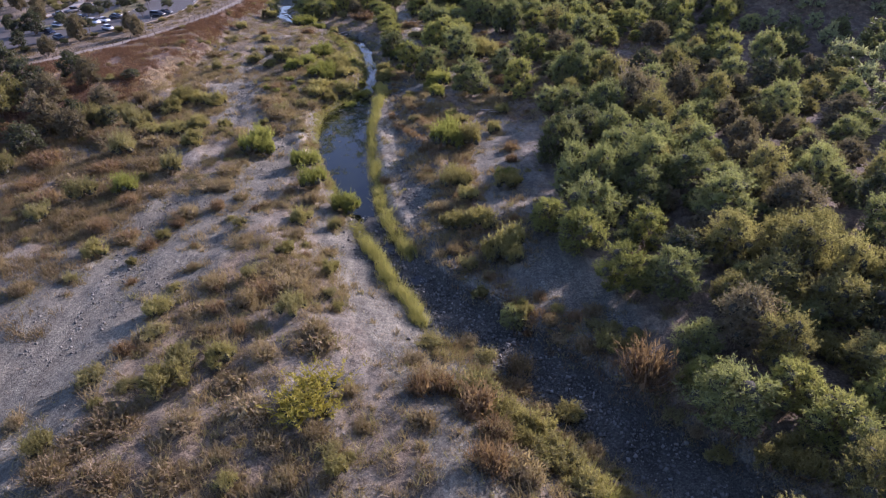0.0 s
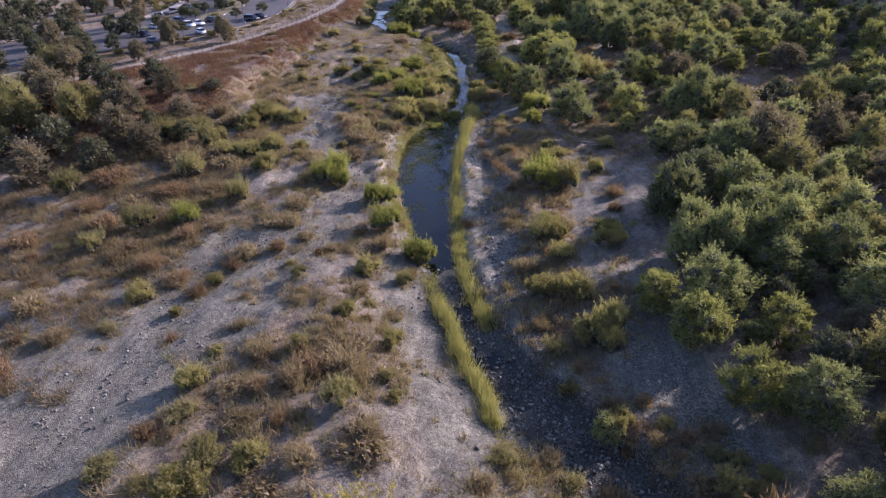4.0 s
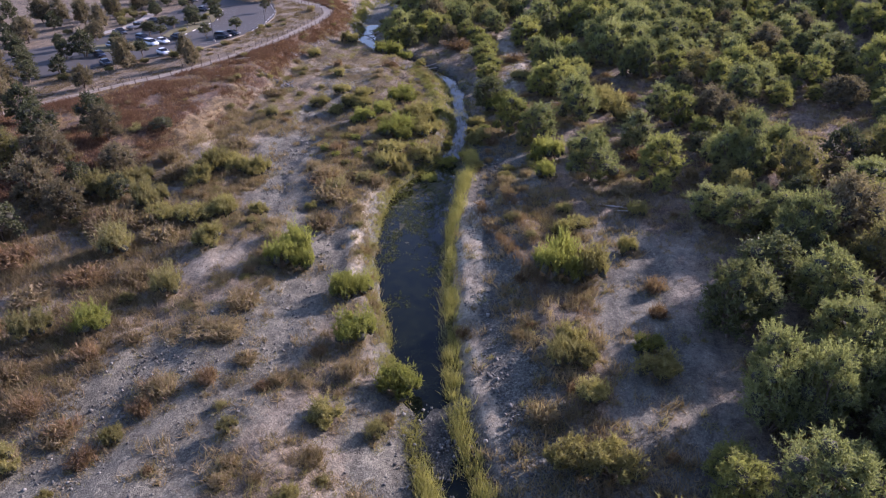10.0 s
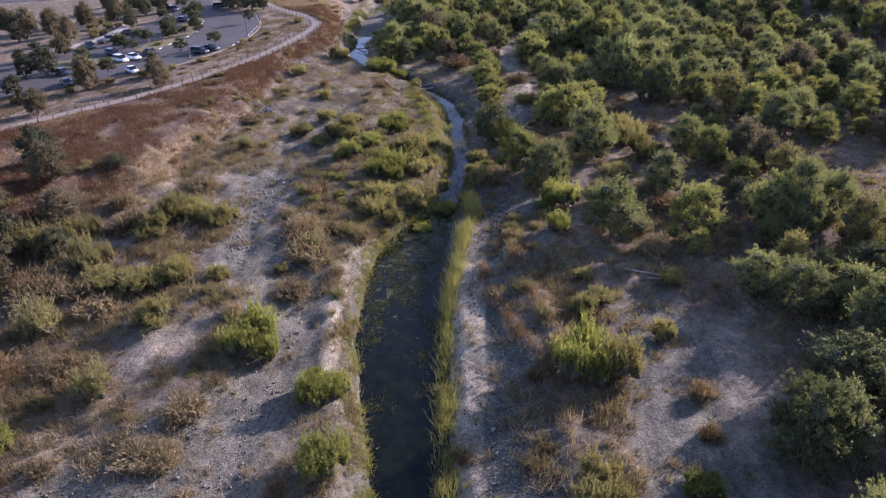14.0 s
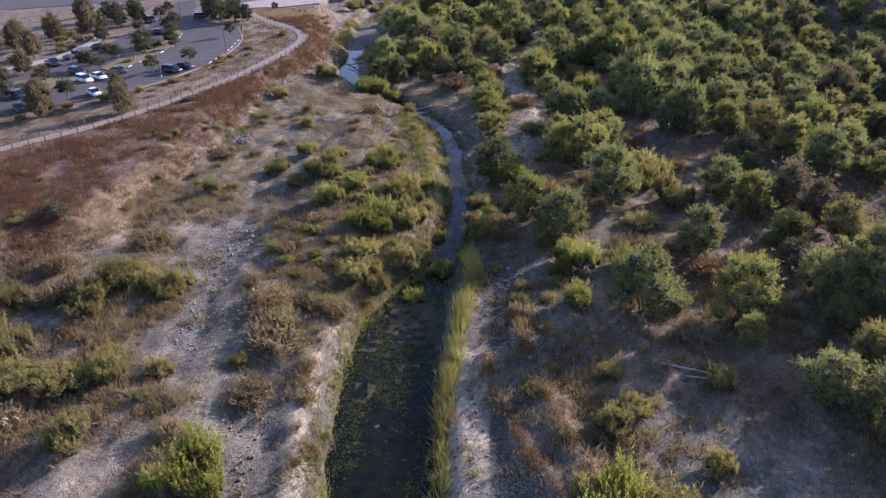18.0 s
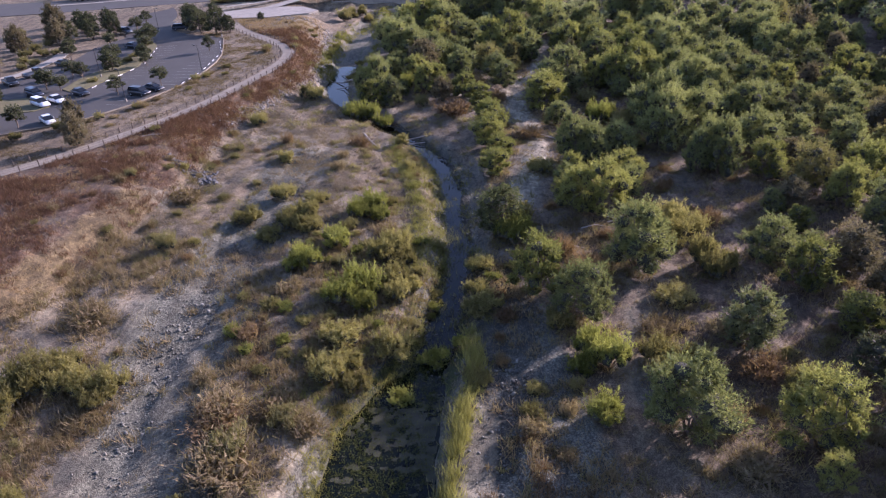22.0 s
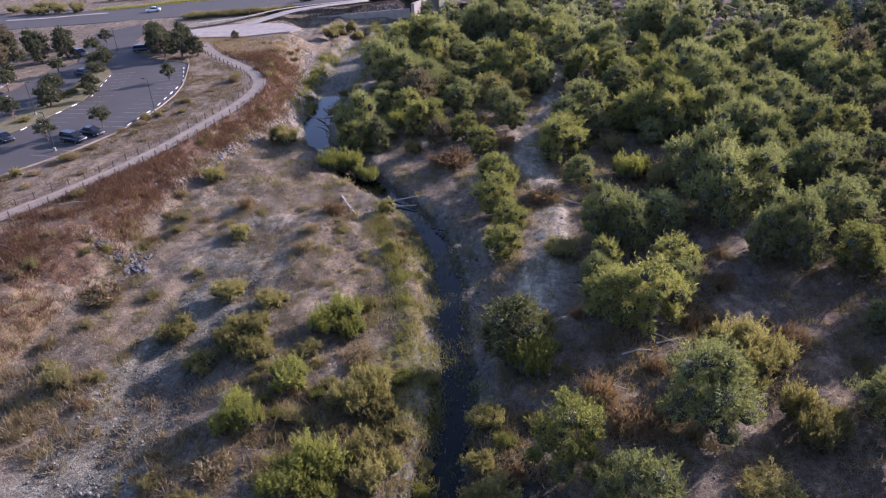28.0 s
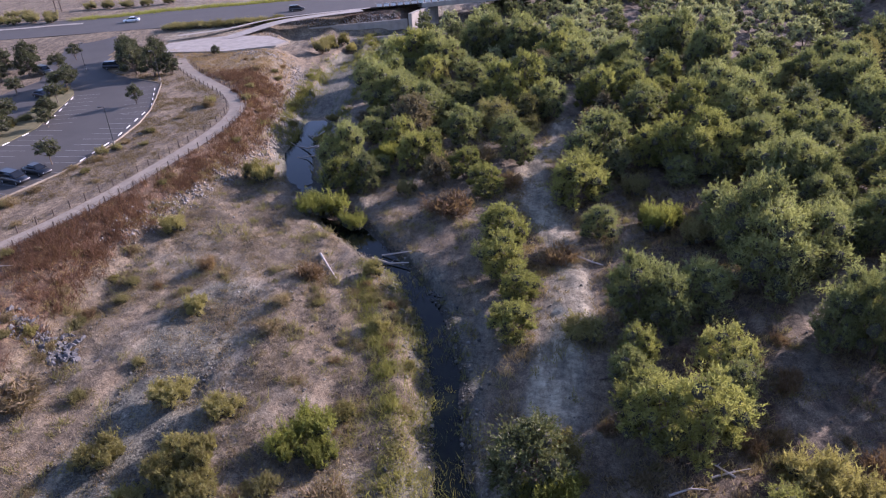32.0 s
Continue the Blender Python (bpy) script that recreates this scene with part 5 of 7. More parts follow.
plants("M", "olive-green mulefat shrub on the dry gravel bar", "mulefat shrubs of the valley floor", [(-42.9, 116.9, 4.6, 3.4), (-9.3, 38.8, 2.2, 1.5), (26.8, 39.2, 5.2, 3.7), (-34.8, 43.5, 3.0, 2.1), (-26.2, 50.0, 5.0, 3.3), (35.9, 52.3, 4.6, 3.3), (-22.1, 53.9, 3.6, 2.5), (-31.4, 63.6, 3.5, 2.5), (-13.8, 72.3, 2.9, 2.1), (7.7, 75.0, 6.1, 4.3), (-38.8, 75.5, 1.7, 1.3), (-19.8, 76.8, 2.6, 1.8), (-44.7, 78.4, 3.6, 2.5), (-37.2, 82.6, 2.3, 1.6), (5.1, 82.8, 4.9, 3.5), (1.8, 83.6, 4.5, 3.2), (-19.6, 86.9, 3.6, 2.5), (4.2, 91.1, 3.3, 2.4), (10.6, 94.8, 4.6, 3.3), (3.6, 96.4, 3.5, 2.5)])
plants("M", "olive-green mulefat shrub on the dry gravel bar", "mulefat shrubs of the valley floor", [(2.5, 99.4, 3.8, 2.5), (5.6, 112.6, 4.4, 4.6), (0.2, 115.0, 3.4, 3.0), (10.4, 118.5, 2.6, 2.6), (2.7, 123.2, 3.5, 2.5), (-52.0, 124.0, 6.1, 2.6), (4.6, 125.1, 4.2, 1.8), (-44.8, 125.9, 5.3, 3.1), (-39.6, 126.6, 3.0, 2.2), (12.9, 129.2, 3.2, 2.2), (-32.9, 129.5, 2.1, 1.5), (3.1, 130.5, 2.5, 1.8), (18.6, 147.3, 3.6, 2.5)])
plants("M", "olive-green mulefat shrub on the dry gravel bar", "mulefat shrubs of the valley floor", [(35.0, 148.7, 7.9, 5.2), (7.6, 149.5, 6.9, 3.9), (-2.6, 156.3, 3.5, 2.5), (-10.5, 159.8, 3.6, 2.6), (10.0, 161.4, 5.0, 2.0), (-12.0, 163.2, 3.0, 2.2), (-12.0, 168.6, 3.6, 2.6)])
plants("M", "olive-green mulefat shrub on the dry gravel bar", "mulefat shrubs of the valley floor", [(15.9, 168.6, 6.2, 4.4), (13.1, 177.6, 8.4, 4.5), (10.9, 181.1, 3.4, 1.9), (-7.9, 181.8, 5.0, 3.5), (-25.3, 197.8, 2.6, 1.8), (-4.2, 198.8, 5.0, 2.0), (-45.8, 199.2, 3.4, 2.4), (11.0, 208.0, 4.8, 3.1), (-28.3, 209.2, 2.9, 2.1), (-56.9, 217.3, 3.8, 2.6), (-51.9, 237.1, 5.3, 3.8)])
plants("M", "olive-green mulefat shrub on the dry gravel bar", "mulefat shrubs of the valley floor", [(-65.5, 331.0, 5.6, 3.5), (-61.0, 334.5, 5.9, 3.7)])
plants("W", "dense green willow with crown down to the ground", "willows of the thicket", [(24.2, 53.5, 5.0, 4.5), (7.0, 62.0, 2.8, 2.9), (19.6, 78.7, 7.5, 7.9), (27.7, 84.7, 6.1, 6.4), (20.3, 89.8, 9.9, 9.4), (28.1, 91.5, 9.9, 9.1), (26.7, 97.1, 7.1, 7.5), (32.8, 97.2, 7.6, 8.0), (28.7, 106.0, 7.8, 7.7), (25.3, 123.5, 7.0, 5.8), (22.0, 127.8, 5.8, 5.2), (29.1, 141.4, 9.2, 10.1), (26.6, 145.1, 4.7, 5.2), (6.9, 168.5, 7.9, 8.7), (7.6, 141.3, 8.3, 8.2), (-0.2, 157.8, 6.6, 7.2)])
plants("W", "dense green willow with crown down to the ground", "willows of the thicket", [(22.2, 169.8, 6.0, 6.6), (8.2, 188.7, 4.6, 5.1), (-0.6, 190.5, 4.3, 4.7), (21.4, 198.1, 8.8, 9.7), (2.9, 200.9, 9.1, 9.3), (7.9, 203.0, 6.6, 7.2), (17.7, 210.4, 14.6, 12.7), (30.7, 216.8, 7.4, 8.1), (26.2, 216.9, 8.5, 8.0), (-0.8, 220.3, 5.2, 4.5), (15.4, 220.5, 8.9, 7.5), (18.7, 222.4, 8.0, 6.9), (28.7, 227.9, 9.0, 7.6), (28.3, 232.7, 10.6, 9.0), (24.8, 233.9, 10.4, 9.8), (37.1, 236.9, 7.3, 7.8), (-40.2, 243.3, 8.6, 9.5), (-11.4, 245.2, 5.7, 6.3), (23.8, 245.5, 9.7, 8.7), (2.2, 246.5, 8.4, 9.0), (33.7, 247.7, 10.6, 9.0), (26.4, 257.2, 12.8, 10.8)])
plants("W", "dense green willow with crown down to the ground", "willows of the thicket", [(48.9, 263.0, 10.7, 9.5), (-27.8, 265.1, 9.6, 8.8), (-7.0, 268.4, 8.8, 7.4), (-37.0, 274.0, 12.5, 10.6), (47.5, 274.4, 12.7, 10.7), (32.8, 276.9, 12.0, 10.1), (2.3, 277.7, 8.1, 6.8), (41.5, 281.4, 8.9, 9.8), (-44.3, 287.0, 7.7, 8.5), (28.7, 297.7, 11.2, 11.6), (9.3, 299.5, 10.2, 8.6), (-30.7, 300.0, 13.2, 11.2), (20.9, 309.9, 14.7, 12.3), (-0.2, 311.6, 12.3, 10.3), (-11.1, 313.8, 13.9, 11.7), (-22.6, 316.8, 12.9, 12.6)])
plants("D", "dry brown twiggy shrub with few leaves", "dry shrubs of the bar", [(-56.5, 75.6, 5.1, 2.6), (-49.9, 69.8, 3.6, 1.8), (-45.2, 79.7, 3.3, 1.6), (-52.6, 87.3, 4.3, 2.2), (-17.7, 67.6, 5, 2.5), (-30, 60, 2.6, 1.3), (-13.6, 58, 3.9, 2), (-32.9, 98.1, 4.6, 2.3), (-57.8, 66.2, 2.9, 1.4), (5.8, 38.1, 3.5, 2.0), (-13.2, 38.3, 2.6, 2.0), (-22.8, 39.1, 4.8, 1.7), (-28.3, 39.5, 5.3, 1.9), (-32.5, 40.0, 4.0, 2.3), (-15.3, 42.4, 3.2, 1.7), (3.6, 42.5, 3.7, 2.1), (-11.5, 43.1, 2.8, 1.9), (-31.1, 43.2, 4.7, 1.6), (-7.6, 43.7, 1.9, 1.4), (9.7, 44.2, 2.0, 1.5), (-2.5, 44.2, 2.9, 1.9), (-23.0, 44.9, 4.3, 1.5), (-29.4, 45.5, 5.3, 1.9), (-17.7, 46.1, 4.6, 1.9), (-38.8, 47.0, 2.0, 1.5), (-9.1, 48.4, 2.0, 1.5), (-20.2, 51.0, 4.2, 1.7), (-18.0, 54.2, 3.8, 2.0), (7.1, 55.0, 3.4, 2.6), (-13.3, 55.8, 5.6, 1.9), (14.1, 55.8, 3.4, 1.5)])
plants("D", "dry brown twiggy shrub with few leaves", "dry shrubs of the bar", [(-24.7, 58.7, 3.5, 1.7), (-27.1, 63.0, 4.3, 1.6), (-21.9, 64.4, 4.0, 2.8), (-26.5, 68.4, 3.1, 2.3), (-22.5, 69.0, 2.6, 2.0), (-49.7, 70.2, 3.8, 1.7), (-17.7, 70.5, 5.7, 2.2), (-30.7, 73.4, 1.9, 1.4), (-19.9, 73.6, 2.8, 1.3), (1.5, 76.9, 2.4, 1.8), (-14.8, 78.4, 3.0, 1.3), (-25.6, 80.2, 2.1, 1.2), (-19.3, 82.0, 2.7, 2.0), (-42.2, 82.2, 3.9, 1.9), (-14.4, 88.2, 2.3, 1.7), (-35.6, 88.7, 3.7, 2.7), (-0.1, 89.0, 3.4, 2.5), (-52.0, 89.2, 5.5, 2.3), (-19.0, 93.5, 3.1, 2.3), (-29.3, 93.9, 3.1, 1.6), (-42.1, 95.9, 3.2, 1.4), (-34.8, 98.0, 5.2, 1.8)])
plants("D", "dry brown twiggy shrub with few leaves", "dry shrubs of the bar", [(-58.6, 103.2, 6.4, 2.2), (-33.4, 103.8, 5.5, 2.4), (-48.1, 108.3, 5.2, 2.2), (-50.1, 118.2, 5.6, 2.4), (-34.7, 118.4, 3.1, 2.2), (-58.4, 120.6, 7.5, 3.2), (-53.5, 121.5, 5.6, 2.8), (-30.0, 124.7, 6.2, 2.2), (12.1, 137.3, 5.2, 1.8), (-57.2, 138.7, 6.0, 3.7), (-25.2, 138.8, 4.3, 2.4), (-26.4, 139.3, 3.7, 1.5), (-28.8, 140.4, 4.1, 1.9), (22.4, 141.0, 3.0, 2.2), (11.3, 142.5, 3.6, 2.7), (-28.2, 143.2, 3.9, 1.6), (-36.5, 143.9, 3.4, 1.6), (-61.2, 144.5, 4.5, 3.3), (-52.6, 152.2, 5.4, 1.9), (7.4, 155.7, 5.3, 1.8)])
plants("D", "dry brown twiggy shrub with few leaves", "dry shrubs of the bar", [(13.8, 155.7, 3.8, 1.8), (-56.3, 183.6, 6.8, 2.4), (-36.2, 195.8, 3.5, 1.2), (-36.7, 201.0, 2.5, 1.4), (-23.3, 244.6, 7.3, 3.3), (-17.9, 247.2, 5.6, 3.8)])
plants("R", "rust-coloured dry buckwheat shrub", "rusty shrubs", [(-65.9, 111, 7.4, 3.3), (-64.7, 101.9, 5.1, 2.6), (-58.5, 95, 5, 3.3), (-54.9, 107.6, 6.4, 2.6), (-45.5, 92.7, 3.5, 2.3), (-60.5, 122.2, 5.4, 2.6), (-36.2, 86, 2.7, 1.9), (-38.2, 79.9, 3, 1.8), (-31.8, 90.4, 2.8, 2), (-52.3, 63, 6.1, 3), (-67.2, 90.3, 5.2, 2.6), (-53.9, 69.4, 2.1, 1), (-42.1, 83.1, 3.7, 1.8), (-20.5, 66.5, 4.4, 2.2), (-24.7, 62.8, 2.7, 1.4), (-26.1, 67.8, 2.5, 1.2), (-36.8, 89, 3.2, 1.6), (-32.6, 56.7, 3, 1.5), (-51.9, 90.4, 2.9, 1.4), (2.8, 39.0, 3.9, 3.1), (2.2, 46.7, 4.5, 3.3), (-2.8, 48.8, 3.1, 2.7), (-0.5, 49.2, 3.1, 2.7), (18.5, 50.8, 5.9, 5.3), (-21.4, 58.7, 1.9, 1.7), (-46.6, 84.9, 3.7, 2.6), (11.9, 104.7, 2.6, 1.9), (12.4, 110.1, 3.0, 2.2), (-33.0, 138.5, 6.0, 2.5), (15.5, 149.3, 5.6, 2.2), (1.0, 168.5, 5.7, 2.6), (-1.8, 171.8, 4.5, 3.1), (3.9, 176.5, 2.7, 2.0), (17.7, 181.6, 4.9, 2.0), (8.7, 183.7, 2.9, 2.2)])
plants("R", "rust-coloured dry buckwheat shrub", "rusty shrubs", [(13.6, 191.4, 2.6, 1.8), (14.3, 192.6, 2.7, 1.9), (-35.4, 207.4, 4.6, 2.4), (-48.4, 208.3, 2.7, 2.5), (-5.9, 214.6, 5.5, 2.8), (-20.6, 226.8, 8.6, 3.4), (-12.7, 237.2, 5.3, 2.6)])
plants("S", "low grey-olive sage shrub on silt", "sage shrubs of the bar", [(-34.0, 52.1, 3.3, 1.5), (-25.8, 54.1, 3.5, 2.3), (-30.5, 59.2, 3.2, 1.4), (-16.4, 61.5, 3.6, 2.5), (-22.8, 69.7, 2.0, 1.8), (3.0, 72.6, 2.5, 2.1), (-27.2, 83.9, 2.0, 1.3), (-15.0, 86.5, 2.2, 1.9), (-56.9, 89.7, 3.9, 2.7), (-53.3, 95.9, 4.7, 3.7), (1.5, 96.4, 3.4, 2.9), (-42.8, 105.4, 4.0, 3.5), (-71.3, 107.1, 5.0, 4.3), (-54.0, 114.5, 5.0, 4.0), (-56.2, 128.1, 5.4, 4.0), (-65.5, 131.9, 6.6, 4.5), (-30.6, 135.7, 3.8, 2.0)])
plants("S", "low grey-olive sage shrub on silt", "sage shrubs of the bar", [(-63.7, 137.4, 5.4, 3.1), (-1.4, 146.0, 1.7, 1.4), (-51.6, 168.3, 2.9, 2.5), (10.8, 218.7, 4.4, 3.5), (-28.1, 233.5, 3.3, 2.8), (5.3, 234.3, 4.6, 2.8), (-65.2, 321.8, 5.0, 4.4)])
plants("C", "grey-green cottonwood with glossy pale leaves", "cottonwoods", [(19.4, 103.2, 8.5, 8.9), (24.2, 110.6, 7.8, 7.0), (15.8, 153.4, 6.1, 6.7), (-9.8, 178.6, 7.3, 7.0)])
plants("Y", "large golden-yellow flowering shrub on the gravel spit", "golden shrub", [(-12.7, 47.1, 6.4, 1.9)])
plants("T", "tall browning sycamore with airy crown", "sycamores", [(35.9, 120.6, 9.0, 10.0)])
plants("G", "airy sycamore turning olive and gold", "turning sycamores", [(33.4, 69.5, 7.2, 7.6), (39.5, 66.6, 10.5, 9.0), (44.5, 60.5, 8.5, 8.0), (34.6, 60.6, 7.5, 6.4), (40.0, 56.5, 7.4, 6.2), (38.2, 48.6, 6.0, 5.0)])
plants("L", "young green willow in deep shade at the thicket's edge", "young willows", [(29.4, 45.6, 5.6, 5.0), (31.2, 41.6, 6.8, 5.2), (36.0, 43.5, 5.0, 4.5)])
plants("M", "dull green shrub in the shade beside the dry channel", "shrubs beside the dry channel", [(22.9, 49.8, 3.7, 2.8), (16.0, 55.8, 3.1, 2.2), (10.8, 47.8, 3.1, 1.8), (8.1, 62.8, 3.3, 2.4)])

plants("M", "olive-green upright mulefat on the gravel bar", "mulefat shrubs of the gravel bar", [(-41.8, 185.0, 4.4, 2.6), (-38.5, 178.9, 3.6, 2.2), (-34.6, 174.2, 3.8, 2.3), (-44.4, 177.5, 4.8, 2.9), (-36.5, 183.8, 3.8, 2.3), (-40.2, 173.3, 3.8, 2.3), (-25.9, 184.9, 2.6, 1.6), (-36.4, 175.6, 6.2, 3.7), (-22.5, 168.5, 6.8, 4.0), (-20.4, 161.1, 5.6, 3.3), (-25.1, 151.5, 4.8, 2.9), (-19.6, 151.3, 5.0, 3.0), (-23.5, 146.4, 5.9, 3.4), (-11.6, 159.5, 4.0, 2.3), (-10.4, 147.2, 2.8, 1.6), (-52.7, 139.2, 6.2, 3.7), (-50.3, 142.1, 7.2, 4.3), (-45.5, 140.6, 5.4, 3.2), (-47.6, 123.7, 5.0, 3.0), (-45.3, 126.1, 5.2, 3.1), (-52.4, 135.6, 4.4, 2.6)])
plants("B", "yellow-green leafy willow shrub on the gravel bar", "green shrubs of the gravel bar", [(-27.7, 180.0, 6.6, 4.1), (-30.1, 170.2, 4.8, 3.0), (-33.0, 164.6, 5.2, 3.2), (-25.0, 158.3, 7.0, 4.4), (-15.5, 151.8, 3.6, 2.3), (-18.0, 145.8, 2.8, 1.7), (-12.8, 153.7, 2.4, 1.5), (-36.4, 151.1, 2.2, 1.4)])
plants("D", "dry brown brush on the gravel bar", "dry brush of the gravel bar", [(-24.7, 175.0, 4.8, 2.0), (-33.0, 159.5, 4.6, 1.9), (-33.2, 140.1, 6.3, 2.6), (-30.5, 133.4, 7.5, 3.2), (-53.2, 152.9, 5.2, 2.2)])
plants("R", "rust-coloured dry shrub on the gravel bar", "rusty shrubs of the gravel bar", [(-34.6, 150.6, 3.5, 1.8)])
plants("S", "dull olive shrub at the shore of the pool", "dull shrubs at the shore", [(-27.1, 139.3, 3.4, 1.8)])
plants("H", "low dark green cactus-like bush on the bluff", "dark bush of the bluff", [(-65.5, 152.4, 5.0, 2.4)])

plants("M", "yellow-green bushy shrub along the gravel spit", "shrubs of the gravel spit", [(6.2, 44.3, 5.1, 2.6), (8.3, 41.0, 4.6, 2.3), (10.2, 38.0, 4.2, 2.1), (4.5, 46.7, 3.5, 1.8)])
plants("S", "straw-coloured olive shrub along the gravel spit", "shrubs of the gravel spit", [(2.4, 49.2, 4.7, 2.4), (-1.9, 57.8, 2.9, 1.4)])
plants("D", "dry brown shrub along the gravel spit", "shrubs of the gravel spit", [(-1.7, 50.5, 4.8, 2.2), (-3.4, 53.8, 3.3, 1.5), (4.4, 39.2, 4.5, 2.0), (6.7, 52.0, 3.5, 1.6), (11.7, 42.6, 2.8, 1.3)])
plants("R", "rusty brown shrub along the gravel spit", "shrubs of the gravel spit", [(3.4, 43.0, 4.0, 2.2), (1.4, 45.5, 3.0, 1.6)])

# ---- the thicket east of the creek ----
def thicket(x, y):
    d, side, half = near_line(x, y, CREEK)
    glade = min(float(near_line(x, y, line)[0]) for line in (GLADE, WASH_EAST, GLADE_NORTH))
    if y < 235:
        wild = x > (22 if y < 100 else 25)
    else:
        wild = side < 0 and d - half > (5 if y < 255 else 8.5)
    brown = (x - 46) ** 2 + (0.8 * (y - 160)) ** 2 < 110
    return wild and not brown and not (y > 350 and x < -25) and not (glade < 5.0 and y < 300) and x < 0.6 * y + 30


STANDING = [(*o.matrix_basis.translation.xy, 2.6 * o.scale.x) for o in scene.objects if o.get("category") in ("tree", "shrub")]
near_trees = woodland(7, 5200, lambda x, y: thicket(x, y) and y < 300 and x < 78, 4.4, 8.6, STANDING)
near_trees += woodland(9, 9000, lambda x, y: x > 19 and y < 152 and x < 70 and thicket(x, y), 3.6, 7.0, STANDING + [t[:3] for t in near_trees], 0.33)
near_trees += woodland(10, 6000, lambda x, y: y >= 152 and y < 300 and x < 70 and thicket(x, y), 3.2, 6.0, STANDING + [t[:3] for t in near_trees], 0.37)
for i, (x, y, wide, tall) in enumerate(near_trees):
    code = ("WGHWTWGT" if y < 150 and x > 18 else "WLGWCWLT")[i % 8]
    shade = 1.05
    KINDS[code].plant(x, y, wide, tall * shade, {"W": "dense green willow in the thicket", "L": "sunlit yellow-green young willow in the thicket", "C": "grey-green cottonwood with glossy leaves in the thicket", "T": "tall browning sycamore in the thicket", "G": "airy sycamore turning olive and gold in the thicket", "H": "dark green oak in the thicket"}[code], "trees of the thicket")
far_trees = woodland(8, 6000, lambda x, y: thicket(x, y) and (y >= 300 or x >= 78), 4.6, 8.6)
# far willows take the leaf colour lightened for haze
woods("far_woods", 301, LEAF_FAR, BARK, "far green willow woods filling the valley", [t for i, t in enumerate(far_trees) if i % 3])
woods("far_pale_woods", 401, LEAF_GLOSSY, BARK, "far grey-green woods mixed among willows", [t for i, t in enumerate(far_trees) if not i % 3])

# ---- car park and verge trees ----
plants("O", "round dark green parking lot tree with thin trunk", "car park trees", [(-82.4, 231.2, 4.2, 4.6), (-117.5, 255, 4.5, 5.2), (-107.3, 229.5, 5.0, 4.8), (-103.6, 237, 4.2, 4.2), (-104.4, 251, 5.5, 5.2),
       (-94.6, 248.4, 3.6, 3.6), (-96.5, 204.5, 4.5, 4.8), (-84.9, 262, 3.8, 4.2), (-105, 271.5, 5.5, 5.4), (-108, 214, 4.6, 4.6), (-111, 219, 4.0, 4.2), (-99, 256, 3.6, 3.6), (-108.5, 273.1, 4.4, 4.2), (-97.8, 253.3, 4.4, 4.2), (-102.5, 248.3, 4.4, 4.2), (-136.2, 293.3, 4.4, 4.2), (-126.1, 289.4, 4.4, 4.2), (-120.4, 299.2, 4.4, 4.2), (-115.0, 269.0, 4.4, 4.2)])
plants("H", "large dark green tree at the head of the car park", "dark trees by the road", [(-97, 285, 8, 7.5), (-92, 283, 6.5, 7), (-101, 290, 7.5, 7.5), (-88.5, 284, 5.5, 5.5), (-95, 292, 7, 7.5), (-104, 294, 6, 6.5),
       (-122, 284, 6, 7), (-126, 279, 6, 6.5), (-131, 287, 7, 7), (-137, 292, 6, 6.5), (-133, 280, 5, 5.5), (-86, 303, 3, 2.6)])
plants("H", "dark green tree shading the western parking rows", "trees of the western rows", [(-112, 183, 6, 5.5), (-118, 191, 6, 5.5), (-124, 199, 6, 5.5), (-119, 176, 6, 6), (-127, 184, 6, 6), (-134, 193, 6, 6), (-109, 190, 5, 5),
       (-131, 207, 6, 5.5), (-138, 214, 6, 6), (-142, 201, 6, 6), (-128, 171, 6, 6), (-137, 180, 6, 6), (-117, 205, 5, 5), (-124, 214, 5, 5), (-146, 226, 6, 6), (-152, 238, 6, 6), (-145, 243, 6, 6)])
plants("T", "airy browning sycamore beside the car park", "sycamores by the car park", [(-94.5, 193.5, 6, 8), (-79.5, 195.5, 4.5, 6), (-143, 289, 7, 9), (-139, 250, 6, 8), (-129, 242, 6, 7.5), (-136, 262, 6, 8),
       (-109, 172, 7, 8), (-120, 182, 6, 7), (-132, 198, 7, 8), (-141, 225, 7, 8), (-150, 255, 7, 8), (-102, 160, 7, 8.5)])
plants("H", "dark green tree among the far parking rows", "trees of the far rows", [(-158.0, 211.6, 7.1, 7.4), (-159.3, 221.6, 7.5, 7.9), (-159.3, 230.5, 7.3, 7.8), (-172.0, 232.6, 5.6, 6.7), (-172.8, 244.3, 7.9, 7.1), (-164.7, 244.9, 7.8, 5.8), (-186.5, 249.9, 6.7, 6.1), (-189.0, 261.2, 6.9, 6.9), (-182.4, 263.4, 5.5, 6.0), (-171.9, 261.3, 6.2, 7.8), (-150.1, 204.4, 7.4, 5.9), (-150.6, 213.7, 7.5, 5.8)])
plants("T", "slender browning tree at the edge of the car park", "slender trees of the car park", [(-98.6, 199.5, 4.6, 6.2), (-84.5, 203.5, 4.6, 6.0), (-95.8, 178.0, 4.8, 5.4), (-156.4, 255.0, 8.0, 8.5), (-133.0, 274.0, 6.5, 7.0), (-120.5, 225.5, 5.0, 6.0), (-147.0, 262.0, 6.0, 7.0)])
plants("H", "broad dark green tree between the parking rows", "broad trees of the car park", [(-112.9, 206.6, 7.6, 7.6), (-100.5, 243.5, 5.6, 5.2), (-129.0, 294.0, 7.0, 6.6), (-148.0, 299.0, 5.0, 5.0), (-106.0, 298.5, 7.0, 6.6), (-122.0, 262.0, 4.6, 4.8)])
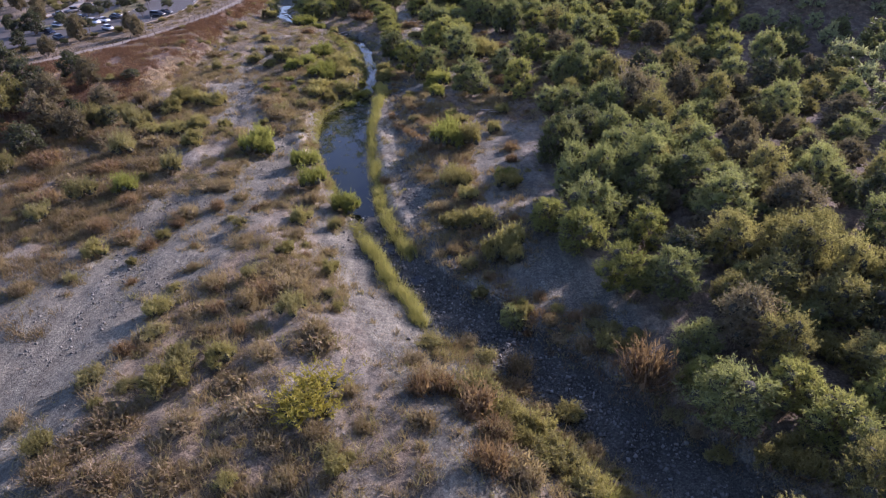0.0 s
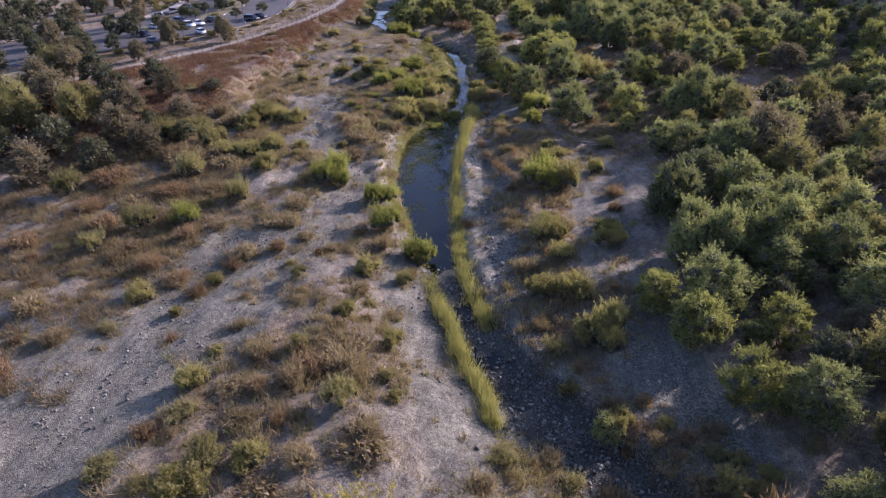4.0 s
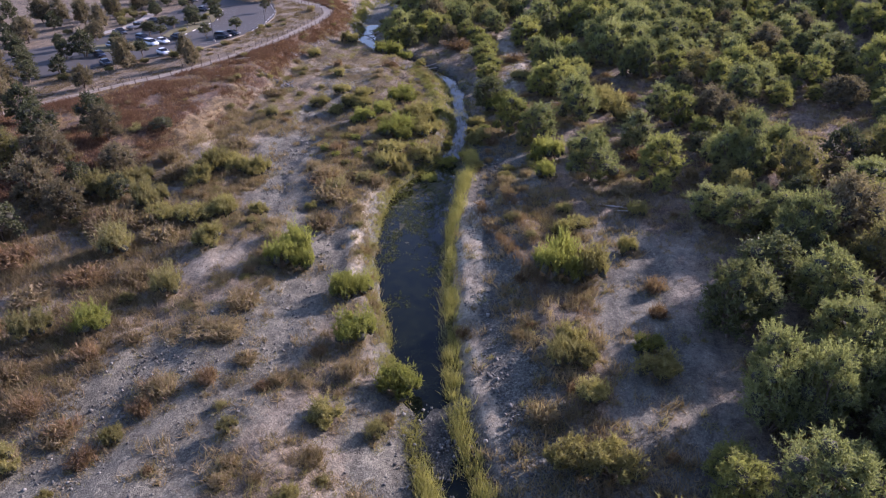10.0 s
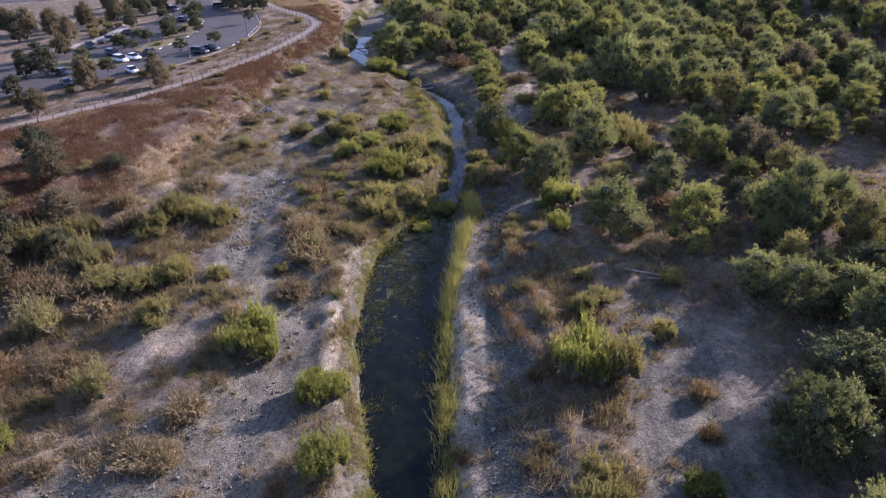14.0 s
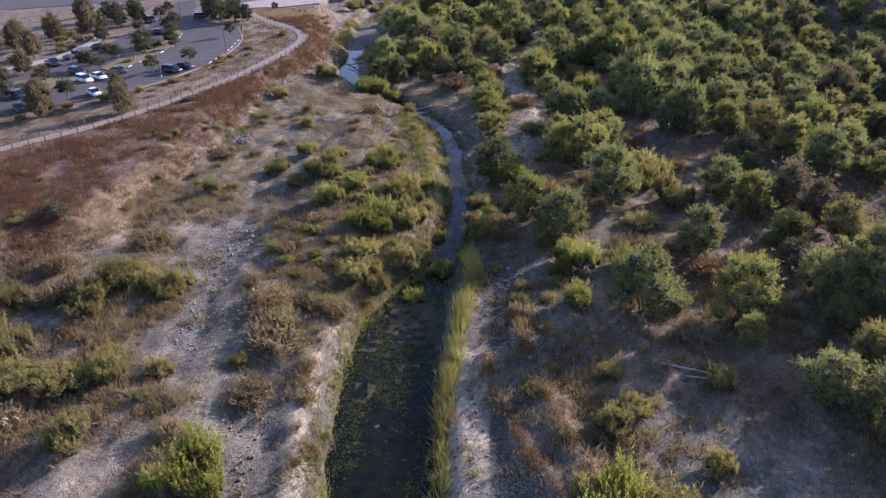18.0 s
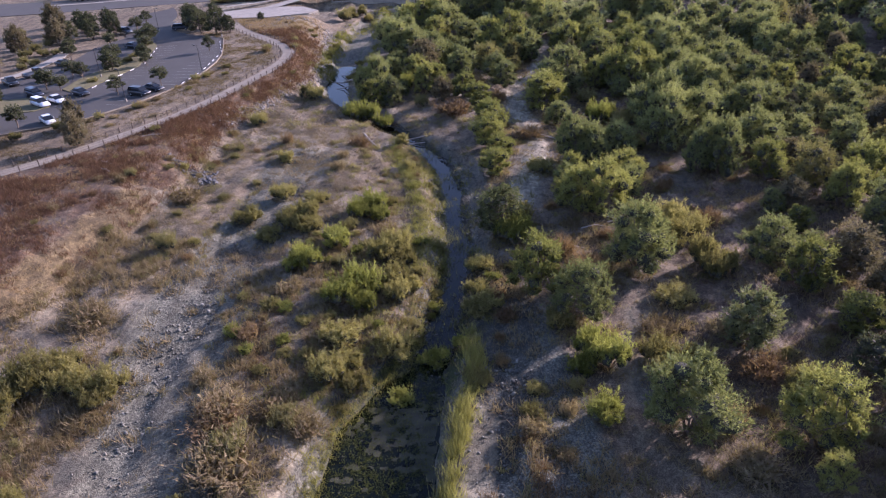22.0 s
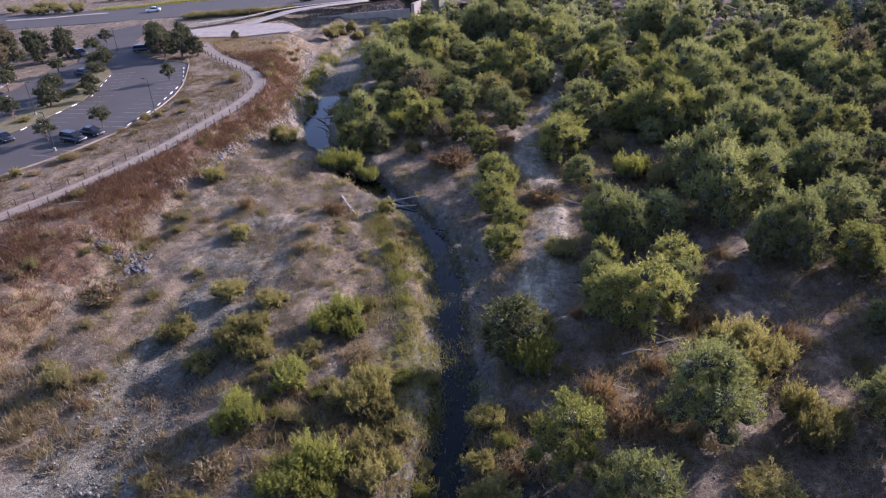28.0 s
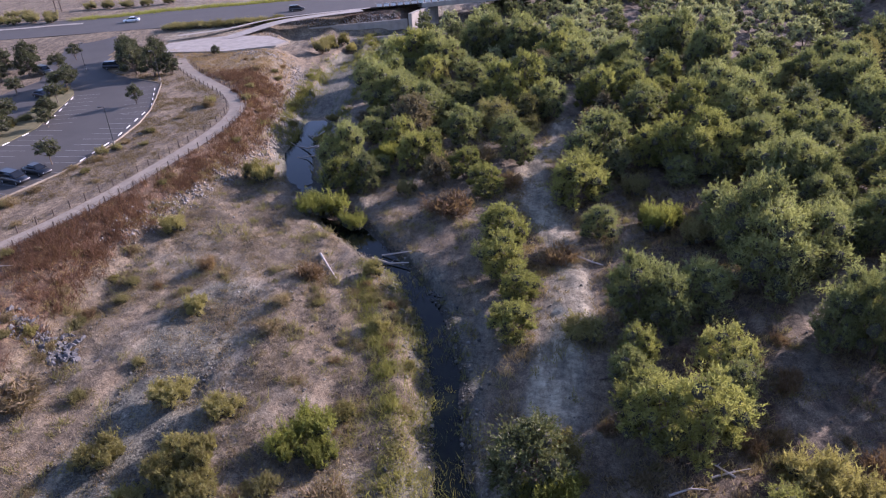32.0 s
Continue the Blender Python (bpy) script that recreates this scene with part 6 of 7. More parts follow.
plants("O", "round dark green parking lot tree with thin trunk", "car park trees", [(-88.5, 224.6, 4.3, 4.4)])
plants("S", "low grey-olive verge shrub", "verge shrubs of the terrace", [(-77, 236, 2.4, 1.3), (-75.5, 238, 2.0, 1.1), (-74, 246, 1.8, 1), (-80, 216, 2.2, 1.2), (-84, 210, 2.2, 1.3), (-88, 204, 2.9, 1.8), (-93, 199, 2.4, 1.4), (-75, 228, 1.7, 0.8), (-72, 240, 1.7, 0.8), (-70, 262, 2.4, 1.8), (-98, 192, 2.4, 1.2), (-105, 185, 2.8, 1.6), (-125, 247, 2.8, 1.6), (-128, 252, 2.8, 1.8), (-130, 236, 2.8, 1.7), (-126, 262, 2.8, 1.6), (-133, 246, 2.8, 1.7), (-128, 228, 2.8, 1.6), (-136, 236, 2.8, 1.6)])

plants("T", "dense dark browning sycamore at the foot of the slope", "sycamores of the west slope", [(-73, 127, 8.5, 8), (-67, 139, 6.5, 6), (-67, 124, 7, 6.5), (-80, 111, 8, 7.5), (-76, 136, 7.5, 7), (-92, 139, 9, 8.5), (-101, 147, 9, 8.5), (-109, 141, 9, 9), (-87, 104, 8, 8), (-72, 146, 7, 6.5)])
plants("H", "dark green oak at the foot of the slope", "oaks of the west slope", [(-72, 117, 7.5, 7), (-81, 121, 9, 8.5), (-89, 116, 9, 8.5), (-85, 146, 8, 7.5), (-94, 156, 8, 8), (-70, 133, 6, 5.5), (-63, 131, 5.5, 4.5), (-78, 153, 7, 7)])
plants("G", "olive and brown sycamore at the foot of the slope", "turning sycamores of the west slope", [(-83, 132, 9, 8.5), (-91, 127, 9, 9), (-99, 133, 9, 8.5), (-106, 160, 8, 8), (-97, 120, 9, 9)])
plants("D", "dry brown shrub on the bare verge of the car park", "dry shrubs of the verge", [(-76.6, 233.3, 3.4, 1.2), (-74.6, 246.7, 3.0, 0.9), (-79.4, 216.7, 3.2, 1.6), (-81.6, 210.7, 2.6, 0.8), (-78.6, 221.3, 2.6, 0.8), (-69.8, 260.5, 2.4, 2.0), (-78.2, 229.8, 2.4, 0.7), (-75.8, 241.1, 2.2, 0.7), (-85.2, 208.4, 2.6, 0.9), (-80.8, 214.4, 2.0, 0.7), (-72.2, 254.1, 2.2, 0.7), (-74.2, 211.0, 2.0, 0.7), (-79.7, 205.7, 2.2, 0.8), (-71.6, 225.0, 1.8, 0.6)])
plants("S", "low dark olive shrub in a planted strip of the car park", "planted shrubs of the car park", [(-142.0, 272.8, 3.7, 2.2), (-134.6, 266.5, 3.5, 2.1), (-132.4, 259.3, 3.7, 2.2), (-134.5, 272.2, 3.7, 2), (-128.7, 260.8, 3.3, 2), (-152.7, 286.2, 3.7, 2.4), (-124.4, 250.7, 3.1, 1.6), (-102.1, 248.9, 3.3, 1.6), (-105.7, 251.3, 2.9, 1.4), (-101.6, 252.6, 2.8, 1.2), (-105.7, 270.1, 3.1, 1.4), (-100.0, 234.9, 2.8, 1.2), (-102.6, 257.5, 2.4, 1.0)])
plants("O", "round dark green tree in the planted island", "island trees", [(-102.1, 263.3, 4.6, 4.6), (-107.4, 276.1, 4.6, 5.0), (-117.1, 287.5, 4.6, 5.0), (-105.2, 251.2, 4.6, 4.4), (-107.5, 239.7, 4.6, 4.2), (-107.0, 229.4, 4.6, 4.2), (-103.1, 228.1, 4.6, 3.8), (-98.0, 254.0, 4.6, 3.8)])
plants("S", "clipped brown-green hedge shrub beside the road", "hedge along the road", [(-110, 329, 5.6, 1.9), (-107, 330, 5.6, 2.0), (-104, 330.5, 5.6, 1.9), (-101, 331, 5.6, 2.0), (-98, 332, 5.6, 2.0), (-95, 333, 5.6, 1.9), (-92, 335.5, 5.6, 2.0), (-89, 338, 5.6, 1.9), (-86, 340.5, 5.6, 1.9), (-83.5, 343, 5.6, 1.8)])
plants("S", "rounded olive shrub beyond the road", "shrubs beyond the road", [(-171, 342, 4.8, 2.8), (-166, 341, 4.8, 2.6), (-161, 343, 4.8, 3.0), (-155, 343, 4.0, 2.5), (-174, 352, 4.8, 2.6), (-168, 350, 4.8, 3.0), (-160, 350, 4.8, 2.6), (-156, 366, 4.8, 2.6), (-150, 367, 4.8, 2.8), (-144, 368, 4.8, 2.6), (-138, 370, 4.8, 2.6), (-132, 374, 4.8, 2.6), (-180, 346, 4.8, 2.6)])

# ---- what nobody could count ----
def open_bar(x, y):
    d, side, half = near_line(x, y, CREEK)
    t, ts, _ = near_line(x, y, TOE)
    return (d - half > 1.2) * (t * ts < 1.0)


def by_wash(x, y):
    return np.maximum(on_plain(x, y), step(9, 4, np.minimum(near_line(x, y, WASH)[0] + 2.5 * (y > 96), near_line(x, y, BRAID)[0] + 4)))


def by_glade(x, y):
    g = np.minimum(near_line(x, y, GLADE)[0], 1.9 * np.minimum(near_line(x, y, WASH_EAST)[0], near_line(x, y, GLADE_NORTH)[0]))
    return np.maximum(step(7, 3, g), step(6, 2, near_line(x, y, SANDBAR)[0]))


def clumpy(x, y, size, seed):
    return np.clip(0.5 + 1.1 * ripple(x, y, size, seed), 0, 1)


def on_slope(x, y):
    t, side, _ = near_line(x, y, TOE)
    p, pside, _ = near_line(x, y, PATH)
    return step(-1.5, 1.0, t * side) * ((p * pside < -1.7) | (y < 150)) * ~inside(x, y, LOT)


straw_spots = scatter(1, 70000, -80, 45, 30, 250, lambda x, y: open_bar(x, y) * (1 - 0.9 * by_wash(x, y)) * (1 - 0.85 * by_glade(x, y)) * clumpy(x, y, 6, 11) * 0.75)
tufts("dry_grass", 2, straw_spots, 6, 0.42, 0.16, 0.8, STRAW, "matted dry straw-coloured grass", "grass", 0.05)


def scrub_share(x, y):
    return open_bar(x, y) * (1 - 0.5 * step(-18, -24, x) * step(122, 106, y)) * (1 - 0.95 * by_wash(x, y)) * (1 - 0.6 * by_glade(x, y)) * (1 - 0.9 * step(3.5, 2, near_line(x, y, TRACE)[0])) * np.clip(0.45 + 1.0 * ripple(x, y, 9, 15) + 0.5 * ripple(x, y, 3, 16), 0, 1)


scrub_spots = scatter(3, 15000, -80, 12, 30, 170, scrub_share)
tufts("low_brown_scrub", 4, scrub_spots, 30, 0.85, 0.34, 0.62, LEAF_DRY, "low brown weeds and dead scrub", "weeds", 0.085)
west_spots = scatter(20, 7300, -82, -43, 60, 140, lambda x, y: open_bar(x, y) * clumpy(x, y, 5, 23) * 0.72)
tufts("west_scrub", 25, west_spots, 26, 0.85, 0.36, 0.62, LEAF_DRY, "brown and russet weeds below the west slope", "weeds", 0.07)
scrub_spots = scatter(7, 9000, -75, 70, 30, 270, lambda x, y: scrub_share(x, y) * 0.8)
tufts("low_olive_scrub", 8, scrub_spots, 26, 0.75, 0.34, 0.6, LEAF_SAGE, "low grey-olive weeds", "weeds", 0.085)
under_spots = scatter(13, 21000, -12, 60, 118, 275, lambda x, y: (near_line(x, y, CREEK)[0] > 3.5) * step(4.2, 5.6, near_line(x, y, EAST_SHADED_SILT)[0]) * (1 - 0.95 * by_glade(x, y)) * np.clip(0.5 + 0.9 * ripple(x, y, 7, 18), 0.05, 1) * 0.75)
tufts("undergrowth", 14, under_spots, 24, 0.6, 0.4, 0.8, LEAF_DRY, "dark brown undergrowth of dead brush", "brush", 0.09)
bar_spots = scatter(15, 26000, -58, -22, 160, 245, lambda x, y: open_bar(x, y) * np.clip(0.35 + 1.0 * ripple(x, y, 4, 21), 0, 1) * 0.8)
tufts("bar_grass", 16, bar_spots, 12, 0.32, 0.26, 1.0, STRAW, "short dry grass on the gravel bar", "grass", 0.05)
weed_spots = scatter(17, 9000, -58, -24, 160, 245, lambda x, y: open_bar(x, y) * np.clip(0.2 + 1.1 * ripple(x + 0.1 * y, 0.25 * y, 3, 22), 0, 1) * 0.7)
tufts("bar_weeds", 18, weed_spots, 14, 0.4, 0.3, 0.8, LEAF_DRY, "low brown weeds in rows on the gravel bar", "weeds", 0.055)
rust_spots = scatter(5, 44000, -110, -45, 110, 300, lambda x, y: on_slope(x, y) * step(294, 280, y) * clumpy(x, y, 5.0, 13) * (1 - 0.4 * step(146, 156, y) * step(186, 174, y) * step(6, 3, near_line(x, y, TOE)[0])))
rust_spots = np.concatenate([rust_spots, scatter(19, 15000, -84, -54, 196, 284, lambda x, y: on_slope(x, y) * clumpy(x, y, 3.5, 24) * 0.8)])
tufts("russet_weeds", 6, rust_spots, 18, 0.75, 0.38, 0.6, LEAF_RUSSET, "dense russet-brown dead weeds on the embankment", "weeds", 0.07)
hay_spots = scatter(9, 46000, -110, -45, 110, 308, lambda x, y: on_slope(x, y) * np.maximum(0.7 * step(278, 290, y), clumpy(x, y, 6.0, 14) * 0.6, step(146, 156, y) * step(188, 176, y) * step(8, 4, near_line(x, y, TOE)[0])))
tufts("golden_grass", 10, hay_spots, 14, 0.5, 0.3, 0.9, GOLD_STRAW, "golden dry grass on the bluff", "grass", 0.05)
verge_spots = scatter(11, 34000, -110, -62, 160, 285, lambda x, y: (near_line(x, y, PATH)[0] * near_line(x, y, PATH)[1] > 2.0) * ~inside(x, y, LOT) * clumpy(x, y, 4.0, 17) * 0.6)
tufts("verge_weeds", 12, verge_spots, 14, 0.35, 0.3, 0.9, LEAF_DRY, "sparse dry weeds on the verge", "weeds", 0.06)


def along(line, half, n, seed, first=0.0, last=1.0):
    """Random places in a band along a line."""
    rng = np.random.default_rng(seed)
    pts = np.array([p[:2] for p in line], float)
    lengths = np.linalg.norm(np.diff(pts, axis=0), axis=1)
    total = np.concatenate([[0], np.cumsum(lengths)])
    s = rng.uniform(first, last, n) * total[-1]
    x, y = np.interp(s, total, pts[:, 0]), np.interp(s, total, pts[:, 1])
    return np.column_stack([x, y]) + rng.normal(size=(n, 2)) * half


spit_spots = along([(16, 31), (12, 36.5), (9, 41.5), (4.5, 48), (0.5, 55), (-2, 60)], 1.1, 200, 26)
tufts("spit_weeds", 27, spit_spots, 20, 0.75, 0.3, 0.6, LEAF_SAGE, "olive and brown weeds along the gravel spit", "weeds", 0.06)
spit_spots = along([(18, 33), (13, 39), (9, 44.5), (3.5, 52), (-1, 59)], 1.4, 220, 28)
tufts("spit_brush", 29, spit_spots, 18, 0.7, 0.3, 0.7, LEAF_DRY, "dry brown brush along the gravel spit", "brush", 0.06)

REEDS_EAST = [(-3.9, 77.6), (-5.5, 81.3), (-7.7, 88.5), (-9.3, 96.6), (-10.5, 105.4), (-11.8, 117.8), (-12.3, 126), (-12.2, 134), (-11.4, 144), (-11.2, 150), (-12, 156)]
REEDS_WEST = [(-2.8, 62.5), (-3.9, 66.5), (-6.3, 71.9), (-7.8, 76), (-9.4, 80.5), (-11, 84.5)]
REEDS_SPIT = [(12.2, 35.5), (9.2, 41), (7, 44.8), (4.3, 47.9)]
REEDS_BAR = [(-21.8, 185.3), (-24.1, 193.2), (-26.9, 201), (-29.4, 208)]
REEDS_NORTH = [(-56, 258), (-58, 270), (-60, 288), (-61, 306), (-58, 322)]
REEDS_FAR = [(-55, 318), (-54, 328), (-52, 336), (-48, 345)]


def gappy(spots, seed, least=0.25):
    keep = np.random.default_rng(seed).uniform(0, 1, len(spots)) < np.clip(0.6 + 0.9 * ripple(spots[:, 0], spots[:, 1], 2.2, seed), least, 1)
    return spots[keep]


reed_spots = gappy(np.concatenate([along(REEDS_EAST, 0.42, 1700, 21), along(REEDS_WEST, 0.38, 560, 22), along(REEDS_SPIT, 0.55, 420, 23)]), 24)
tufts("reed_bed", 24, reed_spots, 14, 1.3, 0.24, 0.35, REED, "dense yellow-green reeds edging the creek", "reeds", 0.055)
reed_spots = gappy(np.concatenate([along(REEDS_BAR, 0.55, 420, 25), along(REEDS_NORTH, 1.3, 520, 26), along(REEDS_FAR, 2.2, 500, 27), along(CREEK[10:14], 3.0, 500, 28), along(CREEK[13:18], 1.8, 300, 30)]), 29, 0.1)
tufts("creek_grass", 29, reed_spots, 14, 0.8, 0.3, 0.5, REED, "green and yellow grass beside the stream", "grass", 0.055)

stalk_spots = gappy(np.concatenate([along([(2.5, 70), (4, 84), (5, 95), (4, 108), (2.5, 118), (-1, 134)], 1.0, 700, 51), along([(6, 68), (11, 60), (17, 52), (24, 42)], 1.2, 420, 57), along([(-1, 60), (4, 52), (9, 44), (14, 36)], 0.8, 300, 58), along(RIDGE_A, 0.45, 420, 52), along(RIDGE_B, 0.45, 360, 56), along([(-30, 140), (-33, 150), (-33, 158)], 2.0, 300, 53)]), 54)
tufts("dead_stalks", 55, stalk_spots, 16, 0.5, 0.3, 0.35, LEAF_RUST, "standing dead brown stalks beside the gravel", "weeds", 0.05)
green_spots = along([(-150, 346.5), (-138, 351.5), (-125, 360.5), (-108, 367), (-95, 373), (-60, 384)], 1.2, 1100, 48)
tufts("road_verge_grass", 49, green_spots, 10, 0.8, 0.4, 0.5, LEAF_BRIGHT, "green grassy verge beyond the road", "grass", 0.12)


def shore(x, y):
    """The pool's west shore."""
    d, side, half = near_line(x, y, CREEK)
    return (side > 0) * step(2.6, 1.2, d - half + 0.8 * ripple(x, y, 2.0, 33)) * step(-0.7, 0.3, d - half)


shore_spots = scatter(71, 16000, -30, -10, 84, 160, lambda x, y: shore(x, y) * np.clip(0.5 + ripple(x, y, 3, 34), 0, 1))
tufts("shore_grass", 72, shore_spots, 16, 0.5, 0.22, 0.7, REED, "green and straw-coloured grass on the pool's shore", "grass", 0.06)
weed_spots = scatter(73, 7500, -25, -11, 108, 152, lambda x, y: (near_line(x, y, CREEK)[0] < near_line(x, y, CREEK)[2] + 0.4) * np.clip(0.75 * step(110, 142, y) - 0.05 + 0.9 * ripple(x, y, 2.4, 35), 0, 1))
tufts("water_weed", 74, weed_spots, 9, 0.22, 0.2, 1.1, LEAF_WEED, "dark green weed growing out of the shallow pool", "weeds", 0.07, -4.06)
lush = scatter(75, 9000, -36, -10, 142, 206, lambda x, y: step(11, 4, near_line(x, y, CREEK)[0] - near_line(x, y, CREEK)[2]) * (near_line(x, y, CREEK)[0] > near_line(x, y, CREEK)[2] + 0.2) * (near_line(x, y, CREEK)[1] > 0) * np.clip(0.5 + ripple(x, y, 4, 36), 0, 1) * 0.75 * (1 - 0.72 * step(172, 182, y)))
tufts("lush_grass", 76, lush, 16, 0.6, 0.3, 0.6, REED, "lush green and yellow grass at the stream side", "grass", 0.06)
herbs = scatter(91, 15000, -31, -13, 168, 214, lambda x, y: (near_line(x, y, CREEK)[1] > 0) * step(-0.2, 0.5, near_line(x, y, CREEK)[0] - near_line(x, y, CREEK)[2]) * step(5.4, 4.4, near_line(x, y, CREEK)[0] - near_line(x, y, CREEK)[2]) * np.clip(0.5 + 0.9 * ripple(x, y, 2.5, 69), 0, 1))
tufts("shelf_herbs", 92, herbs, 12, 0.2, 0.2, 1.1, REED, "low yellow-green herbs carpeting the gravel shelf beside the stream", "herbs", 0.07)
north = scatter(79, 9000, -72, -38, 256, 348, lambda x, y: step(9, 4, near_line(x, y, CREEK)[0]) * (near_line(x, y, CREEK)[0] > near_line(x, y, CREEK)[2]) * np.clip(0.35 + 1.1 * ripple(x, y, 5, 37), 0, 1))
north = north[near_line(north[:, 0], north[:, 1], GRAVEL_NORTH)[0] > near_line(north[:, 0], north[:, 1], GRAVEL_NORTH)[2]]
tufts("channel_grass", 80, north, 14, 0.9, 0.36, 0.5, REED, "yellow-green grass and sedge filling the stream channel", "grass", 0.08)
rng = np.random.default_rng(31)
spots = np.concatenate([scatter(32, 15000, -62, -26, 30, 205, lambda x, y: by_wash(x, y) * open_bar(x, y) * (1 - 0.6 * on_plain(x, y))), scatter(33, 14000, -20, 30, 40, 270, lambda x, y: by_glade(x, y) * open_bar(x, y) * 0.8),
                        scatter(34, 6000, -45, 5, 30, 210, lambda x, y: open_bar(x, y) * 0.5), scatter(38, 15000, -58, -20, 158, 245, lambda x, y: open_bar(x, y) * np.clip(0.4 + ripple(x + 0.1 * y, 0.2 * y, 3, 39), 0, 1)), along(CREEK[1:6], 2.6, 2600, 35), along(CREEK[11:18], 2.2, 1800, 36), scatter(77, 2600, -30, -10, 100, 155, lambda x, y: shore(x, y)), scatter(78, 9000, -13, 4, 95, 180, lambda x, y: open_bar(x, y) * step(7, 3, near_line(x, y, SANDBAR)[0]))])
stones("river_stones", 37, spots, 0.06 + 0.2 * rng.uniform(0, 1, len(spots)) ** 6, STONE, "scattered rounded grey river stones and gravel", "stones")
def wash_thread(x, y):
    """The stony threads of the dry wash."""
    wash = np.minimum(near_line(x, y, WASH)[0], near_line(x, y, BRAID)[0] + 2.0)
    return step(6, 3.5, wash) * step(0.24, 0.06, np.abs(ripple(x + 0.1 * y, 0.14 * y, 3.4, 41)))


spots = scatter(84, 16000, -52, -22, 56, 202, wash_thread)
stones("wash_cobbles", 85, spots, 0.09 + 0.26 * rng.uniform(0, 1, len(spots)) ** 3, STONE, "rows of grey cobbles in the threads of the dry wash", "stones")
spots = np.concatenate([along(CREEK[0:6], 2.6, 5200, 86), along(CREEK[11:19], 2.0, 3600, 87), scatter(88, 9000, -12, 6, 70, 152, lambda x, y: (near_line(x, y, CREEK)[1] < 0) * step(3, 4.5, near_line(x, y, CREEK)[0] - near_line(x, y, CREEK)[2]) * step(11, 8, near_line(x, y, CREEK)[0] - near_line(x, y, CREEK)[2]) * np.clip(0.5 + ripple(x, y, 4, 68), 0, 1))])
stones("bed_cobbles", 89, spots, 0.08 + 0.34 * rng.uniform(0, 1, len(spots)) ** 4, STONE, "grey cobbles strewn over the dry creek bed", "stones")
RIP = [(-62.4, 211), (-60.5, 221), (-58.3, 230), (-57.2, 240), (-55.6, 249), (-56.5, 258), (-59, 271), (-61.6, 283), (-64.2, 297), (-68, 304.6), (-73, 304), (-82, 303.6)]
spots = np.concatenate([along(RIP, 1.2, 1700, 41), along([(-78, 343.5), (-66, 348.5), (-50, 354)], 1.3, 700, 42), along([(-80, 325), (-81, 332)], 1.2, 200, 44)])
stones("riprap", 43, spots, rng.uniform(0.14, 0.44, len(spots)), RIPRAP, "pale angular riprap boulders on the creek bank", "rocks", 0.35)
RUBBLE = grained("dark_rubble", (0.1, 0.098, 0.096), 0.9, 0.5, 2.0, 8)
spots = along([(-62.7, 192.8), (-53.8, 189.8)], 0.9, 150, 45)
def boulder_mesh(seed):
    """A broken block of rock with uneven faces."""
    rng = np.random.default_rng(seed)
    bm = bmesh.new()
    for p in unit(rng.normal(size=(13, 3))) * rng.uniform(0.36, 0.58, (13, 1)) * (1.15, 0.9, 0.75):
        bm.verts.new(p)
    bmesh.ops.convex_hull(bm, input=bm.verts)
    bmesh.ops.delete(bm, geom=[v for v in bm.verts if not v.link_faces], context="VERTS")
    me = bm_mesh("boulder", bm)
    me.materials.append(RUBBLE)
    return me


heap = thing("rubble_heap", "heap of broken dark rubble at the bluff foot", "rocks")
boulders = [boulder_mesh(k) for k in range(5)]
for k, (x, y) in enumerate(spots):
    size = rng.uniform(0.3, 1.0)
    boulder = new("boulder", boulders[k % 5])
    boulder.parent = heap
    boulder.matrix_basis = pose(x, y, at_ground(x, y) + 0.12 * size, rng.uniform(0, 40), rng.uniform(0, 40), rng.uniform(0, 360)) @ Matrix.Diagonal((size, size, size, 1))


def log(points, r0, r1, label, material=DRIFTWOOD, name="fallen_log"):
    """A bare trunk with a stub or two."""
    pts = [Vector((x, y, at_ground(x, y) + z)) for x, y, z in points]
    bm = bmesh.new()
    for i, (a, b) in enumerate(zip(pts, pts[1:])):
        n = len(pts) - 1
        rod(bm, a, b, lerp(r0, r1, i / n), lerp(r0, r1, (i + 1) / n), 8)
    for i in range(1, len(pts) - 1):
        rod(bm, pts[i], pts[i] + Vector((0.5, 0.3, 0.45)) * (6 * r0), r1 * 0.9, r1 * 0.3, 5)
    return tagged(part(name, bm, material), label, "log")


log([(-35.5, 212.5, 0.25), (-33.8, 210, 0.3), (-32.2, 207.4, 0.2)], 0.17, 0.09, "bleached fallen log on the gravel bar")
log([(-30, 216.5, 0.5), (-27.5, 215.8, 0.5), (-25, 215.4, 0.4)], 0.16, 0.08, "dark driftwood log across the stream")
log([(-29, 218.0, 0.4), (-26.5, 217.6, 0.6), (-24.8, 217.0, 0.4)], 0.12, 0.06, "dark driftwood log across the stream")
log([(-47.5, 254, 1.3), (-50.5, 257, 1.0), (-53.5, 259.5, 0.4), (-55.5, 260.5, 0.2)], 0.2, 0.05, "dead bleached tree fallen into the pool")
log([(-48.5, 262, 1.1), (-50.5, 262.5, 1.0), (-52.8, 265, 0.6), (-53.5, 267, 0.4)], 0.16, 0.04, "dead bleached tree fallen into the pool")
log([(-46.5, 250.5, 1.0), (-49.5, 253, 0.8), (-51.5, 253.5, 0.5)], 0.14, 0.04, "dead bleached tree fallen into the pool")
log([(8, 132, 0.15), (11, 131.3, 0.2), (14, 130.2, 0.15)], 0.12, 0.06, "grey fallen trunk on the sand")
log([(1, 178, 0.2), (2.6, 178.6, 0.35), (4, 178.8, 0.2)], 0.1, 0.04, "bleached branch among dry brush")
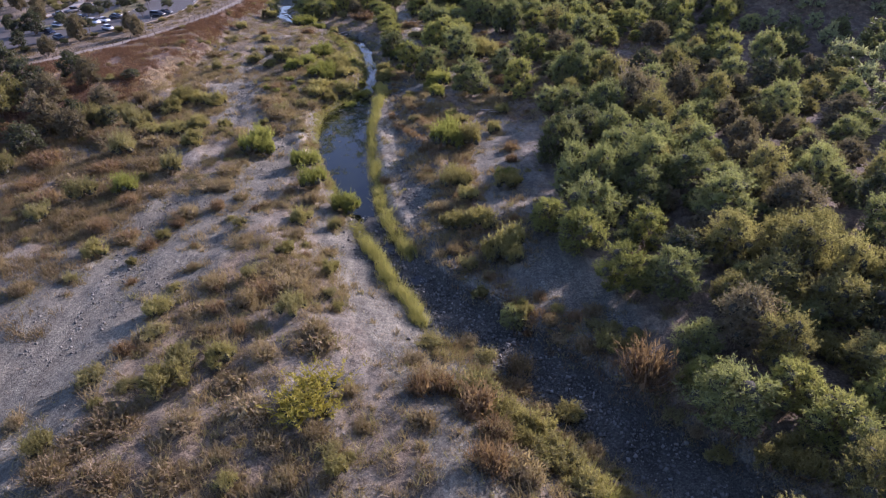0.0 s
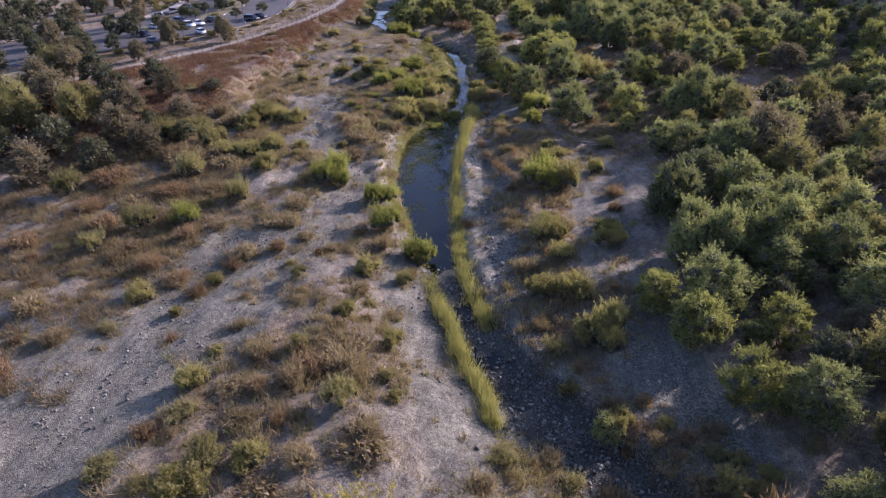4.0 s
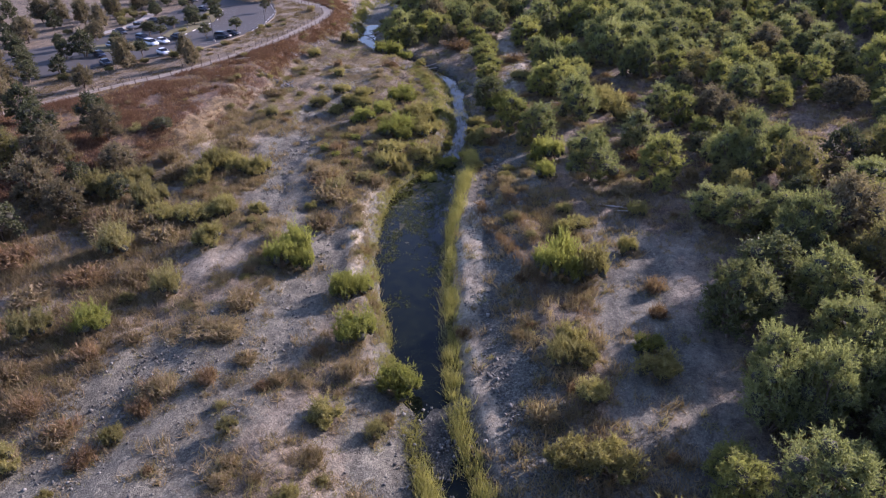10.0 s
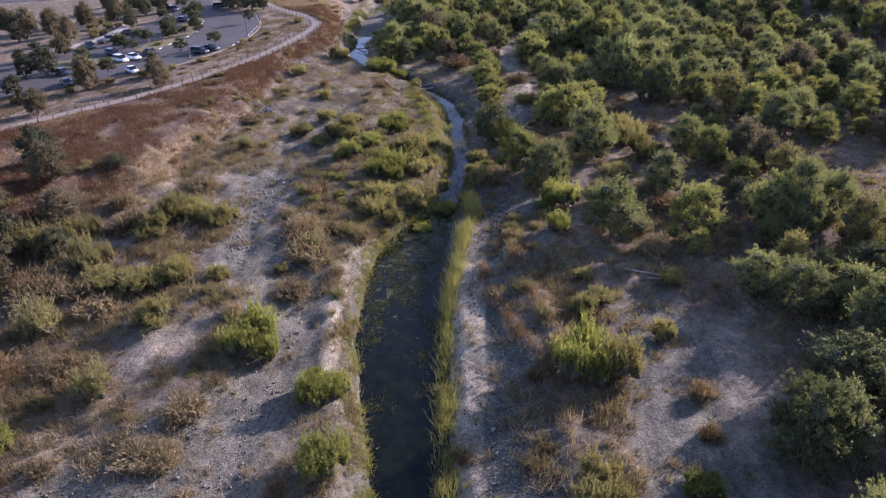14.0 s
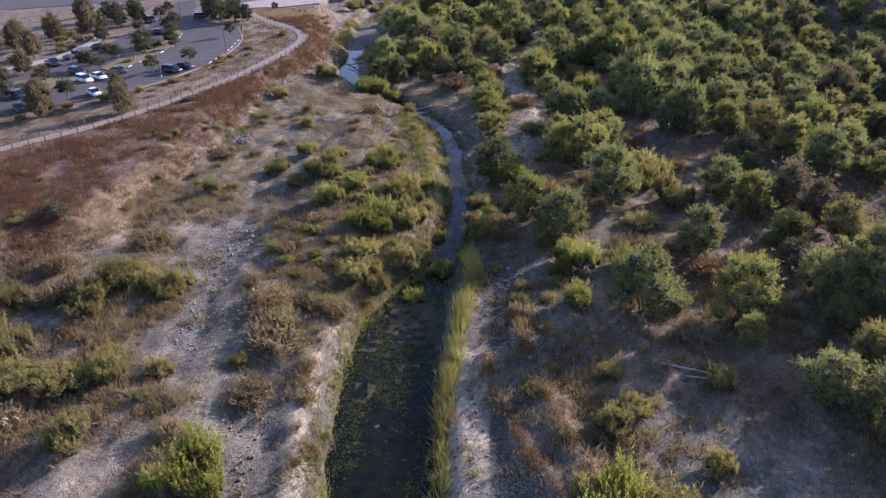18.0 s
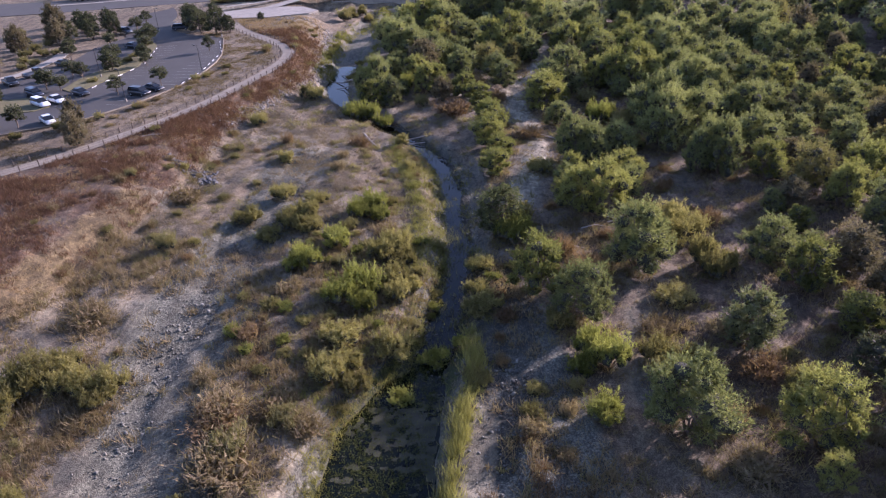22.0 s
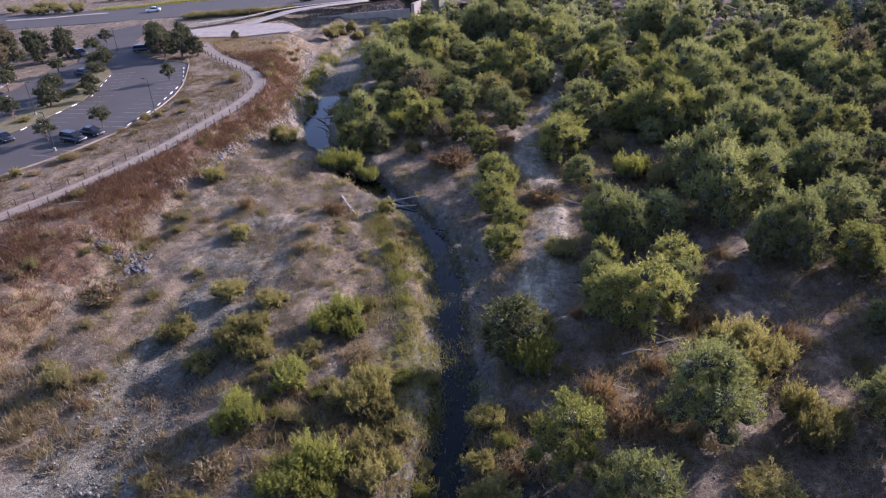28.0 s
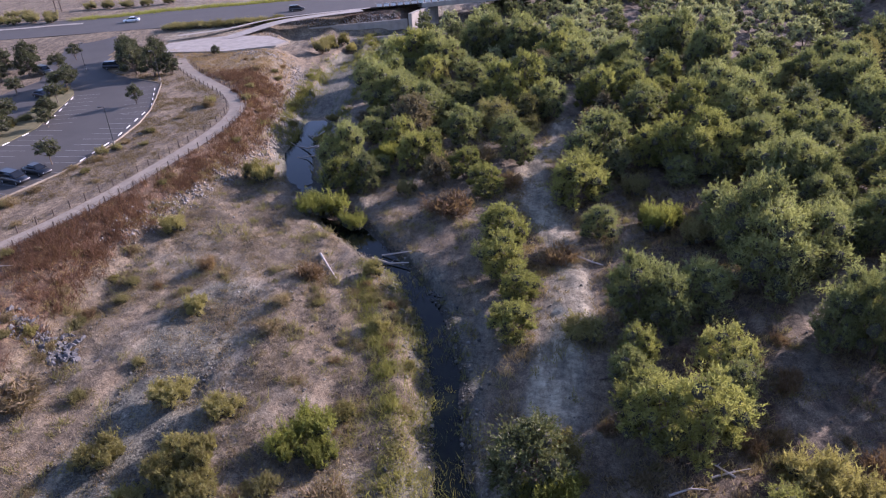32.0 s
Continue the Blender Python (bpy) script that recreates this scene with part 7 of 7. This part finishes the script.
log([(-4, 215, 0.2), (-2.2, 214, 0.3), (-0.8, 213.6, 0.2)], 0.14, 0.08, "dark log in the sandy clearing")

log([(4.6, 180.2, 0.12), (6.2, 180.7, 0.3), (7.8, 181.2, 0.2)], 0.1, 0.04, "grey dead branch fallen among the brush")
log([(6.4, 180.3, 0.12), (5.2, 181.2, 0.3), (4.0, 182.1, 0.2)], 0.1, 0.04, "grey dead branch fallen among the brush")
log([(-1.7, 173.7, 0.12), (-0.3, 173.4, 0.3), (1.1, 173.1, 0.2)], 0.1, 0.04, "grey dead branch fallen among the brush")
log([(-3.9, 173.5, 0.12), (-2.1, 173.7, 0.3), (-0.3, 173.9, 0.2)], 0.1, 0.04, "grey dead branch fallen among the brush")
log([(-9.2, 214.3, 0.12), (-7.9, 213.8, 0.3), (-6.6, 213.3, 0.2)], 0.1, 0.04, "dark fallen branch on the sand", POST_WOOD)
log([(-3.0, 191.9, 0.12), (-1.5, 192.2, 0.3), (0.0, 192.5, 0.2)], 0.1, 0.04, "dark fallen branch on the sand", POST_WOOD)
log([(-71.9, 189.1, 0.12), (-70.4, 188.3, 0.3), (-68.9, 187.5, 0.2)], 0.1, 0.04, "bleached dead branch on the bluff")
log([(-69.9, 186.1, 0.12), (-68.7, 185.2, 0.3), (-67.5, 184.3, 0.2)], 0.1, 0.04, "bleached dead branch on the bluff")
log([(-70.9, 200.1, 0.12), (-69.1, 200.5, 0.3), (-67.3, 200.9, 0.2)], 0.1, 0.04, "bleached dead branch on the bluff")
log([(10.1, 130.4, 0.12), (12.1, 130.0, 0.3), (14.1, 129.6, 0.2)], 0.1, 0.04, "grey dead branch fallen among the brush")


# ---- small dry shrubs between the larger ones ----
def odd_shrubs(seed, tries, x0, x1, y0, y1, share, codes, low, high, limit):
    rng = np.random.default_rng(seed)
    taken = [(*o.matrix_basis.translation.xy, 1.3 * o.scale.x) for o in scene.objects if o.get("category") in ("tree", "shrub")]
    made = 0
    for x, y in scatter(seed, tries, x0, x1, y0, y1, share):
        wide = rng.uniform(low, high)
        if made < limit and all((x - q[0]) ** 2 + (y - q[1]) ** 2 > (q[2] + 0.35 * wide) ** 2 for q in taken):
            code = codes[int(rng.integers(len(codes)))]
            KINDS[code].plant(x, y, wide, wide * rng.uniform(0.42, 0.66), {"D": "small dry brown twiggy shrub", "S": "small grey-olive shrub on silt", "R": "small rust-coloured dry shrub", "M": "small olive-green shrub on silt", "B": "small bright green shrub beside the stream"}[code], "small shrubs of the valley floor")
            taken.append((x, y, 0.4 * wide))
            made += 1


odd_shrubs(61, 1500, -66, -8, 36, 132, scrub_share, "DDDSRM", 0.9, 2.2, 110)
odd_shrubs(65, 900, -34, -14, 143, 176, lambda x, y: (near_line(x, y, CREEK)[0] > near_line(x, y, CREEK)[2] + 0.3) * (near_line(x, y, CREEK)[1] > 0) * 1.0, "MBMS", 1.2, 2.6, 34)
odd_shrubs(66, 900, -12, 2, 140, 180, lambda x, y: (near_line(x, y, CREEK)[0] > near_line(x, y, CREEK)[2] + 1.0) * (near_line(x, y, CREEK)[1] < 0) * 1.0, "MBDR", 1.4, 3.2, 14)
odd_shrubs(68, 500, 2, 36, 35, 68, lambda x, y: (near_line(x, y, CREEK)[0] > near_line(x, y, CREEK)[2] + 0.4) * step(11, 6, near_line(x, y, CREEK)[0]), "DRMDS", 1.2, 3.0, 34)
odd_shrubs(67, 700, -68, -40, 262, 345, lambda x, y: step(9, 5, near_line(x, y, CREEK)[0]) * (near_line(x, y, GRAVEL_NORTH)[0] > near_line(x, y, GRAVEL_NORTH)[2] + 1.5) * 1.0, "BMMB", 1.6, 3.4, 22)
odd_shrubs(62, 900, -66, -20, 132, 215, scrub_share, "DDRSM", 0.9, 2.0, 60)
odd_shrubs(63, 1200, -4, 45, 60, 240, scrub_share, "DDRRSM", 1.0, 2.4, 90)
odd_shrubs(64, 900, -82, -58, 120, 300, lambda x, y: on_slope(x, y), "RDDS", 1.0, 2.4, 70)


# ---- dry weeds gathered round the feet of the shrubs ----
rng = np.random.default_rng(81)
skirts = []
for o in scene.objects:
    if o.get("category") == "shrub" and o.location.x < 30 and 30 < o.location.y < 260 and o.location.z < 2.5:
        half, n = 1.25 * o.scale.x, int(14 + 14 * o.scale.x)
        skirts.append(np.array(o.location[:2]) + rng.normal(size=(n, 2)) * half * 0.75)
skirts = np.concatenate(skirts)
skirts = skirts[near_line(skirts[:, 0], skirts[:, 1], CREEK)[0] > near_line(skirts[:, 0], skirts[:, 1], CREEK)[2] + 0.4]
tufts("shrub_litter", 82, skirts[::2], 16, 0.5, 0.28, 0.8, LEAF_DRY, "dry brown weeds round the feet of shrubs", "weeds", 0.06)
tufts("shrub_grass", 83, skirts[1::2], 12, 0.45, 0.28, 0.8, LEAF_SAGE, "dull olive weeds round the feet of shrubs", "weeds", 0.06)
